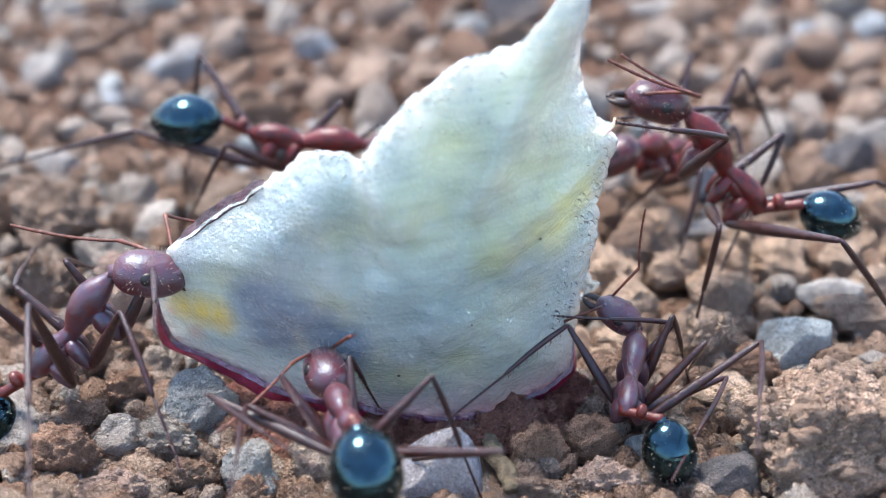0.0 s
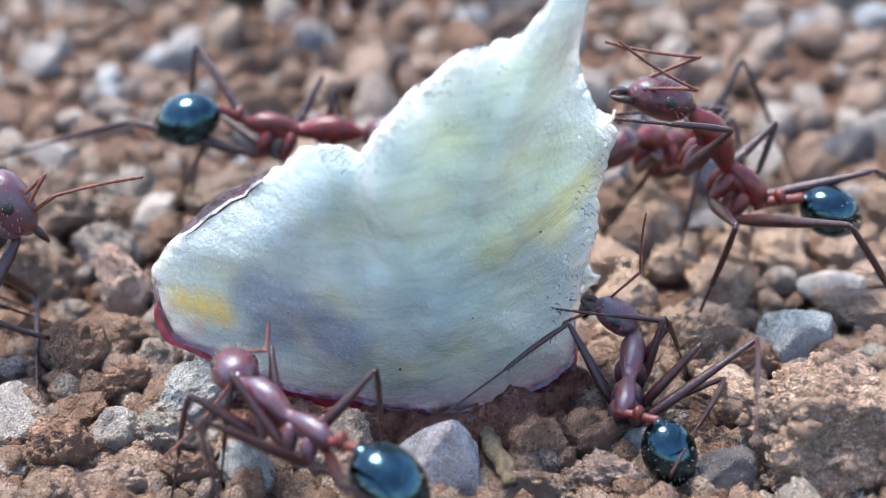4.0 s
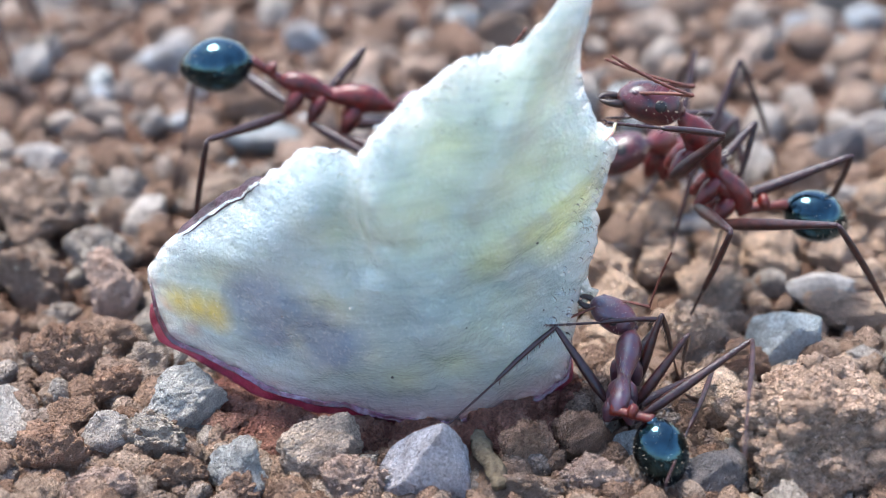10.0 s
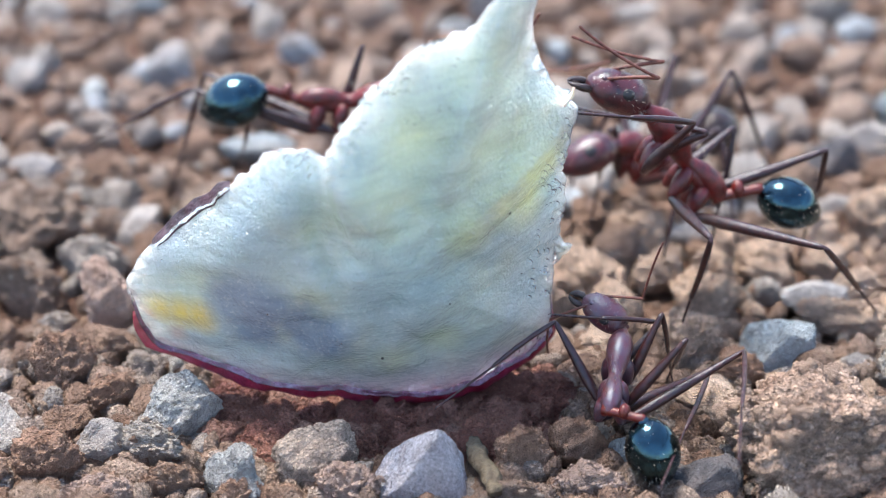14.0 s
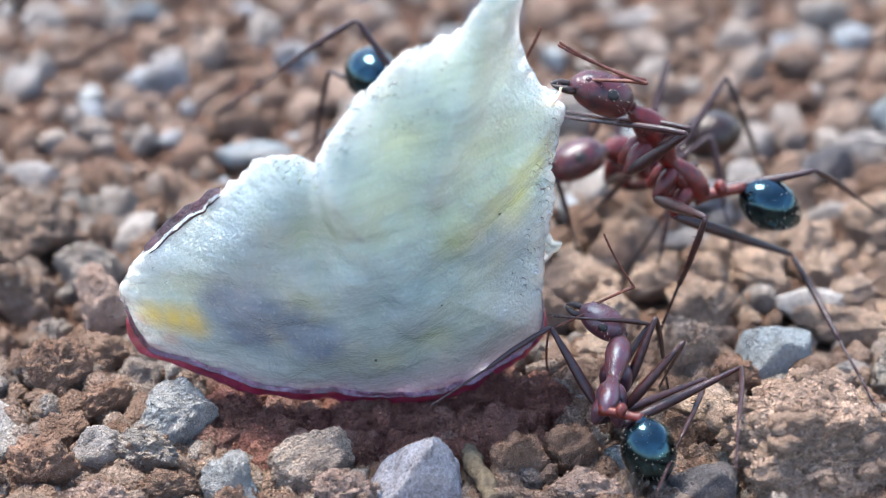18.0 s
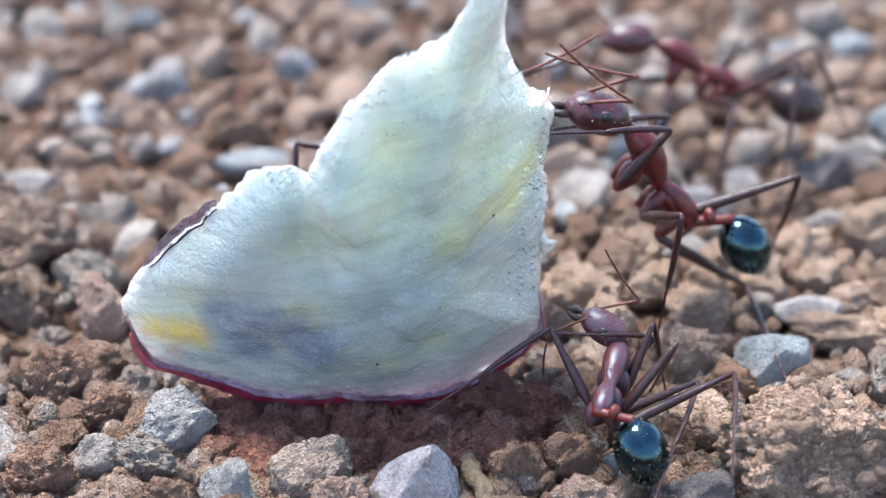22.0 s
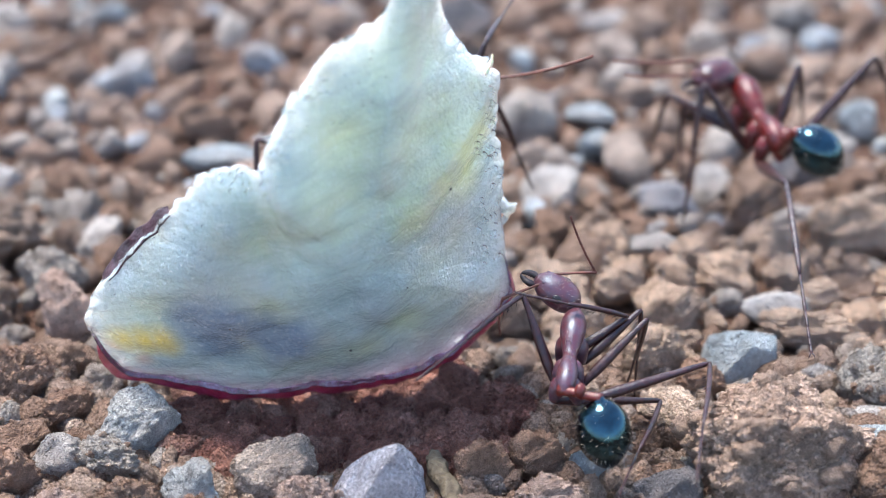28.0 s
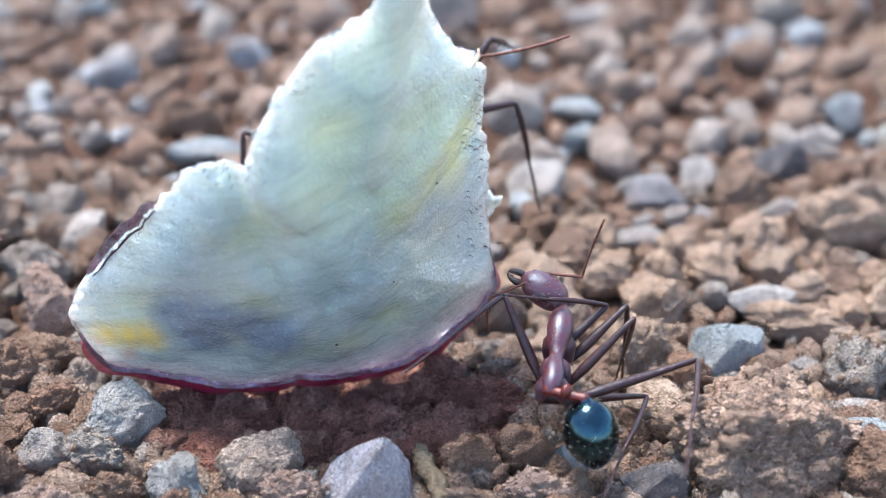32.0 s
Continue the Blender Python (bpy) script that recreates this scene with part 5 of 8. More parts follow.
    onion_at(28, -1.13, 1.43, 0.75, 11.0, -15.3, 12.6)
    onion_at(28.5, -1.14, 1.40, 0.76, 11.0, -15.4, 12.4)
    onion_at(29, -1.13, 1.48, 0.72, 10.9, -15.3, 12.6)
    onion_at(30, -1.13, 1.41, 0.77, 11.2, -15.3, 12.8)
    onion_at(31, -1.13, 1.49, 0.72, 11.4, -15.2, 13.2)
    onion_at(32, -1.12, 1.51, 0.66, 11.6, -15.1, 13.0)
    walk(onion, rows)
    gripper.at(0, (11.09, 6.5, 4.33), (8.35, 6.95, 7.53), (4.74, 6.42, 8.82), (15.19, 6.4, 3.21))
    gripper.step(0, "L1", (5.58, 3, 8.98), -0.20)
    gripper.step(0, "L2", (8.77, 4.44, 0.2), 1.12)
    gripper.step(0, "L3", (16.6, 3.67, -0.07), 0.86)
    gripper.step(0, "R1", (6.21, 7, 7.32), 0.73)
    gripper.step(0, "R2", (10.13, 7.16, 1.38), -0.46)
    gripper.step(0, "R3", (18.58, 11.19, 1.49), 0.33)
    gripper.at(1, (11.07, 6.5, 4.33), (8.36, 6.9, 7.56), (4.71, 6.37, 8.87), (15.11, 6.4, 3.2))
    gripper.step(1, "L1", (5.56, 3, 9), -0.20)
    gripper.step(1, "R1", (5.74, 3.8, 8.79), -0.20)
    gripper.at(2, (11.06, 6.5, 4.31), (8.42, 6.9, 7.59), (4.69, 6.36, 8.94), (15.06, 6.4, 3.18))
    gripper.step(2, "L1", (5.54, 3, 9.07), -0.20)
    gripper.step(2, "R1", (5.72, 3.8, 8.86), -0.20)
    gripper.at(3, (11.09, 6.5, 4.28), (8.46, 6.8, 7.59), (4.68, 6.26, 8.95), (15.04, 6.4, 3.14))
    gripper.step(3, "L1", (5.55, 3, 9.04), -0.20)
    gripper.step(3, "R1", (5.73, 3.8, 8.83), -0.20)
    gripper.at(3.5, (11.15, 6.5, 4.23), (8.44, 6.65, 7.49), (4.62, 6.11, 8.84), (15.08, 6.4, 3.08))
    gripper.step(3.5, "L1", (5.51, 3, 8.87), -0.20)
    gripper.step(3.5, "R1", (6.11, 7, 7.2), 0.86)
    gripper.at(5.5, (11.01, 6.5, 4.26), (8.41, 6.6, 7.6), (4.63, 6.08, 8.88), (14.82, 6.4, 3.11))
    gripper.step(5.5, "L1", (5.51, 3, 8.91), -0.20)
    gripper.step(5.5, "R1", (6.13, 7, 7.23), 0.73)
    gripper.at(6, (11, 6.5, 4.23), (8.4, 6.55, 7.59), (4.66, 6.03, 8.84), (14.81, 6.4, 3.08))
    gripper.step(6, "L1", (5.55, 3, 8.84), -0.20)
    gripper.step(6, "R1", (6.16, 7, 7.15), 0.73)
    gripper.at(6.5, (10.93, 6.5, 4.26), (8.36, 6.55, 7.63), (4.59, 6.03, 8.9), (14.81, 6.4, 3.1))
    gripper.step(6.5, "L1", (5.49, 3, 8.9), -0.20)
    gripper.step(6.5, "R1", (6.1, 7, 7.2), 0.73)
    gripper.step(6.5, "R3", (18.58, 11.19, 1.49), 0.33)
    gripper.at(7, (10.9, 6.5, 4.25), (8.32, 6.55, 7.6), (4.58, 6.03, 8.87), (14.79, 6.4, 3.11))
    gripper.step(7, "L1", (5.47, 3, 8.89), -0.20)
    gripper.step(7, "R1", (6.08, 7, 7.2), 0.73)
    gripper.step(7, "R3", (14.34, 10.4, 0.15), 0.16)
    gripper.at(7.5, (10.97, 6.5, 4.18), (8.4, 6.5, 7.57), (4.72, 5.99, 8.82), (14.88, 6.4, 3.04))
    gripper.step(7.5, "L1", (5.62, 3, 8.81), -0.20)
    gripper.step(7.5, "R1", (6.18, 6.6, 7.3), 0.73)
    gripper.at(8, (11.12, 6.5, 4.11), (8.56, 6.5, 7.51), (4.82, 5.98, 8.81), (15.09, 6.4, 2.99))
    gripper.step(8, "L1", (5.72, 3, 8.79), -0.20)
    gripper.step(8, "R1", (6.35, 7, 7.09), 0.73)
    gripper.at(8.5, (11.27, 6.5, 4.01), (8.75, 6.55, 7.41), (4.98, 6.03, 8.78), (15.28, 6.4, 2.9))
    gripper.step(8.5, "L1", (5.87, 3, 8.79), -0.20)
    gripper.step(8.5, "R1", (6.06, 3.8, 8.57), -0.20)
    gripper.at(9, (11.37, 6.5, 3.99), (8.86, 6.55, 7.4), (5.13, 6.03, 8.76), (15.43, 6.4, 2.89))
    gripper.step(9, "L1", (6.01, 3, 8.78), -0.20)
    gripper.step(9, "R1", (6.2, 3.8, 8.55), -0.20)
    gripper.at(9.5, (11.18, 6.5, 4.04), (8.64, 6.5, 7.43), (4.93, 5.98, 8.79), (15.25, 6.4, 2.96))
    gripper.step(9.5, "L1", (5.83, 3, 8.78), -0.20)
    gripper.step(9.5, "R1", (6.01, 3.8, 8.56), -0.20)
    gripper.at(10, (10.96, 6.5, 4.12), (8.41, 6.5, 7.51), (4.73, 5.98, 8.86), (15.05, 6.4, 3.05))
    gripper.step(10, "L1", (5.63, 3, 8.84), -0.20)
    gripper.step(10, "R1", (6.19, 6.6, 7.33), 0.73)
    gripper.at(11, (10.8, 6.5, 4.11), (8.25, 6.45, 7.49), (4.59, 5.93, 8.86), (14.97, 6.4, 3.05))
    gripper.step(11, "L1", (5.51, 3, 8.83), -0.20)
    gripper.step(11, "L3", (16.6, 3.67, -0.07), 0.86)
    gripper.step(11, "R1", (6.05, 6.6, 7.32), 0.73)
    gripper.at(12, (10.7, 6.5, 4.12), (8.18, 6.45, 7.54), (4.51, 5.93, 8.97), (14.94, 6.4, 3.08))
    gripper.step(12, "L1", (5.44, 3, 8.92), -0.20)
    gripper.step(12, "L3", (16.3, 5.96, 0.2), 0.99)
    gripper.step(12, "R1", (5.62, 3.8, 8.7), -0.20)
    gripper.at(13, (10.78, 6.5, 4.17), (8.17, 6.4, 7.52), (4.5, 5.88, 8.97), (14.93, 6.4, 3.04))
    gripper.step(13, "L1", (5.43, 3, 8.91), -0.20)
    gripper.step(13, "R1", (5.61, 3.8, 8.69), -0.20)
    gripper.at(13.5, (10.64, 6.5, 4.34), (7.97, 6.4, 7.65), (4.33, 5.88, 9.1), (14.72, 6.4, 3.18))
    gripper.step(13.5, "L1", (5.28, 3, 9.02), -0.20)
    gripper.step(13.5, "R1", (5.45, 3.8, 8.81), -0.20)
    gripper.at(14, (10.22, 6.5, 4.9), (7.44, 6.4, 8.09), (3.84, 5.88, 9.97), (14.19, 6.4, 3.72))
    gripper.step(14, "L1", (4.8, 3, 9.4), -0.20)
    gripper.step(14, "L2", (8.77, 4.44, 0.2), 1.12)
    gripper.step(14, "L3", (16.3, 5.96, 0.2), 0.99)
    gripper.step(14, "R1", (5.42, 7.8, 7.44), -0.46)
    gripper.step(14, "R2", (10.13, 7.16, 1.38), -0.46)
    gripper.step(14, "R3", (14.34, 10.4, 0.15), 0.16)
    gripper.at(14.5, (9.97, 6.5, 4.94), (7.28, 6.45, 8.23), (3.61, 5.92, 10.17), (13.92, 6.4, 3.72))
    gripper.step(14.5, "L1", (4.59, 3, 9.61), -0.20)
    gripper.step(14.5, "L2", (8.16, 3.9, 1.07), 0.99)
    gripper.step(14.5, "L3", (15.82, 4.31, 0.46), 0.86)
    gripper.step(14.5, "R1", (5.06, 6.6, 8.2), 0.73)
    gripper.step(14.5, "R2", (9.95, 5.9, 2.08), -0.46)
    gripper.step(14.5, "R3", (17.39, 10.47, 2.3), 0.46)
    gripper.at(16.5, (9.76, 6.5, 5.13), (6.98, 6.4, 8.34), (3.39, 5.88, 10.13), (13.46, 6.4, 3.75))
    gripper.step(16.5, "L1", (4.35, 2.6, 9.74), -0.20)
    gripper.step(16.5, "L3", (15.59, 4.89, 0.46), 1.12)
    gripper.step(16.5, "R1", (4.95, 7.8, 7.61), -0.46)
    gripper.step(16.5, "R2", (8.11, 10.24, 0.15), -0.23)
    gripper.step(16.5, "R3", (17.58, 10.41, 2.11), 0.46)
    gripper.at(17, (9.84, 6.5, 5.17), (7.03, 6.4, 8.35), (3.4, 5.88, 10.13), (13.51, 6.4, 3.75))
    gripper.step(17, "L1", (4.36, 2.6, 9.73), -0.20)
    gripper.step(17, "L3", (15.59, 4.89, 0.46), 1.12)
    gripper.step(17, "R1", (4.97, 7.8, 7.61), -0.46)
    gripper.step(17, "R3", (13.21, 10.4, 0.15), 0.23)
    gripper.at(18, (9.77, 6.5, 5.17), (7.04, 6.2, 8.4), (3.42, 5.68, 10.18), (13.62, 6.4, 3.8))
    gripper.step(18, "L1", (4.84, 7, 7.76), -0.59)
    gripper.step(18, "L3", (14.91, 0.74, 0.2), -1.12)
    gripper.step(18, "R1", (5.01, 7.8, 7.58), -0.46)
    gripper.step(18, "R3", (17.6, 10.56, 2.1), 0.46)
    gripper.at(19, (9.7, 6.5, 5.12), (7.1, 6.05, 8.45), (3.47, 5.53, 10.27), (13.71, 6.4, 3.79))
    gripper.step(19, "L1", (4.5, 3, 9.55), -0.20)
    gripper.step(19, "R1", (5.06, 7.8, 7.6), -0.46)
    gripper.step(19, "R3", (13.26, 10.4, 0.15), 0.23)
    gripper.at(20, (9.81, 6.5, 4.92), (7.21, 6.35, 8.28), (3.49, 5.79, 9.72), (12.42, 6.4, 2.8))
    gripper.step(20, "L1", (4.53, 3.4, 9.28), -0.07)
    gripper.step(20, "L3", (14.91, 0.74, 0.2), -1.12)
    gripper.step(20, "R1", (5.12, 8.2, 7.33), -0.46)
    gripper.step(20, "R2", (8.11, 10.24, 0.15), -0.23)
    gripper.step(20, "R3", (13.26, 10.4, 0.15), 0.23)
    gripper.at(20.5, (9.63, 6.5, 4.48), (7.15, 6.55, 7.93), (3.44, 5.98, 9.38), (12.51, 6.4, 2.48))
    gripper.step(20.5, "L1", (4.52, 3.8, 8.86), 0.07)
    gripper.step(20.5, "L3", (12.14, 0.97, 1.03), -1.39)
    gripper.step(20.5, "R1", (4.89, 6.6, 7.76), 0.59)
    gripper.step(20.5, "R2", (11.41, 9.6, 3.8), 0.33)
    gripper.step(20.5, "R3", (17.87, 11.52, 1.27), 0.33)
    gripper.at(21.5, (9.54, 6.5, 4.42), (7.13, 6.6, 7.91), (3.39, 6.03, 9.4), (12.19, 6.4, 2.42))
    gripper.step(21.5, "L1", (4.46, 3.8, 8.9), 0.07)
    gripper.step(21.5, "R1", (4.79, 6.2, 7.99), 0.46)
    gripper.step(21.5, "R2", (8.16, 10.25, 0.15), 0.16)
    gripper.step(21.5, "R3", (13.2, 10.4, 0.15), 0.16)
    gripper.at(22, (9.51, 6.5, 4.49), (7.05, 6.55, 7.94), (3.26, 5.98, 9.4), (12.05, 6.4, 2.48))
    gripper.step(22, "L1", (4.35, 3.8, 8.88), 0.07)
    gripper.step(22, "L2", (8.16, 3.9, 1.07), 0.99)
    gripper.step(22, "L3", (12.14, 0.97, 1.03), -1.39)
    gripper.step(22, "R1", (4.66, 6.2, 7.96), 0.46)
    gripper.at(22.5, (9.25, 6.5, 4.71), (6.77, 6.3, 8.15), (3.05, 5.73, 9.65), (11.72, 6.4, 2.72))
    gripper.step(22.5, "L1", (4.15, 3.8, 9.01), 0.07)
    gripper.step(22.5, "L2", (8.19, 5, 0.95), 1.25)
    gripper.step(22.5, "L3", (11.82, 0.6, 1.31), -1.39)
    gripper.step(22.5, "R1", (4.46, 6.2, 8.1), 0.46)
    gripper.at(23, (8.9, 6.5, 4.6), (6.53, 6.1, 8.1), (2.83, 5.53, 9.76), (11.33, 6.4, 2.61))
    gripper.step(23, "L1", (3.95, 3.8, 9.04), 0.07)
    gripper.step(23, "L2", (8.19, 5, 0.95), 1.25)
    gripper.step(23, "L3", (11.82, 0.6, 1.31), -1.39)
    gripper.step(23, "R1", (4.25, 6.2, 8.13), 0.46)
    gripper.step(23, "R2", (8.16, 10.25, 0.15), 0.16)
    gripper.step(23, "R3", (13.2, 10.4, 0.15), 0.16)
    gripper.at(23.5, (12.2, 6.3, 3.48), (9.18, 7.95, 6.08), (6.21, 7.36, 7.33), (13.52, 6, 0.98))
    gripper.step(23.5, "L1", (4.75, 5.7, 5.42), 0.33)
    gripper.step(23.5, "L2", (8.39, 3.06, -0.08), 0.73)
    gripper.step(23.5, "L3", (13.4, 2.64, 0.2), -1.25)
    gripper.step(23.5, "R1", (6.97, 4.6, 8.38), 0.73)
    gripper.step(23.5, "R2", (10.55, 9.91, 0.07), -0.46)
    gripper.step(23.5, "R3", (16.63, 6.36, 0.93), 0.33)
    gripper.at(24, (13.41, 6, 3), (10.22, 6.45, 5.75), (7.12, 5.74, 6.35), (15.48, 5.6, 0.64))
    gripper.step(24, "L1", (6.82, 3.8, 4.84), -0.33)
    gripper.step(24, "L2", (7.6, -0.94, 2.68), 1.12)
    gripper.step(24, "L3", (16.41, 4.71, -0.06), 0.73)
    gripper.step(24, "R1", (9.52, 4.4, 6.5), 0.59)
    gripper.step(24, "R2", (10.08, 7.27, 1.6), -1.78)
    gripper.step(24, "R3", (16.43, 8.53, 1.56), 0.07)
    gripper.at(24.5, (15.04, 5.8, 2.49), (11.63, 6.7, 4.85), (9.26, 6.22, 4.13), (17.03, 5.4, 0.19))
    gripper.step(24.5, "L1", (8.46, 6.9, 0.54), -0.07)
    gripper.step(24.5, "L2", (8.66, 1.65, 1.54), 1.78)
    gripper.step(24.5, "L3", (15.98, 1.97, 1.53), -0.59)
    gripper.step(24.5, "R1", (11.26, 4.86, 1.68), 0.73)
    gripper.step(24.5, "R2", (13.71, 9.65, 0.15), -0.89)
    gripper.step(24.5, "R3", (15.95, 9.35, 1.11), -0.33)
    gripper.at(25, (16.2, 5.2, 1.57), (13.18, 5.35, 4.53), (11.08, 5.22, 3.8), (18.12, 4.6, -0.04))
    gripper.step(25, "L1", (10.08, 2.85, 1.99), 1.65)
    gripper.step(25, "L2", (12.12, 3.31, -0.07), 2.44)
    gripper.step(25, "R1", (15.03, 8.82, 0.2), -0.59)
    gripper.step(25, "R2", (13.71, 9.65, 0.15), -0.89)
    gripper.step(25, "R3", (20.74, 8.18, 0.15), -0.16)
    gripper.at(25.5, (16.37, 4.9, 2.14), (14.27, 4.45, 5.81), (12.46, 4.09, 4.72), (17.59, 4.2, -0.17))
    gripper.step(25.5, "L1", (12.55, 7.22, 0.2), 1.25)
    gripper.step(25.5, "L2", (11.3, 0.23, 1.33), 1.39)
    gripper.step(25.5, "R1", (16.94, 8.01, 1.35), -0.07)
    gripper.step(25.5, "R2", (18.48, 8.66, 0.15), -0.45)
    gripper.at(26.5, (17.38, 8, 3.16), (15.02, 7.05, 6.23), (12.75, 7.12, 6.29), (18.93, 7.2, 1.56))
    gripper.step(26.5, "L1", (12.55, 7.22, 0.2), 1.25)
    gripper.step(26.5, "L2", (14.74, 5.16, 0.15), 0.69)
    gripper.step(26.5, "L3", (15.98, 1.97, 1.53), -0.59)
    gripper.step(26.5, "R1", (14.56, 12.77, 0.15), -0.03)
    gripper.step(26.5, "R2", (18.48, 8.66, 0.15), -0.45)
    gripper.step(26.5, "R3", (20.74, 8.18, 0.15), -0.16)
    gripper.at(27.5, (16.05, 11.3, 4.34), (15.24, 15.1, 5.24), (13.19, 14.4, 5.13), (17.95, 10.4, 2.77))
    gripper.step(27.5, "L1", (13.3, 12.24, 1.06), 1.52)
    gripper.step(27.5, "L2", (13.17, 8.67, 0.15), 0.35)
    gripper.step(27.5, "L3", (13.57, 1.04, 3.04), 0.59)
    gripper.step(27.5, "R1", (14.56, 12.77, 0.15), -0.03)
    gripper.step(27.5, "R2", (17.44, 15.43, 0.15), -0.22)
    gripper.step(27.5, "R3", (23.23, 20.3, 2.29), -0.07)
    gripper.at(28, (14.79, 11.6, 4.83), (13.8, 15.35, 5.78), (11.34, 13.88, 6.15), (17.26, 10.6, 3.75))
    gripper.step(28, "L1", (11.19, 17.89, 1.34), -0.46)
    gripper.step(28, "L2", (11.52, 11.73, 1.48), 0.59)
    gripper.step(28, "L3", (13.53, 0.97, 2.58), 0.07)
    gripper.step(28, "R1", (12.26, 16.68, 0.15), -0.02)
    gripper.step(28, "R2", (17.23, 16.99, 2.91), -0.07)
    gripper.step(28, "R3", (21.44, 16.98, 2.91), 0.07)
    gripper.at(29, (15.03, 11.8, 4.6), (14.44, 15.6, 5.71), (12.01, 13.74, 6.41), (17.22, 10.8, 3.47))
    gripper.step(29, "L1", (9.71, 13.69, 0.15), -0.23)
    gripper.step(29, "L2", (11.86, 12.21, 1.26), 0.59)
    gripper.step(29, "L3", (13.66, 1.17, 2.56), -0.07)
    gripper.step(29, "R1", (12.26, 16.68, 0.15), -0.02)
    gripper.step(29, "R2", (17.23, 16.99, 2.91), -0.07)
    gripper.step(29, "R3", (20.15, 11.61, 0.15), 0.03)
    gripper.at(29.5, (15.5, 12.2, 4.97), (15.67, 16.1, 5.9), (14.47, 15.24, 6.85), (16.83, 11.4, 3.83))
    gripper.step(29.5, "L1", (12.79, 17.38, 0.15), -0.12)
    gripper.step(29.5, "L2", (13.29, 19.64, 0.95), -0.07)
    gripper.step(29.5, "L3", (14.52, 10.36, 0.66), -2.97)
    gripper.step(29.5, "R1", (17.99, 17.42, 0.15), -0.01)
    gripper.step(29.5, "R2", (19.41, 13.62, 0.15), -0.03)
    gripper.step(29.5, "R3", (21.77, 18.77, 2.19), -0.07)
    gripper.at(30, (16.34, 15.5, 6.69), (17.42, 19.2, 6.75), (18.07, 21.42, 6.79), (16.47, 13.2, 4.6))
    gripper.step(30, "L1", (15.08, 21.09, 0.15), -0.06)
    gripper.step(30, "L2", (13.88, 18.87, 0.58), 0.20)
    gripper.step(30, "L3", (14.97, 13.93, 0.2), 0.07)
    gripper.step(30, "R1", (17.99, 17.42, 0.15), -0.01)
    gripper.step(30, "R2", (19.41, 13.62, 0.15), -0.03)
    gripper.step(30, "R3", (23.4, 24.53, 1.05), -0.73)
    gripper.at(30.5, (18.6, 20, 7.94), (19.46, 23.88, 8.37), (19.53, 25, 9.09), (18.78, 19, 6.47))
    gripper.step(30.5, "L1", (17.19, 25.64, 0.15), -0.03)
    gripper.step(30.5, "L2", (15, 22.23, 0.15), 0.10)
    gripper.step(30.5, "L3", (14.97, 13.93, 0.2), 0.07)
    gripper.step(30.5, "R1", (22.27, 24.51, 0.15), -0.00)
    gripper.step(30.5, "R2", (22.81, 20.5, 0.15), -0.02)
    gripper.step(30.5, "R3", (21.14, 15.75, 0.15), -0.36)
    gripper.at(31, (25.57, 40, 6.81), (26.63, 43.85, 7.03), (26.9, 45, 7.43), (25.39, 39, 6.16))
    gripper.step(31, "L1", (24.45, 45.7, 0.15), -0.01)
    gripper.step(31, "L2", (22.09, 42.42, 0.15), 0.05)
    gripper.step(31, "L3", (21.33, 37.44, 0.15), 0.03)
    gripper.step(31, "R1", (29.46, 44.32, 0.15), -0.00)
    gripper.step(31, "R2", (29.8, 40.28, 0.15), -0.01)
    gripper.step(31, "R3", (27.89, 35.62, 0.15), -0.18)
    gripper.at(32, (26.3, 38, 6.76), (27.43, 41.83, 6.93), (27.72, 43, 7.31), (26.1, 37, 6.13))
    gripper.step(32, "L1", (25.28, 43.72, 0.15), -0.01)
    gripper.step(32, "L2", (22.09, 42.42, 0.15), 0.05)
    gripper.step(32, "L3", (21.33, 37.44, 0.15), 0.03)
    gripper.step(32, "R1", (30.26, 42.25, 0.15), -0.00)
    gripper.step(32, "R2", (29.8, 40.28, 0.15), -0.01)
    gripper.step(32, "R3", (27.89, 35.62, 0.15), -0.18)
    gripper.feel(0, 0, (8.47, 4.6, 9.27), (5.11, 4.6, 10.07))
    gripper.feel(2, 0, (7.46, 4.6, 10.18), (4.61, 4.6, 10.41))
    gripper.feel(3.5, 0, (8.32, 4.6, 9.06), (5.54, 4.6, 10.54))
    gripper.feel(6, 0, (8.69, 4.6, 9.24), (5.73, 4.6, 8.96))
    gripper.feel(9, 0, (9.19, 4.6, 8.95), (6.25, 4.6, 9.74))
    gripper.feel(11, 0, (8.69, 4.6, 9.01), (5.67, 4.6, 10.02))
    gripper.feel(13, 0, (8.56, 4.6, 9.03), (5.59, 4.6, 10.4))
    gripper.feel(14.5, 0, (7.21, 4.6, 10.27), (4.29, 4.6, 11.59))
    gripper.feel(16.5, 0, (7.27, 4.6, 10.15), (4.11, 4.6, 11.34))
    gripper.feel(19, 0, (7.55, 4.6, 9.74), (4.11, 4.6, 10.69))
    gripper.feel(20.5, 0, (7.71, 4.6, 9.25), (3.53, 4.6, 10.96))
    gripper.feel(21.5, 0, (7.52, 4.6, 9.34), (4.08, 4.6, 10.86))
    gripper.feel(22.5, 0, (6.63, 4.6, 9.87), (3.98, 4.6, 11.88))
    gripper.feel(23.5, 0, (9.15, 4.6, 8.83), (7, 4.6, 10.47))
    gripper.feel(24, 0, (10.21, 4.6, 7.98), (7.36, 4.6, 8.12))
    gripper.feel(0, 1, (8.95, 6.4, 8.29), (6.05, 6.4, 9.4))
    gripper.feel(2, 1, (7.87, 6.4, 9.38), (4.96, 6.4, 9.92))
    gripper.feel(6, 1, (8.34, 6.4, 9.04), (5.18, 6.4, 9.23))
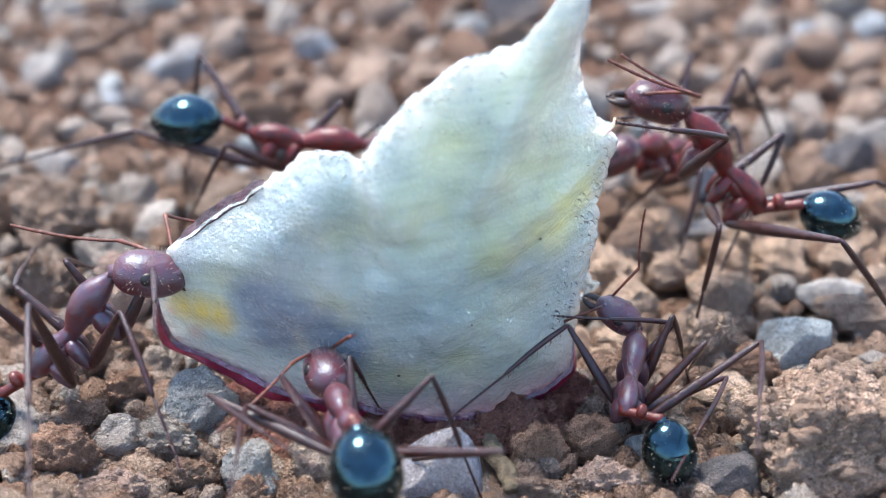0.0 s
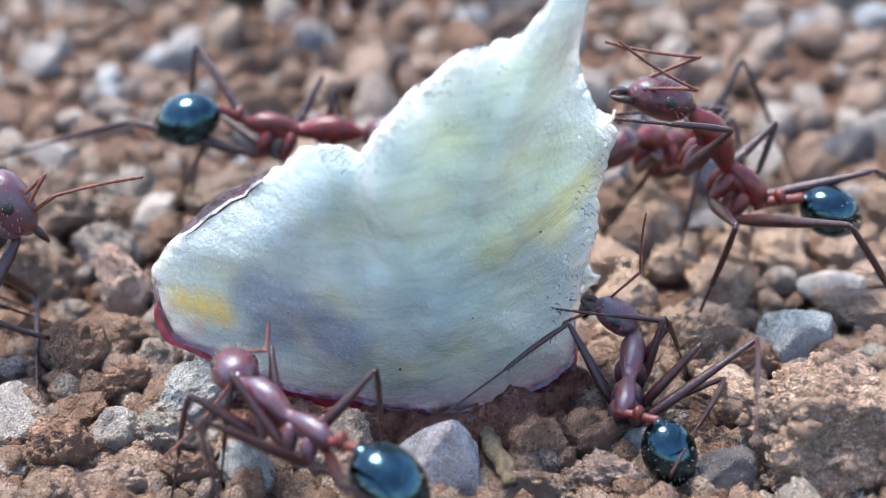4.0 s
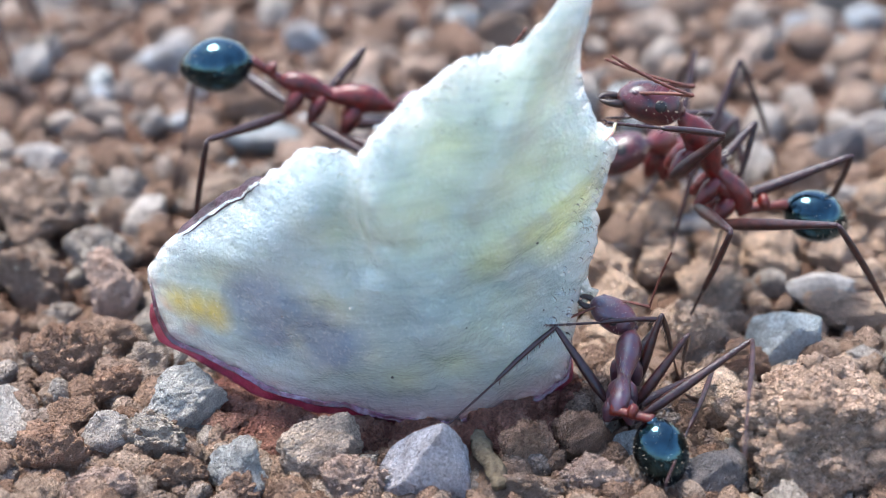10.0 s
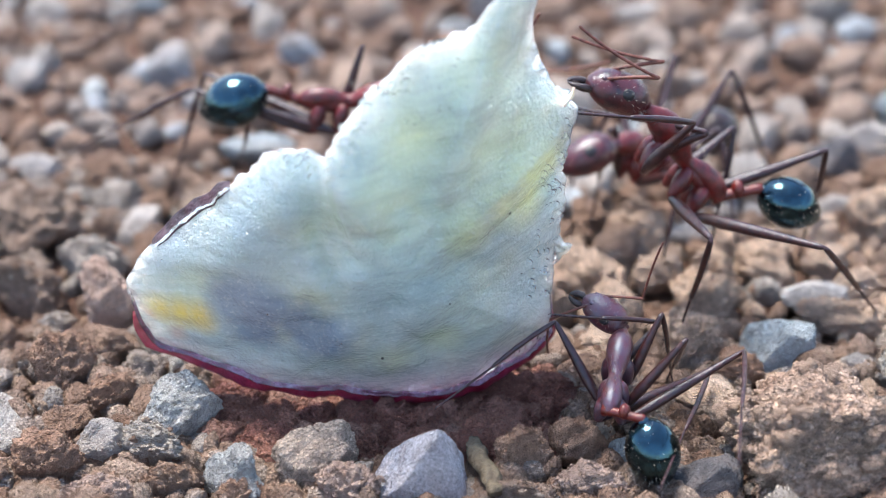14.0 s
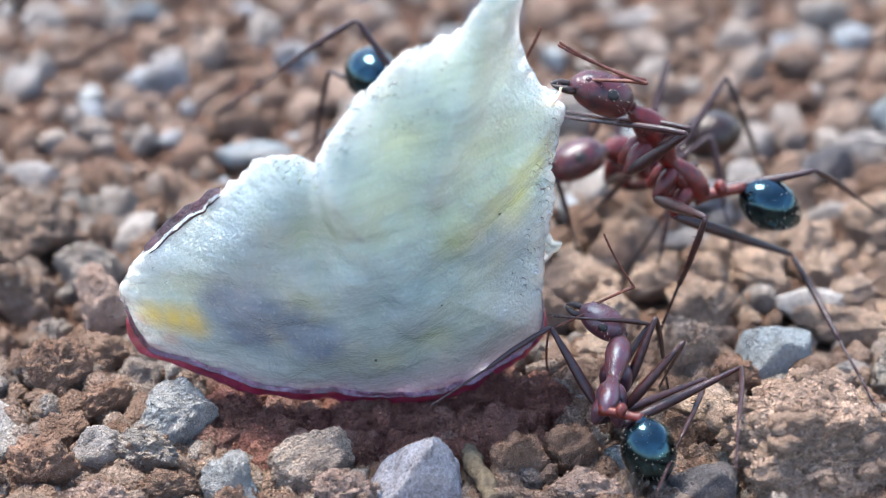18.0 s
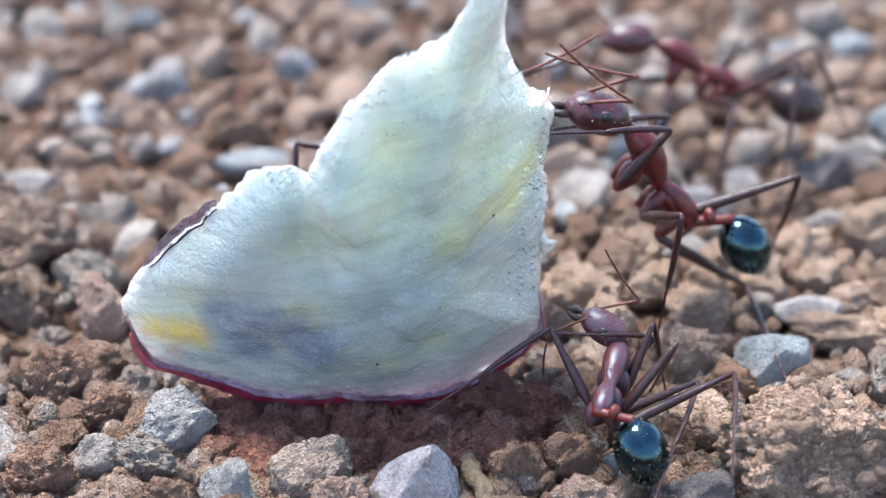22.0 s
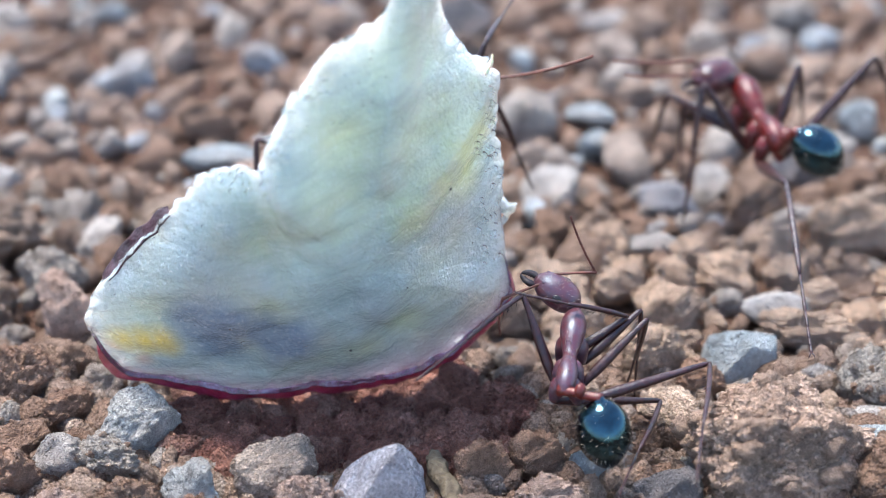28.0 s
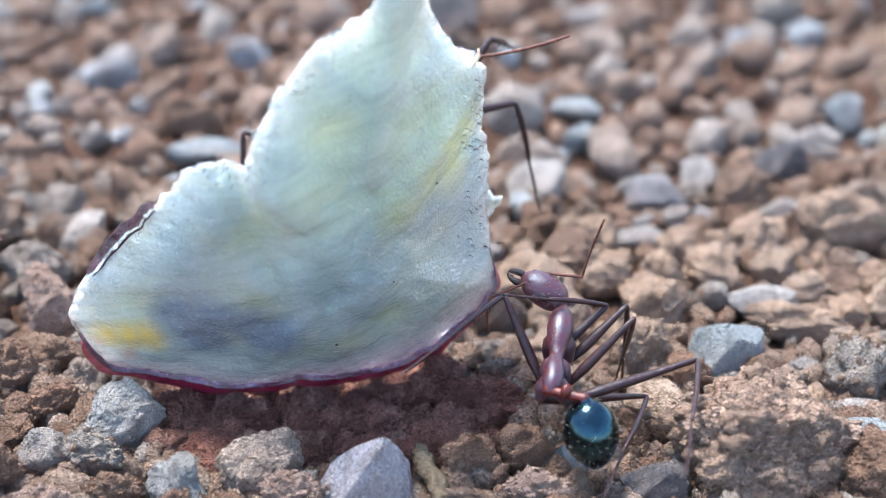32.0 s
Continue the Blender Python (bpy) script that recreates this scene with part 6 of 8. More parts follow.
    gripper.feel(9, 1, (9.48, 6.4, 8.25), (5.64, 6.4, 8.94))
    gripper.feel(14.5, 1, (7.31, 6.4, 9.73), (3.5, 6.4, 10.45))
    gripper.feel(19, 1, (7.67, 6.4, 9.14), (3.99, 6.4, 10.21))
    gripper.feel(20.5, 1, (7.74, 6.4, 8.67), (3.84, 6.4, 10.32))
    gripper.feel(22.5, 1, (6.09, 6.4, 9.67), (3.27, 6.4, 10.2))
    gripper.feel(23.5, 1, (7.83, 6.4, 8.57), (5.04, 6.4, 9.45))
    gripper.feel(24, 1, (10.54, 6.4, 7.21), (7.92, 6.4, 7.46))
    gripper.feel(24.5, 0, (9.49, 4.4, 6.36), (7.84, 4.4, 4.34))
    gripper.feel(24.5, 1, (10.08, 5.6, 6.27), (8.38, 5.6, 4.32))
    gripper.feel(25, 0, (10.55, 4.8, 5.16), (8.16, 4.8, 2.71))
    gripper.feel(25, 1, (11.16, 6, 5.05), (8.71, 6, 2.68))
    gripper.feel(25.5, 0, (10.42, 6, 5.33), (9.79, 6, 3.95))
    gripper.feel(25.5, 1, (11.02, 7.2, 5.26), (10.38, 7.2, 3.96))
    gripper.feel(27.5, 0, (11.84, 11.6, 6.96), (10.17, 11.6, 6.07))
    gripper.feel(27.5, 1, (12.48, 12.8, 7.02), (10.77, 12.8, 6.23))
    gripper.feel(28, 0, (10.65, 11.6, 7.61), (8.55, 11.6, 7.13))
    gripper.feel(28, 1, (11.27, 12.8, 7.68), (9.12, 12.8, 7.3))
    gripper.feel(29, 0, (11.26, 12, 7.54), (9.25, 12, 6.99))
    gripper.feel(29, 1, (11.89, 13.2, 7.62), (9.83, 13.2, 7.17))
    gripper.feel(30, 0, (17.06, 20, 8.49), (15.84, 20, 8.96))
    gripper.feel(30, 1, (17.8, 21.2, 8.7), (16.54, 21.2, 9.3))
    gripper.feel(32, 0, (26.9, 45, 8.09), (25.56, 45, 8.4))
    gripper.feel(32, 1, (27.82, 46.2, 8.62), (26.44, 46.2, 9.08))
    puller.at(0, (5.77, -1.9, 2.04), (6.4, 1.25, 2.66), (4.3, 2.2, 3.93), (7.28, -3, 0.17))
    puller.step(0, "L1", (3.77, 0.2, 3.9), 0.59)
    puller.step(0, "L2", (0.63, -1.8, 1.65), 0.86)
    puller.step(0, "L3", (6.78, -4.53, 1.5), -1.65)
    puller.step(0, "R1", (8.37, 2.18, 0.15), 0.00)
    puller.step(0, "R2", (8.38, 2.7, 0.12), 0.46)
    puller.step(0, "R3", (8.51, -6.39, 3.93), -1.25)
    puller.at(2, (5.77, -1.9, 1.83), (6.43, 1.25, 2.46), (4.32, 2.2, 3.7), (7.33, -3, 0.15))
    puller.at(3.5, (5.73, -1.9, 1.77), (6.41, 1.25, 2.39), (4.3, 2.21, 3.6), (7.33, -3, 0.12))
    puller.at(6, (5.7, -1.9, 1.7), (6.41, 1.25, 2.31), (4.29, 2.21, 3.48), (7.32, -3, 0.21))
    puller.at(7, (5.79, -1.9, 1.77), (6.51, 1.25, 2.41), (4.39, 2.21, 3.56), (7.32, -3, 0.16))
    puller.at(8, (5.82, -1.9, 1.7), (6.56, 1.25, 2.34), (4.42, 2.22, 3.48), (7.38, -3, 0.1))
    puller.step(8, "L1", (3.77, 0.2, 3.9), 0.59)
    puller.step(8, "L2", (0.63, -1.8, 1.65), 0.86)
    puller.step(8, "L3", (6.78, -4.53, 1.5), -1.65)
    puller.step(8, "R2", (8.38, 2.7, 0.12), 0.46)
    puller.step(8, "R3", (8.51, -6.39, 3.93), -1.25)
    puller.at(9, (5.83, -1.9, 1.84), (6.58, 1.2, 2.51), (4.44, 2.17, 3.63), (7.34, -3, 0.05))
    puller.step(9, "L1", (3.91, 0.2, 3.43), 0.73)
    puller.step(9, "L2", (0.78, -1.8, 1.12), 0.86)
    puller.step(9, "L3", (6.99, -4.39, 1.19), -1.65)
    puller.step(9, "R2", (8.56, 2.62, 0.12), 0.33)
    puller.step(9, "R3", (8.54, -6.33, 3.69), -1.25)
    puller.at(10, (5.86, -1.9, 1.92), (6.6, 1.25, 2.56), (4.42, 2.22, 3.76), (7.36, -3, 0.14))
    puller.at(11, (5.82, -1.9, 1.96), (6.56, 1.25, 2.6), (4.32, 2.23, 3.88), (7.36, -3, 0.13))
    puller.at(12, (5.81, -1.9, 2.03), (6.54, 1.2, 2.72), (4.25, 2.19, 4.08), (7.36, -3, 0.12))
    puller.at(13, (5.77, -1.9, 2.07), (6.5, 1.2, 2.76), (4.15, 2.19, 4.2), (7.34, -3, 0.05))
    puller.step(13, "L1", (3.91, 0.2, 3.43), 0.73)
    puller.step(13, "L2", (0.78, -1.8, 1.12), 0.86)
    puller.step(13, "L3", (6.99, -4.39, 1.19), -1.65)
    puller.step(13, "R2", (8.56, 2.62, 0.12), 0.33)
    puller.step(13, "R3", (8.54, -6.33, 3.69), -1.25)
    puller.at(14.5, (5.72, -1.9, 2.19), (6.43, 1.2, 2.9), (4.01, 2.21, 4.46), (7.4, -3, -0.01))
    puller.step(14.5, "L1", (4.23, -0.2, 4.51), 0.59)
    puller.step(14.5, "L2", (0.71, -1.8, 2.5), 0.99)
    puller.step(14.5, "L3", (6.93, -4.6, 1.49), -1.65)
    puller.step(14.5, "R2", (8.04, 2.32, 0.12), 0.46)
    puller.step(14.5, "R3", (8.77, -5.54, 3.02), -1.52)
    puller.at(16.5, (5.73, -1.9, 2.36), (6.49, 1.25, 2.88), (4.08, 2.24, 4.29), (7.37, -3, 0.13))
    puller.at(18, (5.76, -1.9, 2.41), (6.55, 1.25, 2.83), (4.15, 2.24, 4.12), (7.31, -3, 0.23))
    puller.step(18, "L1", (4.23, -0.2, 4.51), 0.59)
    puller.step(18, "L2", (0.71, -1.8, 2.5), 0.99)
    puller.step(18, "R2", (8.04, 2.32, 0.12), 0.46)
    puller.at(19, (5.75, -1.9, 2.49), (6.56, 1.25, 2.86), (4.16, 2.23, 4.08), (7.34, -3, 0.18))
    puller.step(19, "L1", (4.36, -0.2, 4.19), 0.46)
    puller.step(19, "L2", (0.6, -1.4, 2.26), 0.86)
    puller.step(19, "R2", (7.79, 2.41, 0.12), 0.46)
    puller.at(20, (5.7, -1.9, 2.58), (6.56, 1.25, 2.91), (4.17, 2.23, 4.21), (7.24, -3, 0.12))
    puller.at(21, (5.66, -1.9, 2.6), (6.57, 1.25, 2.88), (4.19, 2.23, 4.26), (7.23, -3, 0.09))
    puller.at(22, (5.62, -1.9, 2.64), (6.59, 1.2, 2.91), (4.22, 2.19, 4.37), (7.24, -3, 0.18))
    puller.step(22, "L1", (4.36, -0.2, 4.19), 0.46)
    puller.step(22, "L2", (0.6, -1.4, 2.26), 0.86)
    puller.step(22, "L3", (6.93, -4.6, 1.49), -1.65)
    puller.step(22, "R3", (8.77, -5.54, 3.02), -1.52)
    puller.at(22.5, (5.6, -1.9, 2.67), (6.6, 1.2, 2.94), (4.24, 2.19, 4.44), (7.16, -3, 0.13))
    puller.step(22.5, "L1", (4.42, -0.2, 4.33), 0.33)
    puller.step(22.5, "L2", (1.12, -2.2, 3.49), 0.86)
    puller.step(22.5, "L3", (7.05, -4.73, 1.8), -1.78)
    puller.step(22.5, "R3", (8.7, -5.67, 3.02), -1.52)
    puller.at(23, (5.66, -1.9, 2.94), (6.64, 1.2, 3.15), (4.17, 2.19, 4.62), (7.12, -3, 0.33))
    puller.step(23, "L1", (4.42, -0.2, 4.33), 0.33)
    puller.step(23, "L2", (1.12, -2.2, 3.49), 0.86)
    puller.step(23, "R2", (7.79, 2.41, 0.12), 0.46)
    puller.at(23.5, (5.67, -1.9, 3.17), (6.65, 1.2, 3.34), (4.06, 2.18, 4.77), (7.1, -3, 0.7))
    puller.step(23.5, "L1", (4.36, -0.7, 5.78), 0.46)
    puller.step(23.5, "L2", (1.47, -2.6, 4.51), 0.99)
    puller.step(23.5, "R2", (8.24, 2.19, 0.3), 0.46)
    puller.at(24, (5.64, -1.9, 3.03), (6.56, 1.25, 3.25), (4.08, 2.23, 4.61), (7.12, -3, 0.6))
    puller.step(24, "L1", (4.36, -0.7, 5.78), 0.46)
    puller.step(24, "L2", (1.47, -2.6, 4.51), 0.99)
    puller.at(24.5, (5.65, -1.9, 2.91), (6.49, 1.25, 3.24), (4.12, 2.23, 4.53), (7.07, -3, 0.55))
    puller.step(24.5, "L1", (4.44, -0.7, 5.3), 0.20)
    puller.step(24.5, "L2", (1.23, -2.2, 3.66), 0.86)
    puller.at(25, (5.56, -1.9, 3.11), (6.34, 1.25, 3.48), (4.01, 2.22, 4.87), (7.01, -3, 0.64))
    puller.step(25, "L1", (4.44, -0.7, 5.3), 0.20)
    puller.step(25, "L2", (1.23, -2.2, 3.66), 0.86)
    puller.step(25, "L3", (7.05, -4.73, 1.8), -1.78)
    puller.step(25, "R2", (8.24, 2.19, 0.3), 0.46)
    puller.step(25, "R3", (8.7, -5.67, 3.02), -1.52)
    puller.at(25.5, (5.58, -1.9, 3.09), (6.3, 1.3, 3.45), (4.01, 2.26, 4.93), (6.99, -3, 0.58))
    puller.step(25.5, "L1", (4.39, -0.7, 5.28), 0.20)
    puller.step(25.5, "L2", (1.2, -2.6, 3.95), 0.86)
    puller.step(25.5, "L3", (7, -4.86, 1.81), -1.91)
    puller.step(25.5, "R2", (8.19, 2.19, 0.3), 0.46)
    puller.step(25.5, "R3", (8.75, -5.68, 3.03), -1.65)
    puller.at(27.5, (5.59, -1.9, 3.6), (6.36, 1.2, 4.4), (3.82, 2.2, 6.15), (6.87, -3, 1.16))
    puller.step(27.5, "L1", (4.2, 0.3, 5.98), 0.86)
    puller.step(27.5, "L2", (2.34, -3, 5.71), 0.99)
    puller.step(27.5, "L3", (6.89, -4.75, 1.82), -2.04)
    puller.step(27.5, "R2", (8.08, 2.33, 0.3), 0.33)
    puller.step(27.5, "R3", (8.74, -5.58, 3.04), -1.78)
    puller.at(28, (5.53, -1.9, 3.32), (6.15, 1.25, 4.06), (3.58, 2.21, 5.66), (6.84, -3, 1.06))
    puller.step(28, "L1", (4.22, -0.1, 5.41), 0.46)
    puller.step(28, "L2", (1.31, -2.6, 4.15), 0.86)
    puller.step(28, "L3", (6.81, -4.87, 1.83), -2.04)
    puller.step(28, "R2", (8.07, 2.25, 0.3), 0.33)
    puller.step(28, "R3", (8.65, -5.84, 3.07), -1.65)
    puller.at(29, (5.6, -1.9, 3.24), (6.22, 1.2, 4.04), (3.64, 2.17, 5.62), (6.84, -3, 1.03))
    puller.at(30, (5.55, -1.9, 3.23), (6.17, 1.2, 4.06), (3.57, 2.18, 5.62), (6.88, -3, 1.02))
    puller.at(31, (5.61, -1.9, 3.19), (6.23, 1.2, 4.01), (3.63, 2.18, 5.57), (6.86, -3, 1.01))
    puller.step(31, "L1", (4.22, -0.1, 5.41), 0.46)
    puller.step(31, "L2", (1.31, -2.6, 4.15), 0.86)
    puller.step(31, "L3", (6.81, -4.87, 1.83), -2.04)
    puller.step(31, "R2", (8.07, 2.25, 0.3), 0.33)
    puller.step(31, "R3", (8.65, -5.84, 3.07), -1.65)
    puller.at(32, (5.53, -1.9, 3.08), (6.17, 1.2, 3.9), (3.57, 2.18, 5.46), (6.87, -3, 0.95))
    puller.step(32, "L1", (4.02, -0.1, 5.15), 0.59)
    puller.step(32, "L2", (1.28, -2.6, 4.1), 0.99)
    puller.step(32, "L3", (6.79, -4.8, 1.51), -2.04)
    puller.step(32, "R1", (8.37, 2.18, 0.15), 0.00)
    puller.step(32, "R2", (8.08, 2.07, 0.3), 0.33)
    puller.step(32, "R3", (8.7, -5.92, 3.07), -1.65)
    puller.feel(0, 1, (6.65, 1.6, 5.16), (6.13, 1.6, 7.76))
    puller.feel(2, 1, (6.93, 1.6, 4.24), (6.91, 1.6, 7.74))
    puller.feel(5.5, 1, (6.46, 1.6, 4.83), (5.67, 1.6, 7.72))
    puller.feel(6, 1, (6.45, 1.6, 4.78), (6.88, 1.6, 7.39))
    puller.feel(9, 1, (7.44, 1.6, 3.09), (7.82, 1.6, 5.13))
    puller.feel(11, 1, (7.18, 1.6, 3.21), (7.33, 1.6, 5.74))
    puller.feel(13, 1, (7.24, 1.6, 3.34), (7.21, 1.6, 6.35))
    puller.feel(14.5, 1, (7.25, 1.6, 3.91), (7.48, 1.6, 6.2))
    puller.feel(16.5, 1, (6.95, 1.6, 4.45), (4.81, 1.6, 7.39))
    puller.feel(19, 1, (7.01, 1.6, 4.52), (4.88, 1.6, 7.14))
    puller.feel(20.5, 1, (6.97, 1.6, 4.3), (5.24, 1.6, 7.34))
    puller.feel(21.5, 1, (7.17, 1.6, 3.8), (5.04, 1.6, 6.78))
    puller.feel(22.5, 1, (6.99, 1.6, 4.63), (4.97, 1.6, 6.79))
    puller.feel(23.5, 1, (5.91, 1.6, 7.25), (4.27, 1.6, 6.06))
    puller.feel(24, 1, (7.27, 1.6, 4.5), (5.16, 1.6, 5.6))
    puller.feel(24.5, 1, (6.9, 1.6, 5.5), (5.11, 1.6, 7.59))
    puller.feel(25, 1, (6.69, 1.6, 6.09), (5.95, 1.6, 8.64))
    puller.feel(25.5, 1, (7.01, 1.6, 4.52), (5.34, 1.6, 7.67))
    puller.feel(27.5, 1, (7.14, 1.6, 5.53), (5.33, 1.6, 8.08))
    puller.feel(28, 1, (6.98, 1.6, 5.14), (5.08, 1.6, 7.96))
    puller.feel(29, 1, (7.04, 1.6, 4.99), (5.01, 1.6, 8.07))
    puller.feel(30, 1, (6.84, 1.6, 5.01), (4.57, 1.6, 8.14))
    puller.feel(31, 1, (6.9, 1.6, 4.92), (5.38, 1.6, 7.82))
    puller.feel(32, 1, (7, 1.6, 4.67), (7.28, 1.6, 7.42))
    climber.at(0, (-2.08, -5.2, 3.89), (-2.88, -1.9, 2.69), (-3.18, -0.90, 2.79), (-1.63, -6.6, 3.38))
    climber.step(0, "L1", (-2.91, -6.3, 4.39), 0.59)
    climber.step(0, "L2", (-4.88, -8.6, 4.15), 0.99)
    climber.step(0, "L3", (-2.76, -8, 4.64), 1.12)
    climber.step(0, "R1", (-1.63, 0, 0.66), -0.07)
    climber.step(0, "R2", (1.52, -4, 0.23), 0.20)
    climber.step(0, "R3", (-0.52, -2.9, 0.89), 1.52)
    climber.at(1.5, (-2.17, -5.2, 3.75), (-3.02, -1.9, 2.6), (-3.32, -0.90, 2.70), (-1.72, -6.6, 3.23))
    climber.step(1.5, "L1", (-5.6, -1.25, 0.15), 0.30)
    climber.step(1.5, "L2", (-5.97, -4.88, 0.15), 0.49)
    climber.step(1.5, "L3", (-4.32, -9.1, 0.15), 0.56)
    climber.step(1.5, "R3", (1.6, -7.57, 0.15), 0.76)
    climber.at(3, (-2.18, -5.2, 3.79), (-3.12, -1.88, 2.75), (-3.42, -0.88, 2.85), (-1.7, -6.6, 3.22))
    climber.at(3.5, (-2.2, -5.2, 3.81), (-3.13, -1.88, 2.76), (-3.43, -0.88, 2.86), (-1.75, -6.6, 3.24))
    climber.step(3.5, "L1", (-5.6, -1.25, 0.15), 0.30)
    climber.step(3.5, "R1", (-1.63, 0, 0.66), -0.07)
    climber.step(3.5, "R2", (1.52, -4, 0.23), 0.20)
    climber.at(4.3, (-2.94, -5.6, 3.23), (-6.12, -4.33, 4.34), (-6.16, -4.6, 4.16), (-0.97, -6.4, 2.74))
    climber.step(4.3, "L1", (-8.15, -6.04, 0.15), 0.15)
    climber.step(4.3, "R1", (-6.42, -1.69, 0.15), -0.03)
    climber.step(4.3, "R2", (-2.77, -1.79, 0.15), 0.10)
    climber.at(5, (-5.03, -6, 2.6), (-8.22, -4.74, 3.69), (-8.33, -5, 3.7), (-3.2, -6.6, 2.14))
    climber.step(5, "L1", (-10.09, -1, 3.36), -1.25)
    climber.step(5, "L2", (-5.97, -4.88, 0.15), 0.49)
    climber.step(5, "R1", (-6.42, -1.69, 0.15), -0.03)
    climber.step(5, "R2", (-2.77, -1.79, 0.15), 0.10)
    climber.step(5, "R3", (1.6, -7.57, 0.15), 0.76)
    climber.at(5.5, (-7.35, -6.2, 2.22), (-10.54, -5.05, 3.44), (-11.21, -5, 3.61), (-5.27, -6.8, 1.93))
    climber.step(5.5, "L1", (-12.55, -6.81, 0.15), -0.63)
    climber.step(5.5, "L2", (-9.76, -9.16, 0.15), 0.25)
    climber.step(5.5, "R1", (-10.96, -2.41, 0.15), -0.02)
    climber.step(5.5, "R2", (-3.75, -7.8, 3.35), -1.25)
    climber.step(5.5, "R3", (-3.26, -4.42, 0.15), 0.38)
    climber.at(6, (-8.48, -6.2, 2.22), (-11.83, -5.14, 3), (-12.6, -5, 3.07), (-6.37, -6.8, 2.06))
    climber.step(6, "L2", (-7.1, -10.4, 5.33), -0.07)
    climber.step(6, "L3", (-4.32, -9.1, 0.15), 0.56)
    climber.step(6, "R2", (-5.1, -7.8, 3.29), -1.25)
    climber.at(6.5, (-11.49, -6.2, 3.65), (-14.8, -5.02, 4.4), (-15.18, -5, 4.42), (-9.72, -6.8, 3.01))
    climber.step(6.5, "L1", (-12.55, -6.81, 0.15), -0.63)
    climber.step(6.5, "L2", (-13.88, -9.17, 0.15), -0.03)
    climber.step(6.5, "L3", (-9.46, -10.17, 0.15), 0.28)
    climber.step(6.5, "R1", (-10.96, -2.41, 0.15), -0.02)
    climber.step(6.5, "R2", (-11.47, -2.39, 0.15), -0.63)
    climber.step(6.5, "R3", (-3.26, -4.42, 0.15), 0.38)
    climber.at(7, (-13.84, -6.2, 4.28), (-17.21, -5.02, 4.74), (-17.61, -5, 4.67), (-11.67, -6.8, 4.02))
    climber.step(7, "L1", (-19.03, -6.86, 0.15), -0.31)
    climber.step(7, "L2", (-13.88, -9.17, 0.15), -0.03)
    climber.step(7, "L3", (-9.46, -10.17, 0.15), 0.28)
    climber.step(7, "R1", (-17.49, -2.44, 0.15), -0.01)
    climber.step(7, "R2", (-11.47, -2.39, 0.15), -0.63)
    climber.step(7, "R3", (-9.77, -4.38, 0.15), 0.19)
    climber.at(9, (-24.12, -6.2, 4.32), (-27.51, -5.09, 4.76), (-28.14, -5, 4.71), (-21.83, -6.8, 4.06))
    climber.step(9, "L1", (-29.29, -6.97, 0.15), -0.16)
    climber.step(9, "L2", (-26.44, -9.23, 0.15), -0.02)
    climber.step(9, "L3", (-21.99, -10.12, 0.15), 0.14)
    climber.step(9, "R1", (-27.84, -2.52, 0.15), -0.00)
    climber.step(9, "R2", (-24.19, -2.39, 0.15), -0.31)
    climber.step(9, "R3", (-20.09, -4.3, 0.15), 0.09)
    climber.at(32, (-21.33, -6.2, 5.07), (-24.7, -5.02, 5.52), (-25.07, -5, 5.45), (-19.19, -6.8, 4.81))
    climber.step(32, "L1", (-26.52, -6.86, 0.15), -0.08)
    climber.step(32, "L2", (-26.44, -9.23, 0.15), -0.02)
    climber.step(32, "L3", (-21.99, -10.12, 0.15), 0.14)
    climber.step(32, "R1", (-24.97, -2.44, 0.15), -0.00)
    climber.step(32, "R2", (-24.19, -2.39, 0.15), -0.31)
    climber.step(32, "R3", (-20.09, -4.3, 0.15), 0.09)
    climber.feel(0, 1, (-2.16, -1.8, 4.55), (-2.17, 1.2, 2.46))
    climber.feel(0, 0, (-4.2, -3, 4.14), (-4.91, -3, 2.98))
    climber.feel(3.5, 1, (-2.11, -1.8, 4.27), (-2.13, 1.2, 2.16))
    climber.feel(3.5, 0, (-4.15, -3, 3.87), (-4.86, -3, 2.7))
    climber.feel(5.5, 1, (-11.49, -4.5, 4.08), (-10.42, -4.5, 5.19))
    climber.feel(5.5, 0, (-12.2, -6, 4.45), (-13.28, -6, 3.35))
    climber.feel(9, 1, (-20.58, -4.5, 4.17), (-19.36, -4.5, 5.28))
    climber.feel(9, 0, (-20.93, -6, 4.54), (-22.15, -6, 3.42))
    gnawer.at(0, (-12.17, 0.2, 1.92), (-9.97, 0.78, 4.45), (-7.78, 1.2, 4.63), (-13.62, -0.2, 0.5))
    gnawer.step(0, "L1", (-11.27, 4.8, 2.84), 0.33)
    gnawer.step(0, "L2", (-13.79, 6.75, 2.48), 0.07)
    gnawer.step(0, "L3", (-15.87, 2.22, 0.15), 0.00)
    gnawer.step(0, "R1", (-7.41, -3.6, 5.75), -1.39)
    gnawer.step(0, "R2", (-7.04, -4.05, 1.48), -0.99)
    gnawer.step(0, "R3", (-9.92, -8.15, 3.86), -0.73)
    gnawer.at(1, (-11.77, 0.2, 2.68), (-10.1, 0.83, 5.57), (-7.98, 1.2, 6.16), (-13.33, -0.2, 0.81))
    gnawer.step(1, "L2", (-11.86, 3.8, 0.15), 0.03)
    gnawer.step(1, "R1", (-6.85, -0.3, 0.15), -0.69)
    gnawer.step(1, "R2", (-7.04, -4.05, 1.48), -0.99)
    gnawer.step(1, "R3", (-13.61, -3.59, 0.15), -0.36)
    gnawer.at(1.5, (-11.81, 0.2, 3.03), (-11.21, 2.91, 5), (-9.34, 2.6, 5.42), (-13.25, -0.2, 1.22))
    gnawer.step(1.5, "L1", (-11.27, 4.8, 2.84), 0.33)
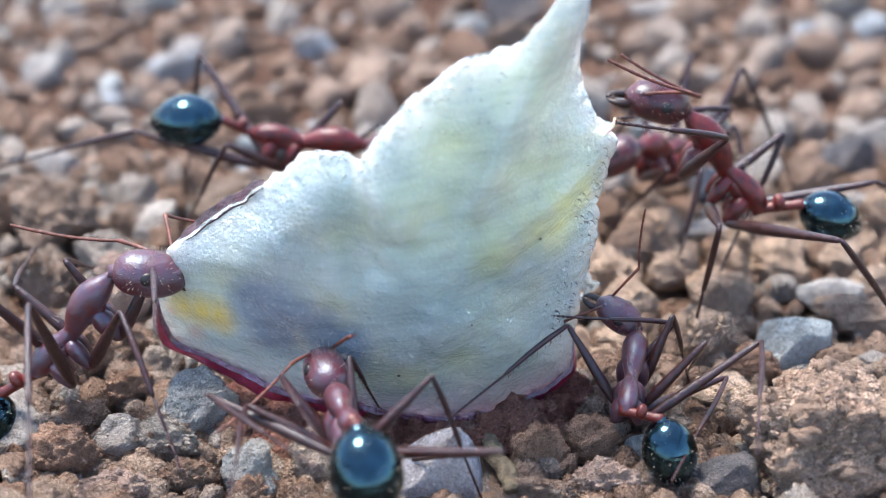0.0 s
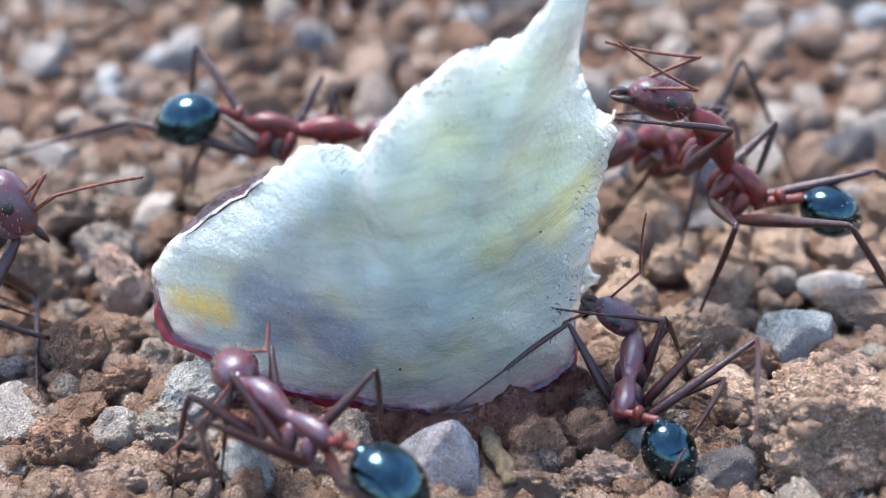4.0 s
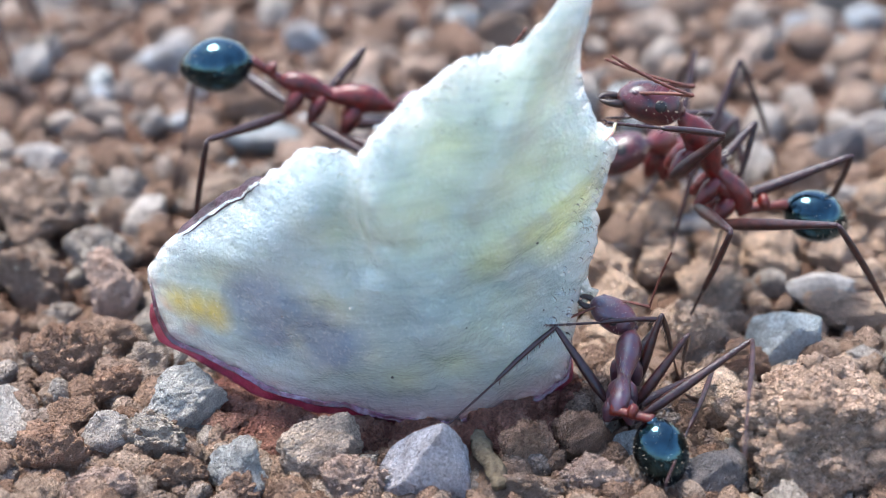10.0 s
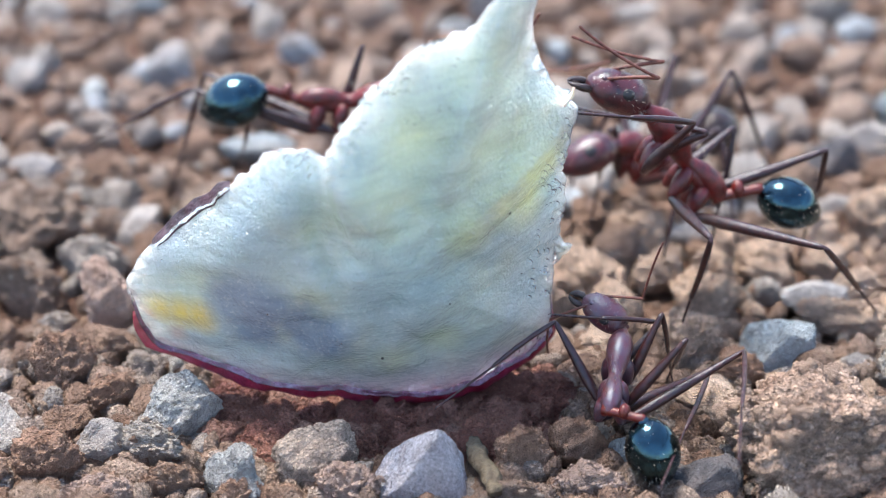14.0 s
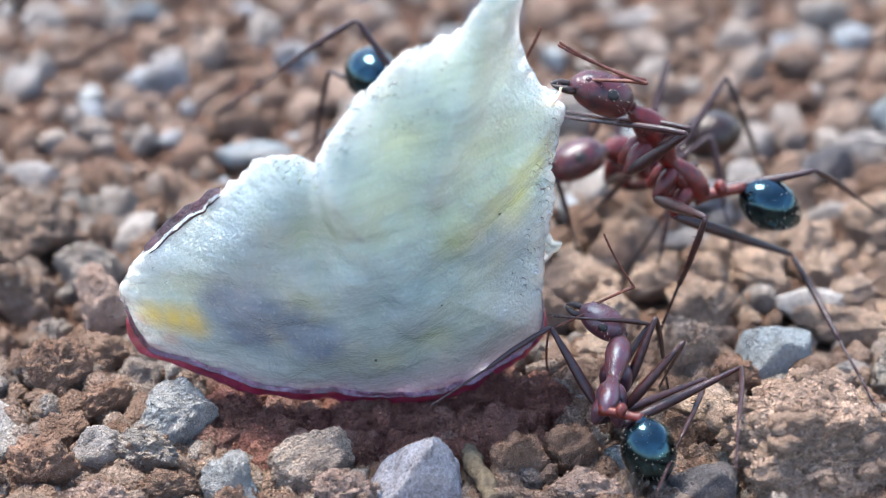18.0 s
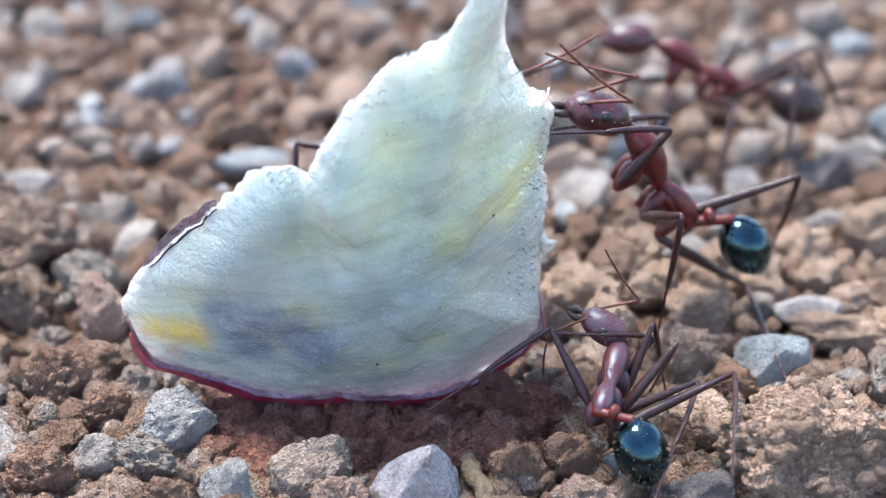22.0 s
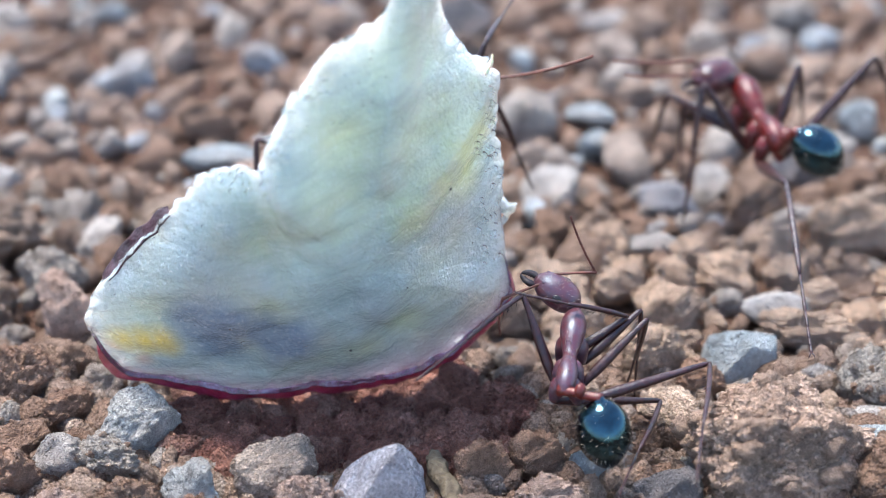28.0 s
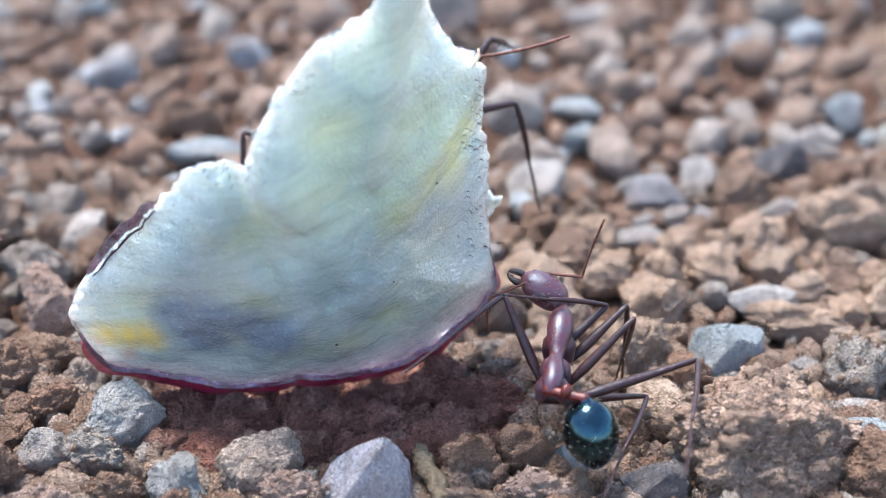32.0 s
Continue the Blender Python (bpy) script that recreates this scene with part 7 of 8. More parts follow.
    gnawer.step(1.5, "L3", (-15.87, 2.22, 0.15), 0.00)
    gnawer.step(1.5, "R1", (-8.69, 4.04, 0.15), -0.35)
    gnawer.step(1.5, "R2", (-8.23, 0.63, 0.15), -0.49)
    gnawer.step(1.5, "R3", (-13.61, -3.59, 0.15), -0.36)
    gnawer.at(2, (-11.81, 0.2, 3.29), (-12.01, 3.4, 4.42), (-10.43, 3.6, 5.2), (-12.84, -0.4, 2))
    gnawer.step(2, "L1", (-8, 2.4, 5.96), -1.78)
    gnawer.step(2, "L3", (-14.51, -3.03, 0.15), 0.00)
    gnawer.step(2, "R1", (-7.97, 0.4, 5.33), -0.73)
    gnawer.step(2, "R2", (-7.61, -2.73, 0.83), -0.86)
    gnawer.step(2, "R3", (-10.04, -7.93, 3.83), 0.33)
    gnawer.at(3, (-12.23, 0.2, 3.31), (-12.19, 3.3, 4.7), (-10.24, 3.4, 5.67), (-13.24, -0.4, 1.33))
    gnawer.step(3, "L1", (-14.38, 4.65, 0.15), -0.89)
    gnawer.step(3, "R1", (-9.96, 4.59, 0.15), -0.36)
    gnawer.step(3, "R2", (-7.61, -2.73, 0.83), -0.86)
    gnawer.step(3, "R3", (-9.39, -2.9, 0.15), 0.16)
    gnawer.at(3.5, (-13.34, 0.2, 3.57), (-12.74, 1.24, 6.76), (-11.81, 1.4, 6.21), (-14.4, -0.2, 1.15))
    gnawer.step(3.5, "L1", (-13.06, 5.13, 0.15), -0.45)
    gnawer.step(3.5, "L2", (-11.86, 3.8, 0.15), 0.03)
    gnawer.step(3.5, "L3", (-14.51, -3.03, 0.15), 0.00)
    gnawer.step(3.5, "R1", (-9.22, 2.94, 0.15), -0.18)
    gnawer.step(3.5, "R2", (-8.85, -1.2, 0.2), 3.10)
    gnawer.step(3.5, "R3", (-9.39, -2.9, 0.15), 0.16)
    gnawer.at(4.5, (-17.35, 5, 2.7), (-15.01, 5.3, 5.15), (-14.11, 5.4, 4.84), (-18.94, 5, 1.37))
    gnawer.step(4.5, "L2", (-16.61, 8.53, 0.15), 0.02)
    gnawer.step(4.5, "L3", (-20.76, 7.47, 0.15), 0.00)
    gnawer.step(4.5, "R1", (-12.68, 3.38, 0.15), -0.09)
    gnawer.step(4.5, "R2", (-15.73, 1.78, 0.15), 1.55)
    gnawer.step(4.5, "R3", (-20.01, 1.74, 0.15), 0.08)
    gnawer.at(5.5, (-18.02, 7.5, 3.26), (-14.81, 7.39, 4.37), (-12.54, 7.2, 3.97), (-20.21, 7.5, 2.13))
    gnawer.step(5.5, "R1", (-9.36, 5.98, 0.3), -0.09)
    gnawer.at(6, (-17.86, 7.5, 3.28), (-14.65, 7.39, 4.41), (-12.41, 7.2, 4), (-20.05, 7.5, 2.15))
    gnawer.step(6, "R1", (-9.36, 5.84, 0.3), -0.09)
    gnawer.at(6.5, (-18.19, 7.5, 3.51), (-14.95, 7.39, 4.56), (-12.72, 7.2, 4.12), (-20.3, 7.5, 2.38))
    gnawer.step(6.5, "L1", (-13.06, 5.13, 0.15), -0.45)
    gnawer.step(6.5, "R1", (-12.47, 8.65, 0.06), 1.12)
    gnawer.step(6.5, "R2", (-15.73, 1.78, 0.15), 1.55)
    gnawer.step(6.5, "R3", (-20.01, 1.74, 0.15), 0.08)
    gnawer.at(7.2, (-19.99, 7.8, 3.35), (-16.79, 7.57, 4.48), (-15.06, 7.4, 4), (-22.22, 7.8, 2.22))
    gnawer.step(7.2, "L1", (-15.43, 9.69, 0.15), -0.22)
    gnawer.step(7.2, "L2", (-16.61, 8.53, 0.15), 0.02)
    gnawer.step(7.2, "L3", (-20.76, 7.47, 0.15), 0.00)
    gnawer.step(7.2, "R1", (-15.74, 5.28, 0.15), 0.56)
    gnawer.step(7.2, "R2", (-19.05, 4.32, 0.15), 0.78)
    gnawer.step(7.2, "R3", (-23.25, 5.14, 0.15), 0.04)
    gnawer.at(8.5, (-24.89, 8, 3.22), (-21.61, 8, 4.09), (-20.44, 8, 3.67), (-27.13, 8, 2.31))
    gnawer.step(8.5, "L1", (-20.47, 10.21, 0.15), -0.11)
    gnawer.step(8.5, "L2", (-23.7, 11.4, 0.15), 0.01)
    gnawer.step(8.5, "L3", (-27.95, 10.89, 0.15), 0.00)
    gnawer.step(8.5, "R1", (-20.47, 5.79, 0.15), 0.28)
    gnawer.step(8.5, "R2", (-23.7, 4.6, 0.15), 0.39)
    gnawer.step(8.5, "R3", (-27.95, 5.11, 0.15), 0.02)
    gnawer.at(32, (-21.89, 8, 3.99), (-18.6, 8, 4.87), (-17.66, 8, 4.41), (-23.98, 8, 3.13))
    gnawer.step(32, "L1", (-20.47, 10.21, 0.15), -0.11)
    gnawer.step(32, "L2", (-23.7, 11.4, 0.15), 0.01)
    gnawer.step(32, "L3", (-27.95, 10.89, 0.15), 0.00)
    gnawer.step(32, "R1", (-20.47, 5.79, 0.15), 0.28)
    gnawer.step(32, "R2", (-23.7, 4.6, 0.15), 0.39)
    gnawer.step(32, "R3", (-27.95, 5.11, 0.15), 0.02)
    gnawer.feel(0, 0, (-9.07, 2, 5.24), (-11.51, 2, 5.49))
    gnawer.feel(1, 0, (-9.06, 2, 5.42), (-10.97, 2, 5.42))
    gnawer.feel(2, 0, (-8.2, 2, 7.52), (-7.77, 2, 5.78))
    gnawer.feel(3, 0, (-11.35, 2, 7.09), (-12.97, 2, 6.7))
    gnawer.feel(3.5, 0, (-12.35, 2, 7.04), (-13.94, 2, 6.65))
    gnawer.feel(5.5, 0, (-11.08, 7, 4.88), (-9.07, 7, 3.98))
    gnawer.feel(6.5, 0, (-11.73, 7, 4.66), (-10.7, 7, 3.23))
    gnawer.feel(7.5, 0, (-14.42, 7, 5.08), (-13.37, 7, 4.43))
    gnawer.feel(0, 1, (-8.2, 2.6, 6.1), (-7.2, 3.4, 5.2))
    gnawer.feel(1, 1, (-7.85, 2.4, 6.9), (-7.3, 3.2, 6.2))
    gnawer.feel(2, 1, (-9.15, 1.6, 7.34), (-8.88, 1.6, 6))
    gnawer.feel(3, 1, (-9.53, 1.6, 7.68), (-7.79, 1.6, 8.33))
    gnawer.feel(3.5, 1, (-10.47, 1.6, 7.81), (-9.24, 1.6, 8.37))
    gnawer.feel(5.5, 1, (-10.89, 6.8, 4.51), (-10.15, 6.8, 2.54))
    gnawer.feel(7.5, 1, (-14.41, 6.8, 4.75), (-13.46, 6.8, 3.44))
    lurker.at(0, (-6.48, 11.5, 4.69), (-2.51, 11.5, 4.16), (-0.98, 11.2, 3.81), (-9.65, 11.5, 5.14))
    lurker.step(0, "L1", (-1.28, 14.1, 0.15), 0.00)
    lurker.step(0, "L2", (-5.16, 15.4, 2.26), 0.59)
    lurker.step(0, "L3", (-10.08, 14.9, 0.15), 0.00)
    lurker.step(0, "R1", (-1.28, 8.9, 0.15), 0.00)
    lurker.step(0, "R2", (-9.5, 10.45, 0.87), -0.46)
    lurker.step(0, "R3", (-16.85, 12.26, 2.79), -0.33)
    lurker.at(1, (-6.8, 11.5, 4.97), (-2.84, 11.5, 4.37), (-1, 11.2, 4.09), (-9.85, 11.5, 5.53))
    lurker.step(1, "L1", (-1.28, 14.1, 0.15), 0.00)
    lurker.step(1, "L2", (-5.16, 15.4, 2.26), 0.59)
    lurker.step(1, "R2", (-5.4, 7.5, 0.15), -0.23)
    lurker.step(1, "R3", (-10.4, 8.1, 0.15), -0.16)
    lurker.at(2, (-6.9, 11.5, 5.35), (-2.97, 11.5, 4.6), (-1.28, 11.2, 4.48), (-10.12, 11.5, 5.57))
    lurker.step(2, "L1", (-3.56, 14.9, 2.23), 0.07)
    lurker.step(2, "L2", (-5.32, 17, 2.24), 0.33)
    lurker.step(2, "R2", (-9.43, 9.67, 1.53), -0.46)
    lurker.step(2, "R3", (-16.8, 12.62, 3.12), -0.20)
    lurker.at(3.5, (-6.57, 11.5, 4.79), (-2.61, 11.5, 4.22), (-0.54, 11.2, 4.14), (-9.53, 11.5, 4.78))
    lurker.step(3.5, "R2", (-10.3, 12.78, 0.2), 0.20)
    lurker.step(3.5, "R3", (-16.79, 12.91, 2.58), -0.46)
    lurker.at(5.5, (-6.46, 11.5, 4.89), (-2.48, 11.5, 4.5), (-0.48, 11.2, 4.43), (-9.4, 11.5, 4.27))
    lurker.step(5.5, "R2", (-10.07, 13.07, -0.02), 0.07)
    lurker.step(5.5, "R3", (-16.54, 12.48, 2.79), -0.20)
    lurker.at(6.5, (-5.84, 11.5, 5.35), (-1.89, 11.5, 4.73), (-0.11, 11.2, 4.81), (-9.32, 11.5, 5.35))
    lurker.step(6.5, "R2", (-9.67, 7.34, 1.83), 0.07)
    lurker.step(6.5, "R3", (-16.29, 11.88, 3.19), -0.33)
    lurker.at(7.5, (-5.27, 11.5, 5.99), (-1.33, 11.5, 5.3), (0.65, 11.2, 5.34), (-8.71, 11.5, 6.43))
    lurker.step(7.5, "L1", (-3.56, 14.9, 2.23), 0.07)
    lurker.step(7.5, "R2", (-3.87, 7.5, 0.15), 0.03)
    lurker.step(7.5, "R3", (-8.87, 8.1, 0.15), -0.16)
    lurker.at(8.5, (-4.7, 11.5, 6.97), (-0.86, 11.5, 5.87), (1.08, 11.2, 5.67), (-8.14, 11.5, 7.08))
    lurker.step(8.5, "L1", (0.5, 14.1, 0.15), 0.03)
    lurker.step(8.5, "L2", (-5.32, 17, 2.24), 0.33)
    lurker.step(8.5, "R2", (-3.87, 7.5, 0.15), 0.03)
    lurker.step(8.5, "R3", (-8.87, 8.1, 0.15), -0.16)
    lurker.at(9, (-4.45, 11.5, 7.03), (-0.64, 11.5, 5.79), (0.93, 11.2, 5.68), (-8.09, 11.5, 7.2))
    lurker.step(9, "L2", (-3.35, 16.6, 3.61), 0.33)
    lurker.step(9, "R2", (-7.75, 15.84, 1.2), -1.52)
    lurker.step(9, "R3", (-17.91, 18.48, 0.2), -0.16)
    lurker.at(10, (-4.92, 11.5, 6.59), (-1.09, 11.5, 5.46), (0.66, 11.2, 5.29), (-8.23, 11.5, 7.02))
    lurker.step(10, "R2", (-3.52, 7.5, 0.15), -0.76)
    lurker.step(10, "R3", (-8.52, 8.1, 0.15), -0.08)
    lurker.at(11, (-5.23, 11.5, 6.42), (-1.36, 11.5, 5.41), (0.47, 11.2, 5.22), (-8.46, 11.5, 6.74))
    lurker.at(12, (-4.54, 11.5, 6.24), (-0.59, 11.5, 5.64), (0.97, 11.2, 5.59), (-8.1, 11.5, 6.35))
    lurker.step(12, "L2", (-3.35, 16.6, 3.61), 0.33)
    lurker.step(12, "R2", (-3.52, 7.5, 0.15), -0.76)
    lurker.step(12, "R3", (-8.52, 8.1, 0.15), -0.08)
    lurker.at(13, (-4.38, 11.5, 6.34), (-0.42, 11.5, 5.77), (1.02, 11.2, 5.74), (-7.97, 11.5, 6.05))
    lurker.step(13, "L2", (-2.92, 15, 3.91), 0.33)
    lurker.step(13, "R2", (-7.98, 13.35, 1.83), -0.73)
    lurker.step(13, "R3", (-12.97, 13.76, 2.56), -0.33)
    lurker.at(14.5, (-3.93, 11.5, 6.2), (0.06, 11.5, 6.42), (1.08, 11.2, 6.29), (-7.23, 11.5, 5.7))
    lurker.step(14.5, "L2", (-2.92, 15, 3.91), 0.33)
    lurker.step(14.5, "L3", (-10.08, 14.9, 0.15), 0.00)
    lurker.step(14.5, "R1", (-1.28, 8.9, 0.15), 0.00)
    lurker.step(14.5, "R2", (-6.76, 14.34, 2.15), -0.59)
    lurker.step(14.5, "R3", (-13.63, 14.3, 3.02), 0.07)
    lurker.at(16.5, (-0.55, 12, 6.5), (3.2, 10.9, 6.7), (2.5, 10.2, 5.6), (-3.73, 14, 6.63))
    lurker.step(16.5, "L1", (0.5, 14.1, 0.15), 0.03)
    lurker.step(16.5, "L2", (0.49, 15.5, 0.15), 0.16)
    lurker.step(16.5, "L3", (-4.51, 14.9, 0.15), 0.00)
    lurker.step(16.5, "R1", (4.29, 8.9, 0.15), 0.00)
    lurker.step(16.5, "R2", (-5.66, 12, 2.89), -0.20)
    lurker.step(16.5, "R3", (-8.68, 12.5, 5.67), 0.07)
    lurker.at(17, (-0.2, 12, 6.5), (3.5, 10.9, 6.7), (2.6, 10.2, 5.6), (-2.7, 14.2, 6.55))
    lurker.step(17, "R2", (-5.09, 12, 3.05), -0.20)
    lurker.step(17, "R3", (-8.13, 12.5, 5.71), 0.07)
    lurker.at(18, (0.35, 12, 6.45), (3.9, 10.7, 7.2), (2.9, 10.0, 6.0), (-1.98, 14.2, 6.65))
    lurker.step(18, "L1", (6.35, 9.75, 0.15), 0.02)
    lurker.step(18, "L2", (3.22, 12.32, 0.15), 0.08)
    lurker.step(18, "R1", (4.29, 8.9, 0.15), 0.00)
    lurker.step(18, "R2", (-4.71, 12, 3.41), -0.20)
    lurker.step(18, "R3", (-7.27, 12.5, 5.49), 0.03)
    lurker.step(19.5, "R2", (0.59, 4.76, 0.15), -0.30)
    lurker.step(19.5, "R3", (-3.93, 6.97, 0.15), 0.03)
    lurker.at(20.5, (0.41, 9, 6.61), (3.81, 7.82, 8.37), (3.1, 8.2, 7.39), (-1.18, 9.6, 6.01))
    lurker.step(20.5, "L1", (6.18, 9.75, 0.15), 0.01)
    lurker.step(20.5, "L2", (3.22, 12.32, 0.15), 0.08)
    lurker.step(20.5, "R1", (5.45, 12.2, 9.37), 0.46)
    lurker.step(20.5, "R2", (0.59, 4.76, 0.15), -0.30)
    lurker.at(23, (-0.07, 8.6, 6.82), (3.1, 7.77, 9.12), (2.41, 8, 7.81), (-1.46, 9.2, 6.12))
    lurker.step(23, "L1", (4.03, 12.8, 7.77), 0.73)
    lurker.step(23, "L2", (2.29, 12.12, 0.15), 0.04)
    lurker.step(23, "R1", (5.56, 9.4, 8.22), 1.12)
    lurker.step(23, "R2", (7.28, 10.55, 2.87), 1.12)
    lurker.at(24.5, (-0.22, 8.6, 6.78), (2.95, 7.78, 9.08), (2.27, 8, 7.78), (-1.61, 9.2, 6.19))
    lurker.step(24.5, "L1", (4.78, 11.8, 8.97), 0.99)
    lurker.step(24.5, "R1", (7, 10.2, 5.29), 1.12)
    lurker.step(24.5, "R2", (7.05, 10.18, 3.26), 1.12)
    lurker.at(25.5, (0.04, 8.6, 6.53), (3.11, 7.8, 8.96), (2.51, 8, 7.62), (-1.35, 9.2, 5.94))
    lurker.step(25.5, "L1", (5.72, 9.8, 0.15), 0.49)
    lurker.step(25.5, "R1", (5.65, 10.53, 3.04), 1.12)
    lurker.step(25.5, "R2", (5.65, 10.53, 3.04), 1.25)
    lurker.at(27.5, (-0.26, 8.6, 6.94), (2.8, 7.85, 9.41), (2.5, 8, 8.24), (-1.65, 9.2, 6.25))
    lurker.step(27.5, "L1", (5.42, 9.88, 0.15), 0.25)
    lurker.step(27.5, "R1", (5.27, 10.8, 5.75), 1.25)
    lurker.step(27.5, "R2", (9.02, 16.58, 0.2), 1.25)
    lurker.at(28, (-0.12, 8.6, 7.02), (3.03, 7.82, 9.36), (2.63, 8, 8.11), (-1.51, 9.2, 6.33))
    lurker.step(28, "L1", (4.76, 12.6, 9.95), 0.99)
    lurker.step(28, "L2", (2.29, 12.12, 0.15), 0.04)
    lurker.step(28, "R1", (8.38, 19.44, 0.2), 1.25)
    lurker.step(28, "R2", (5.64, 11.27, 3.21), 0.99)
    lurker.at(30, (-0.06, 8.6, 7.23), (3.1, 7.82, 9.56), (2.69, 8, 8.31), (-1.44, 9.2, 6.54))
    lurker.step(30, "L1", (5.61, 9.88, 0.15), 0.49)
    lurker.step(30, "L2", (2.26, 12.15, 0.15), 0.02)
    lurker.step(30, "R1", (5.6, 11.26, 2.85), 1.39)
    lurker.step(30, "R2", (0.34, 4.38, 0.15), 0.49)
    lurker.at(32, (-0.05, 8.6, 7.06), (3.11, 7.82, 9.39), (2.69, 8, 8.13), (-1.42, 9.2, 6.37))
    lurker.step(32, "L1", (5.61, 12.6, 7.74), 0.99)
    lurker.step(32, "L2", (2.26, 12.15, 0.15), 0.02)
    lurker.step(32, "L3", (-4.51, 14.9, 0.15), 0.00)
    lurker.step(32, "R1", (6.17, 8.65, 3.35), 0.99)
    lurker.step(32, "R2", (0.34, 4.38, 0.15), 0.49)
    lurker.step(32, "R3", (-3.93, 6.97, 0.15), 0.03)
    lurker.feel(16.5, 1, (4.17, 7.4, 10.44), (4.88, 7.4, 10.82))
    lurker.feel(20.5, 1, (3.61, 7.4, 10.71), (4.96, 7.4, 11.09))
    lurker.feel(23, 1, (3.4, 7.4, 8.78), (5.34, 7.4, 9.07))
    lurker.feel(24.5, 1, (5.74, 7.4, 8.74), (6.65, 7.4, 6.59))
    lurker.feel(25, 1, (5.44, 7.4, 9.42), (8.12, 7.4, 8.12))
    lurker.feel(25.5, 1, (5.74, 7.4, 8.17), (8.02, 7.4, 6.12))
    lurker.feel(27.5, 1, (4.62, 7.4, 9.39), (4.94, 7.4, 7.28))
    lurker.feel(28, 1, (5.42, 7.4, 9.73), (7.82, 7.4, 9.5))
    lurker.feel(30, 1, (5.67, 7.4, 9.84), (8.33, 7.4, 9.85))
    lurker.feel(32, 1, (4.53, 7.4, 10.34), (5.65, 7.4, 9.76))
    follower.at(0, (9.81, 13.9, 2.95), (7.53, 10.93, 4.37), (5.74, 10.6, 3.66), (11.77, 18, 1.88))
    follower.step(0, "L1", (8.7, 8.19, 0.15), 0.00)
    follower.step(0, "L2", (12.13, 10.35, 0.15), 0.00)
    follower.step(0, "L3", (14.7, 14.69, 0.15), 0.00)
    follower.step(0, "R1", (6.88, 11.81, 0.64), -2.44)
    follower.step(0, "R2", (5.78, 15.23, 0.15), 0.00)
    follower.step(0, "R3", (9.3, 18.83, 0.15), 0.00)
    follower.at(2, (9.68, 13.9, 3.05), (7.41, 10.92, 4.46), (5.64, 10.6, 3.75), (11.61, 18, 1.98))
    follower.at(6, (9.81, 13.9, 2.86), (7.54, 10.93, 4.29), (5.76, 10.6, 3.58), (11.75, 18, 1.76))
    follower.step(6, "R1", (6.88, 11.81, 0.64), -2.44)
    follower.at(9, (10.73, 13.9, 2.91), (8.42, 10.96, 4.33), (6.62, 10.6, 3.63), (12.74, 18, 1.81))
    follower.step(9, "R1", (7.59, 10.53, 1.31), 3.10)
    follower.at(11, (10.23, 13.9, 2.74), (7.95, 10.94, 4.17), (6.15, 10.6, 3.47), (12.2, 18, 1.63))
    follower.at(13, (9.96, 13.9, 2.8), (7.69, 10.94, 4.24), (5.89, 10.6, 3.53), (11.93, 18, 1.71))
    follower.step(13, "R1", (7.59, 10.53, 1.31), 3.10)
    follower.at(14.5, (9.67, 13.9, 3.3), (7.06, 11.16, 4.58), (5.1, 10.6, 3.98), (12.35, 15.4, 3.44))
    follower.step(14.5, "R1", (6.23, 12.07, 0.85), -2.04)
    follower.at(17, (9.54, 13.9, 3.29), (6.93, 11.16, 4.58), (4.98, 10.6, 3.98), (12.22, 15.4, 3.43))
    follower.at(19, (9.61, 13.9, 3.22), (7, 11.16, 4.51), (5.04, 10.6, 3.91), (12.3, 15.4, 3.36))
    follower.at(20, (11.56, 14, 3.89), (8.06, 12.42, 5), (6.26, 12, 5.03), (13.9, 14.6, 3.74))
    follower.step(20, "L1", (8.7, 8.19, 0.15), 0.00)
    follower.step(20, "R1", (6.23, 12.07, 0.85), -2.04)
    follower.step(20, "R2", (5.78, 15.23, 0.15), 0.00)
    follower.step(20, "R3", (9.3, 18.83, 0.15), 0.00)
    follower.at(20.5, (12.89, 15, 3.58), (9.26, 14.49, 5.19), (8.19, 14.4, 5.75), (15.4, 15, 3.22))
    follower.step(20.5, "L1", (8.1, 11.7, 0.15), 0.00)
    follower.step(20.5, "R1", (7.38, 16.85, 0.15), -1.02)
    follower.step(20.5, "R2", (10.95, 18.77, 0.15), 0.00)
    follower.step(20.5, "R3", (15.98, 18.87, 0.15), 0.00)
    follower.at(21, (13.45, 16.5, 3.41), (9.9, 16.62, 5.26), (8.38, 16.6, 5.69), (16.19, 16.2, 2.92))
    follower.step(21, "L1", (8.1, 11.7, 0.15), 0.00)
    follower.step(21, "L2", (12.13, 10.35, 0.15), 0.00)
    follower.step(21, "R1", (7.38, 16.85, 0.15), -1.02)
    follower.step(21, "R3", (15.98, 18.87, 0.15), 0.00)
    follower.at(21.5, (13.69, 18.5, 3.81), (10.09, 18.84, 5.54), (7.36, 18.6, 5.64), (16.58, 18, 3.27))
    follower.step(21.5, "L1", (8.26, 16.41, 0.15), 0.00)
    follower.step(21.5, "L2", (11.91, 14.65, 0.15), 0.00)
    follower.step(21.5, "R1", (8.76, 21.58, 0.15), -0.51)
    follower.step(21.5, "R2", (10.95, 18.77, 0.15), 0.00)
    follower.step(21.5, "R3", (19.71, 20.81, 0.01), 0.20)
    follower.at(22, (13.83, 20.5, 3.67), (10.26, 21.08, 5.38), (8.31, 21, 5.53), (16.6, 20, 2.96))
    follower.step(22, "L1", (8.26, 16.41, 0.15), 0.00)
    follower.step(22, "L2", (11.91, 14.65, 0.15), 0.00)
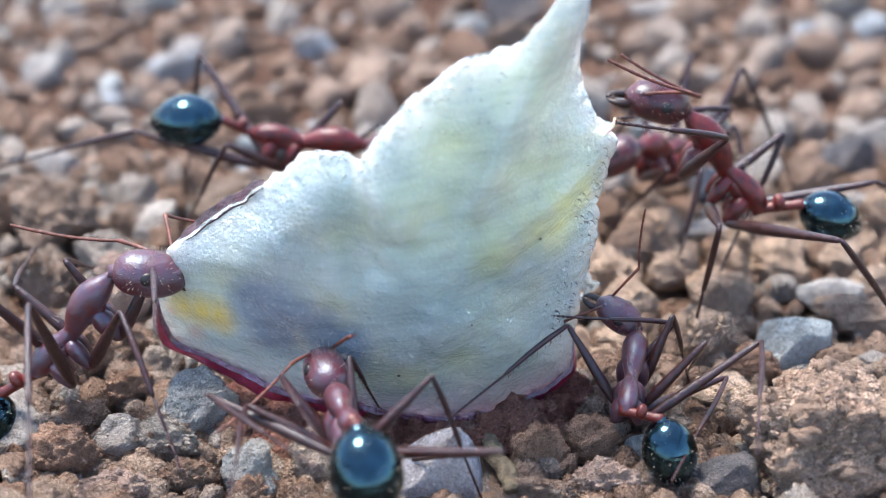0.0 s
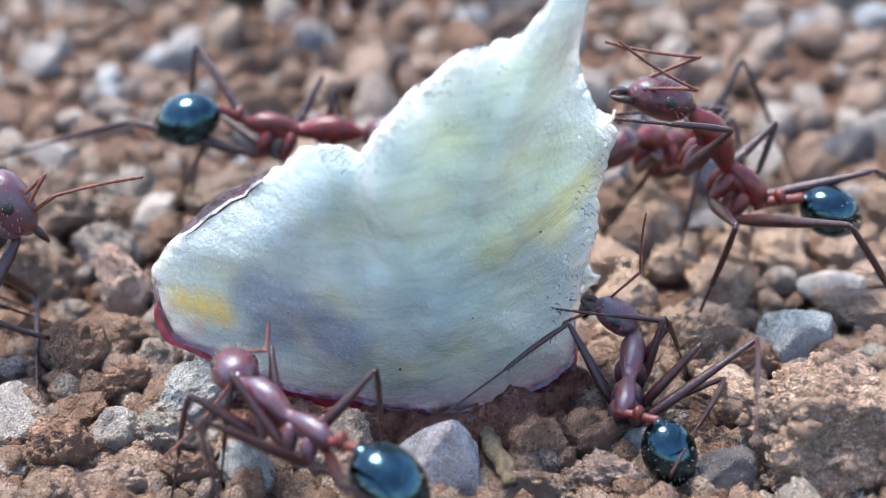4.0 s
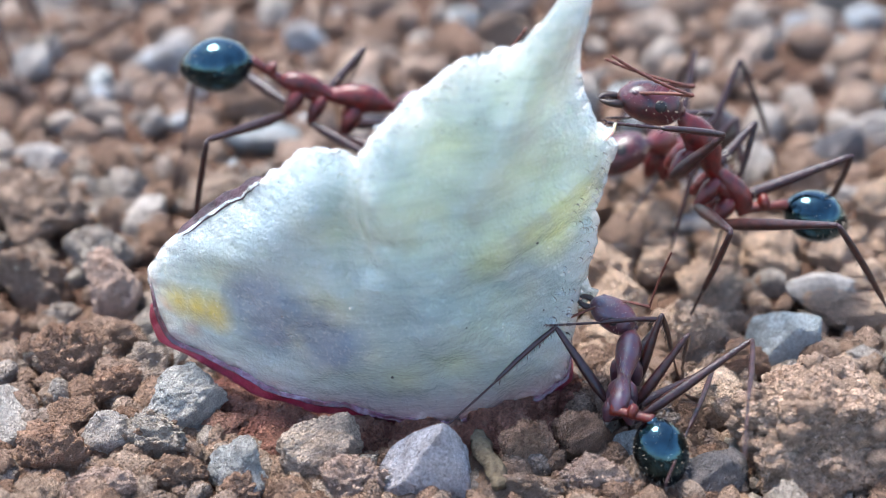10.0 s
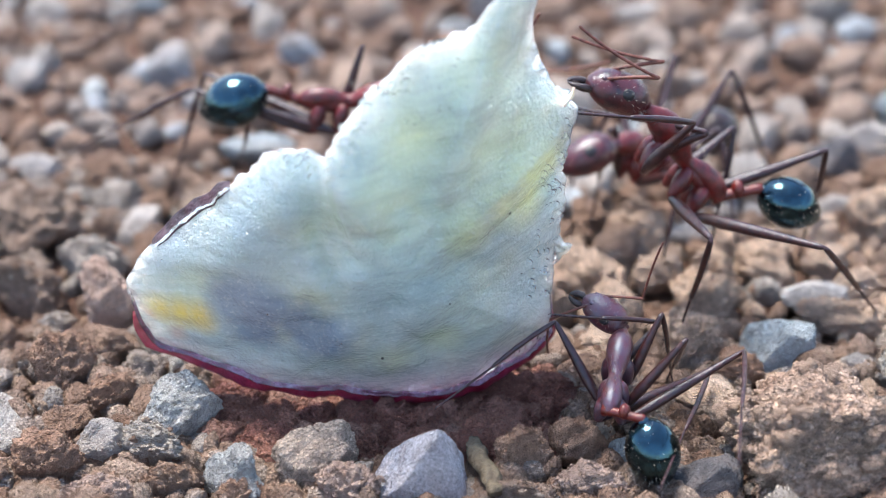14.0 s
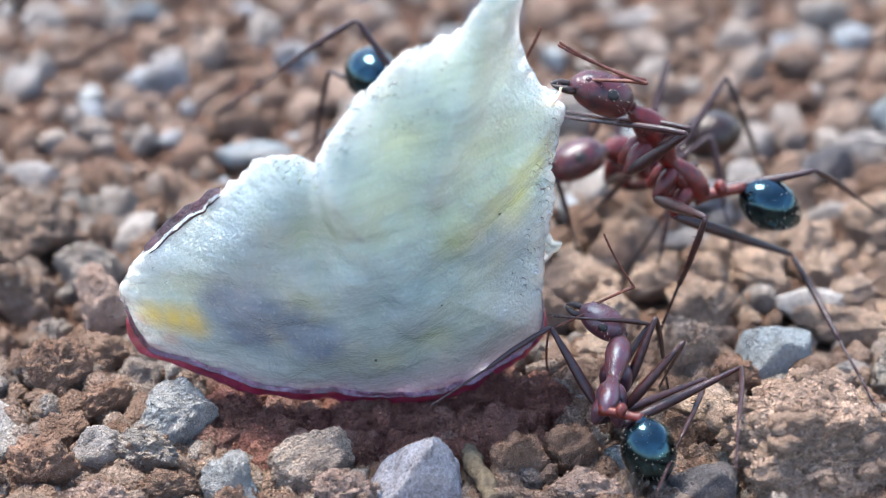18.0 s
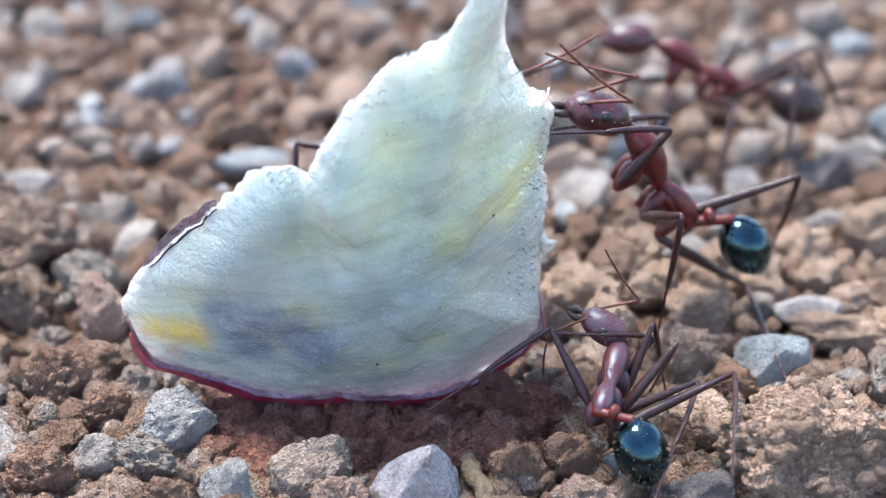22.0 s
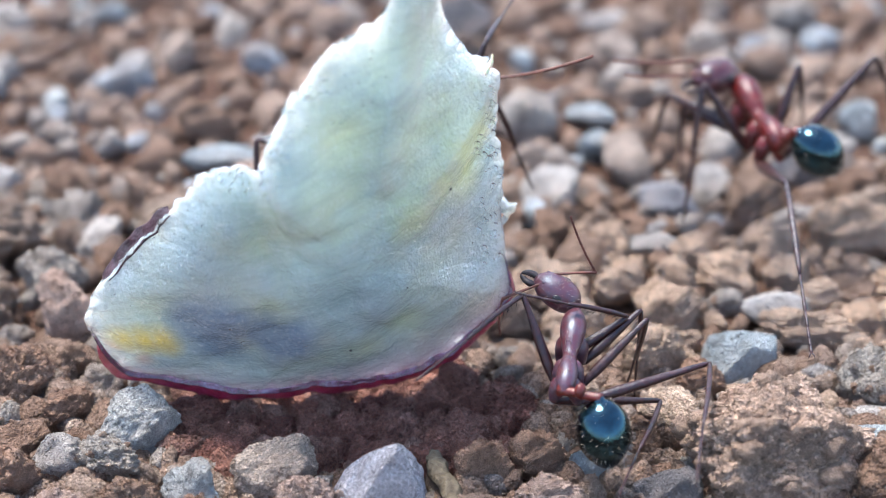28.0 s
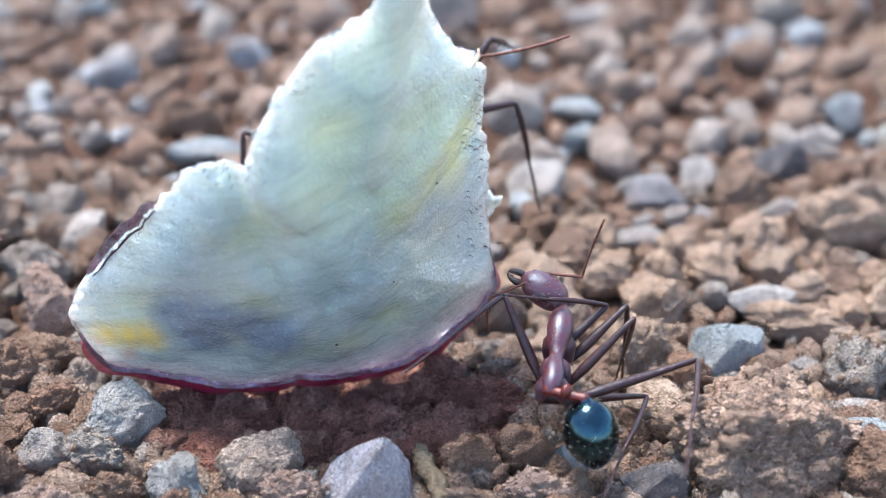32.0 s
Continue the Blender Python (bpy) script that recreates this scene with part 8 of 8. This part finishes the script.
    follower.step(22, "R1", (8.76, 21.58, 0.15), -0.51)
    follower.step(22, "R2", (13.09, 24.67, 0.15), 0.00)
    follower.at(22.5, (14.06, 23, 3.84), (10.48, 24.21, 5.16), (8.54, 24.2, 5.91), (16.87, 22.5, 2.56))
    follower.step(22.5, "L1", (8.3, 22.2, 0.15), 0.00)
    follower.step(22.5, "L2", (11.45, 19.66, 0.15), 0.00)
    follower.step(22.5, "L3", (14.7, 14.69, 0.15), 0.00)
    follower.step(22.5, "R1", (9.97, 27.13, 0.15), -0.26)
    follower.step(22.5, "R2", (13.09, 24.67, 0.15), 0.00)
    follower.step(22.5, "R3", (19.71, 20.81, 0.01), 0.20)
    follower.at(23, (13.94, 26, 4.03), (10.96, 28.14, 5.62), (9.77, 28, 5.53), (16.79, 25, 2.47))
    follower.step(23, "L1", (8.2, 26.92, 0.15), 0.00)
    follower.step(23, "L2", (10.47, 23.57, 0.15), 0.00)
    follower.step(23, "L3", (14.88, 21.14, 0.15), 0.00)
    follower.step(23, "R1", (9.97, 27.13, 0.15), -0.26)
    follower.step(23, "R2", (15.14, 30.07, 0.15), 0.00)
    follower.step(23, "R3", (18.85, 26.66, 0.15), 0.10)
    follower.at(23.5, (13.65, 31, 4.2), (10.98, 33.89, 4.93), (10.48, 34, 4.98), (15.53, 30, 3.1))
    follower.step(23.5, "L1", (8.21, 33.05, 0.15), 0.00)
    follower.step(23.5, "L2", (9.77, 29.31, 0.15), 0.00)
    follower.step(23.5, "L3", (13.61, 26.05, 0.15), 0.00)
    follower.step(23.5, "R1", (12.03, 36.58, 0.15), -0.13)
    follower.step(23.5, "R2", (15.64, 34.75, 0.15), 0.00)
    follower.step(23.5, "R3", (18.85, 26.66, 0.15), 0.10)
    follower.at(24.2, (12.52, 31.5, 4.03), (9.93, 34.45, 4.79), (9.42, 34.5, 4.82), (14.43, 30.5, 2.77))
    follower.step(24.2, "L1", (8.21, 33.05, 0.15), 0.00)
    follower.step(24.2, "L2", (9.77, 29.31, 0.15), 0.00)
    follower.step(24.2, "L3", (13.61, 26.05, 0.15), 0.00)
    follower.step(24.2, "R1", (12.03, 36.58, 0.15), -0.13)
    follower.step(24.2, "R2", (15.64, 34.75, 0.15), 0.00)
    follower.step(24.2, "R3", (17.45, 31.03, 0.15), 0.05)
    follower.at(25, (12.45, 42, 3.78), (9.88, 45, 4.38), (9.54, 45, 4.23), (14.61, 41, 2.79))
    follower.step(25, "L1", (7.1, 44.26, 0.15), 0.00)
    follower.step(25, "L2", (8.5, 40.46, 0.15), 0.00)
    follower.step(25, "L3", (12.21, 37.05, 0.15), 0.00)
    follower.step(25, "R1", (11.05, 47.64, 0.15), -0.06)
    follower.step(25, "R2", (14.58, 45.66, 0.15), 0.00)
    follower.step(25, "R3", (17.38, 41.48, 0.15), 0.02)
    follower.at(32, (11.46, 48, 2.62), (9.04, 51.18, 2.81), (8.26, 51, 3.15), (13.43, 47, 1.89))
    follower.step(32, "L1", (6.24, 50.56, 0.15), 0.00)
    follower.step(32, "L2", (7.43, 46.69, 0.15), 0.00)
    follower.step(32, "L3", (10.94, 43.08, 0.15), 0.00)
    follower.step(32, "R1", (10.38, 53.71, 0.15), -0.03)
    follower.step(32, "R2", (13.79, 51.54, 0.15), 0.00)
    follower.step(32, "R3", (16.35, 47.2, 0.15), 0.01)
    wanderer.at(0, (-16.44, 50, 2.56), (-12.44, 50, 2.57), (-10.55, 50, 2.57), (-19.21, 50, 2.56))
    wanderer.step(0, "L1", (-11.24, 52.6, 0.15), 0.00)
    wanderer.step(0, "L2", (-15.04, 54, 0.15), 0.00)
    wanderer.step(0, "L3", (-20.04, 53.4, 0.15), 0.00)
    wanderer.step(0, "R1", (-11.24, 47.4, 0.15), 0.00)
    wanderer.step(0, "R2", (-15.04, 46, 0.15), 0.00)
    wanderer.step(0, "R3", (-20.04, 46.6, 0.15), 0.00)
    wanderer.at(2.6, (-12.35, 40, 1.86), (-9.02, 37.82, 2.24), (-7.37, 37, 2.23), (-15.26, 42, 1.21))
    wanderer.step(2.6, "L1", (-6.58, 39.33, 0.15), 0.00)
    wanderer.step(2.6, "L2", (-8.99, 42.58, 0.15), 0.00)
    wanderer.step(2.6, "L3", (-13.5, 44.82, 0.15), 0.00)
    wanderer.step(2.6, "R1", (-9.42, 34.98, 0.15), 0.00)
    wanderer.step(2.6, "R2", (-13.37, 35.89, 0.15), 0.00)
    wanderer.step(2.6, "R3", (-17.22, 39.12, 0.15), 0.00)
    wanderer.at(3.5, (-7.58, 25, 3.6), (-4.43, 22.54, 3.84), (-4.25, 23, 3.44), (-9.72, 26.5, 3.44))
    wanderer.step(3.5, "L1", (-6.72, 22.4, 2.88), 1.78)
    wanderer.step(3.5, "L2", (-4.02, 27.29, 0.15), 0.00)
    wanderer.step(3.5, "L3", (-8.33, 29.9, 0.15), 0.00)
    wanderer.step(3.5, "R1", (-5.08, 19.75, 0.15), 0.00)
    wanderer.step(3.5, "R2", (-8.94, 20.98, 0.15), 0.00)
    wanderer.step(3.5, "R3", (-12.51, 24.53, 0.15), 0.00)
    wanderer.at(4.4, (-5.9, 32, 3.99), (-2.5, 34.1, 3.91), (-2.88, 33.5, 4.08), (-8.02, 31, 4.04))
    wanderer.step(4.4, "L1", (-2.84, 36.95, 0.15), 0.89)
    wanderer.step(4.4, "L2", (-6.81, 36.14, 0.15), 0.00)
    wanderer.step(4.4, "L3", (-8.33, 29.9, 0.15), 0.00)
    wanderer.step(4.4, "R1", (-0.11, 32.52, 0.15), 0.00)
    wanderer.step(4.4, "R2", (-2.6, 29.33, 0.15), 0.00)
    wanderer.step(4.4, "R3", (-7.17, 27.21, 0.15), 0.00)
    wanderer.at(7, (-18.55, 45, 2.24), (-14.93, 46.71, 2.3), (-14.74, 46, 2.61), (-20.67, 44, 1.88))
    wanderer.step(7, "L1", (-14.96, 49.57, 0.15), 0.45)
    wanderer.step(7, "L2", (-18.99, 49.22, 0.15), 0.00)
    wanderer.step(7, "L3", (-23.26, 46.54, 0.15), 0.00)
    wanderer.step(7, "R1", (-12.74, 44.87, 0.15), 0.00)
    wanderer.step(7, "R2", (-15.58, 41.98, 0.15), 0.00)
    wanderer.step(7, "R3", (-20.36, 40.39, 0.15), 0.00)
    wanderer.at(8.3, (-19.17, 30, 4.3), (-15.2, 30, 4.81), (-15.52, 30, 5.15), (-21.21, 30, 3.45))
    wanderer.step(8.3, "L1", (-13.97, 32.6, 0.15), 0.22)
    wanderer.step(8.3, "L2", (-17.77, 34, 0.15), 0.00)
    wanderer.step(8.3, "L3", (-22.77, 33.4, 0.15), 0.00)
    wanderer.step(8.3, "R1", (-13.97, 27.4, 0.15), 0.00)
    wanderer.step(8.3, "R2", (-17.77, 26, 0.15), 0.00)
    wanderer.step(8.3, "R3", (-22.77, 26.6, 0.15), 0.00)
    wanderer.at(9, (-18.67, 26, 4.08), (-14.76, 26, 4.92), (-14.93, 26, 5.02), (-20.64, 26, 3.12))
    wanderer.step(9, "L1", (-13.47, 28.6, 0.15), 0.11)
    wanderer.step(9, "L2", (-17.27, 30, 0.15), 0.00)
    wanderer.step(9, "L3", (-22.77, 33.4, 0.15), 0.00)
    wanderer.step(9, "R1", (-13.97, 27.4, 0.15), 0.00)
    wanderer.step(9, "R2", (-17.77, 26, 0.15), 0.00)
    wanderer.step(9, "R3", (-22.77, 26.6, 0.15), 0.00)
    wanderer.at(9.8, (-22.58, 26, 4.27), (-18.65, 26, 5.01), (-18.84, 26, 5.07), (-24.54, 26, 3.45))
    wanderer.step(9.8, "L1", (-17.38, 28.6, 0.15), 0.06)
    wanderer.step(9.8, "L2", (-17.27, 30, 0.15), 0.00)
    wanderer.step(9.8, "L3", (-26.18, 29.4, 0.15), 0.00)
    wanderer.step(9.8, "R1", (-17.38, 23.4, 0.15), 0.00)
    wanderer.step(9.8, "R2", (-21.18, 22, 0.15), 0.00)
    wanderer.step(9.8, "R3", (-26.18, 22.6, 0.15), 0.00)
    wanderer.at(11, (-27.08, 26, 4.83), (-23.11, 26, 5.34), (-23.38, 26, 5.37), (-29.06, 26, 4.02))
    wanderer.step(11, "L1", (-21.88, 28.6, 0.15), 0.03)
    wanderer.step(11, "L2", (-25.68, 30, 0.15), 0.00)
    wanderer.step(11, "L3", (-30.68, 29.4, 0.15), 0.00)
    wanderer.step(11, "R1", (-21.88, 23.4, 0.15), 0.00)
    wanderer.step(11, "R2", (-25.68, 22, 0.15), 0.00)
    wanderer.step(11, "R3", (-30.68, 22.6, 0.15), 0.00)
    wanderer.at(32, (-23.96, 26, 5.42), (-20, 26, 5.94), (-20.4, 26, 5.95), (-25.86, 26, 4.62))
    wanderer.step(32, "L1", (-21.88, 28.6, 0.15), 0.03)
    wanderer.step(32, "L2", (-25.68, 30, 0.15), 0.00)
    wanderer.step(32, "L3", (-30.68, 29.4, 0.15), 0.00)
    wanderer.step(32, "R1", (-21.88, 23.4, 0.15), 0.00)
    wanderer.step(32, "R2", (-25.68, 22, 0.15), 0.00)
    wanderer.step(32, "R3", (-30.68, 22.6, 0.15), 0.00)
    for a in (gripper, puller, climber, gnawer, lurker, follower, wanderer):
        a.perform()


motions()
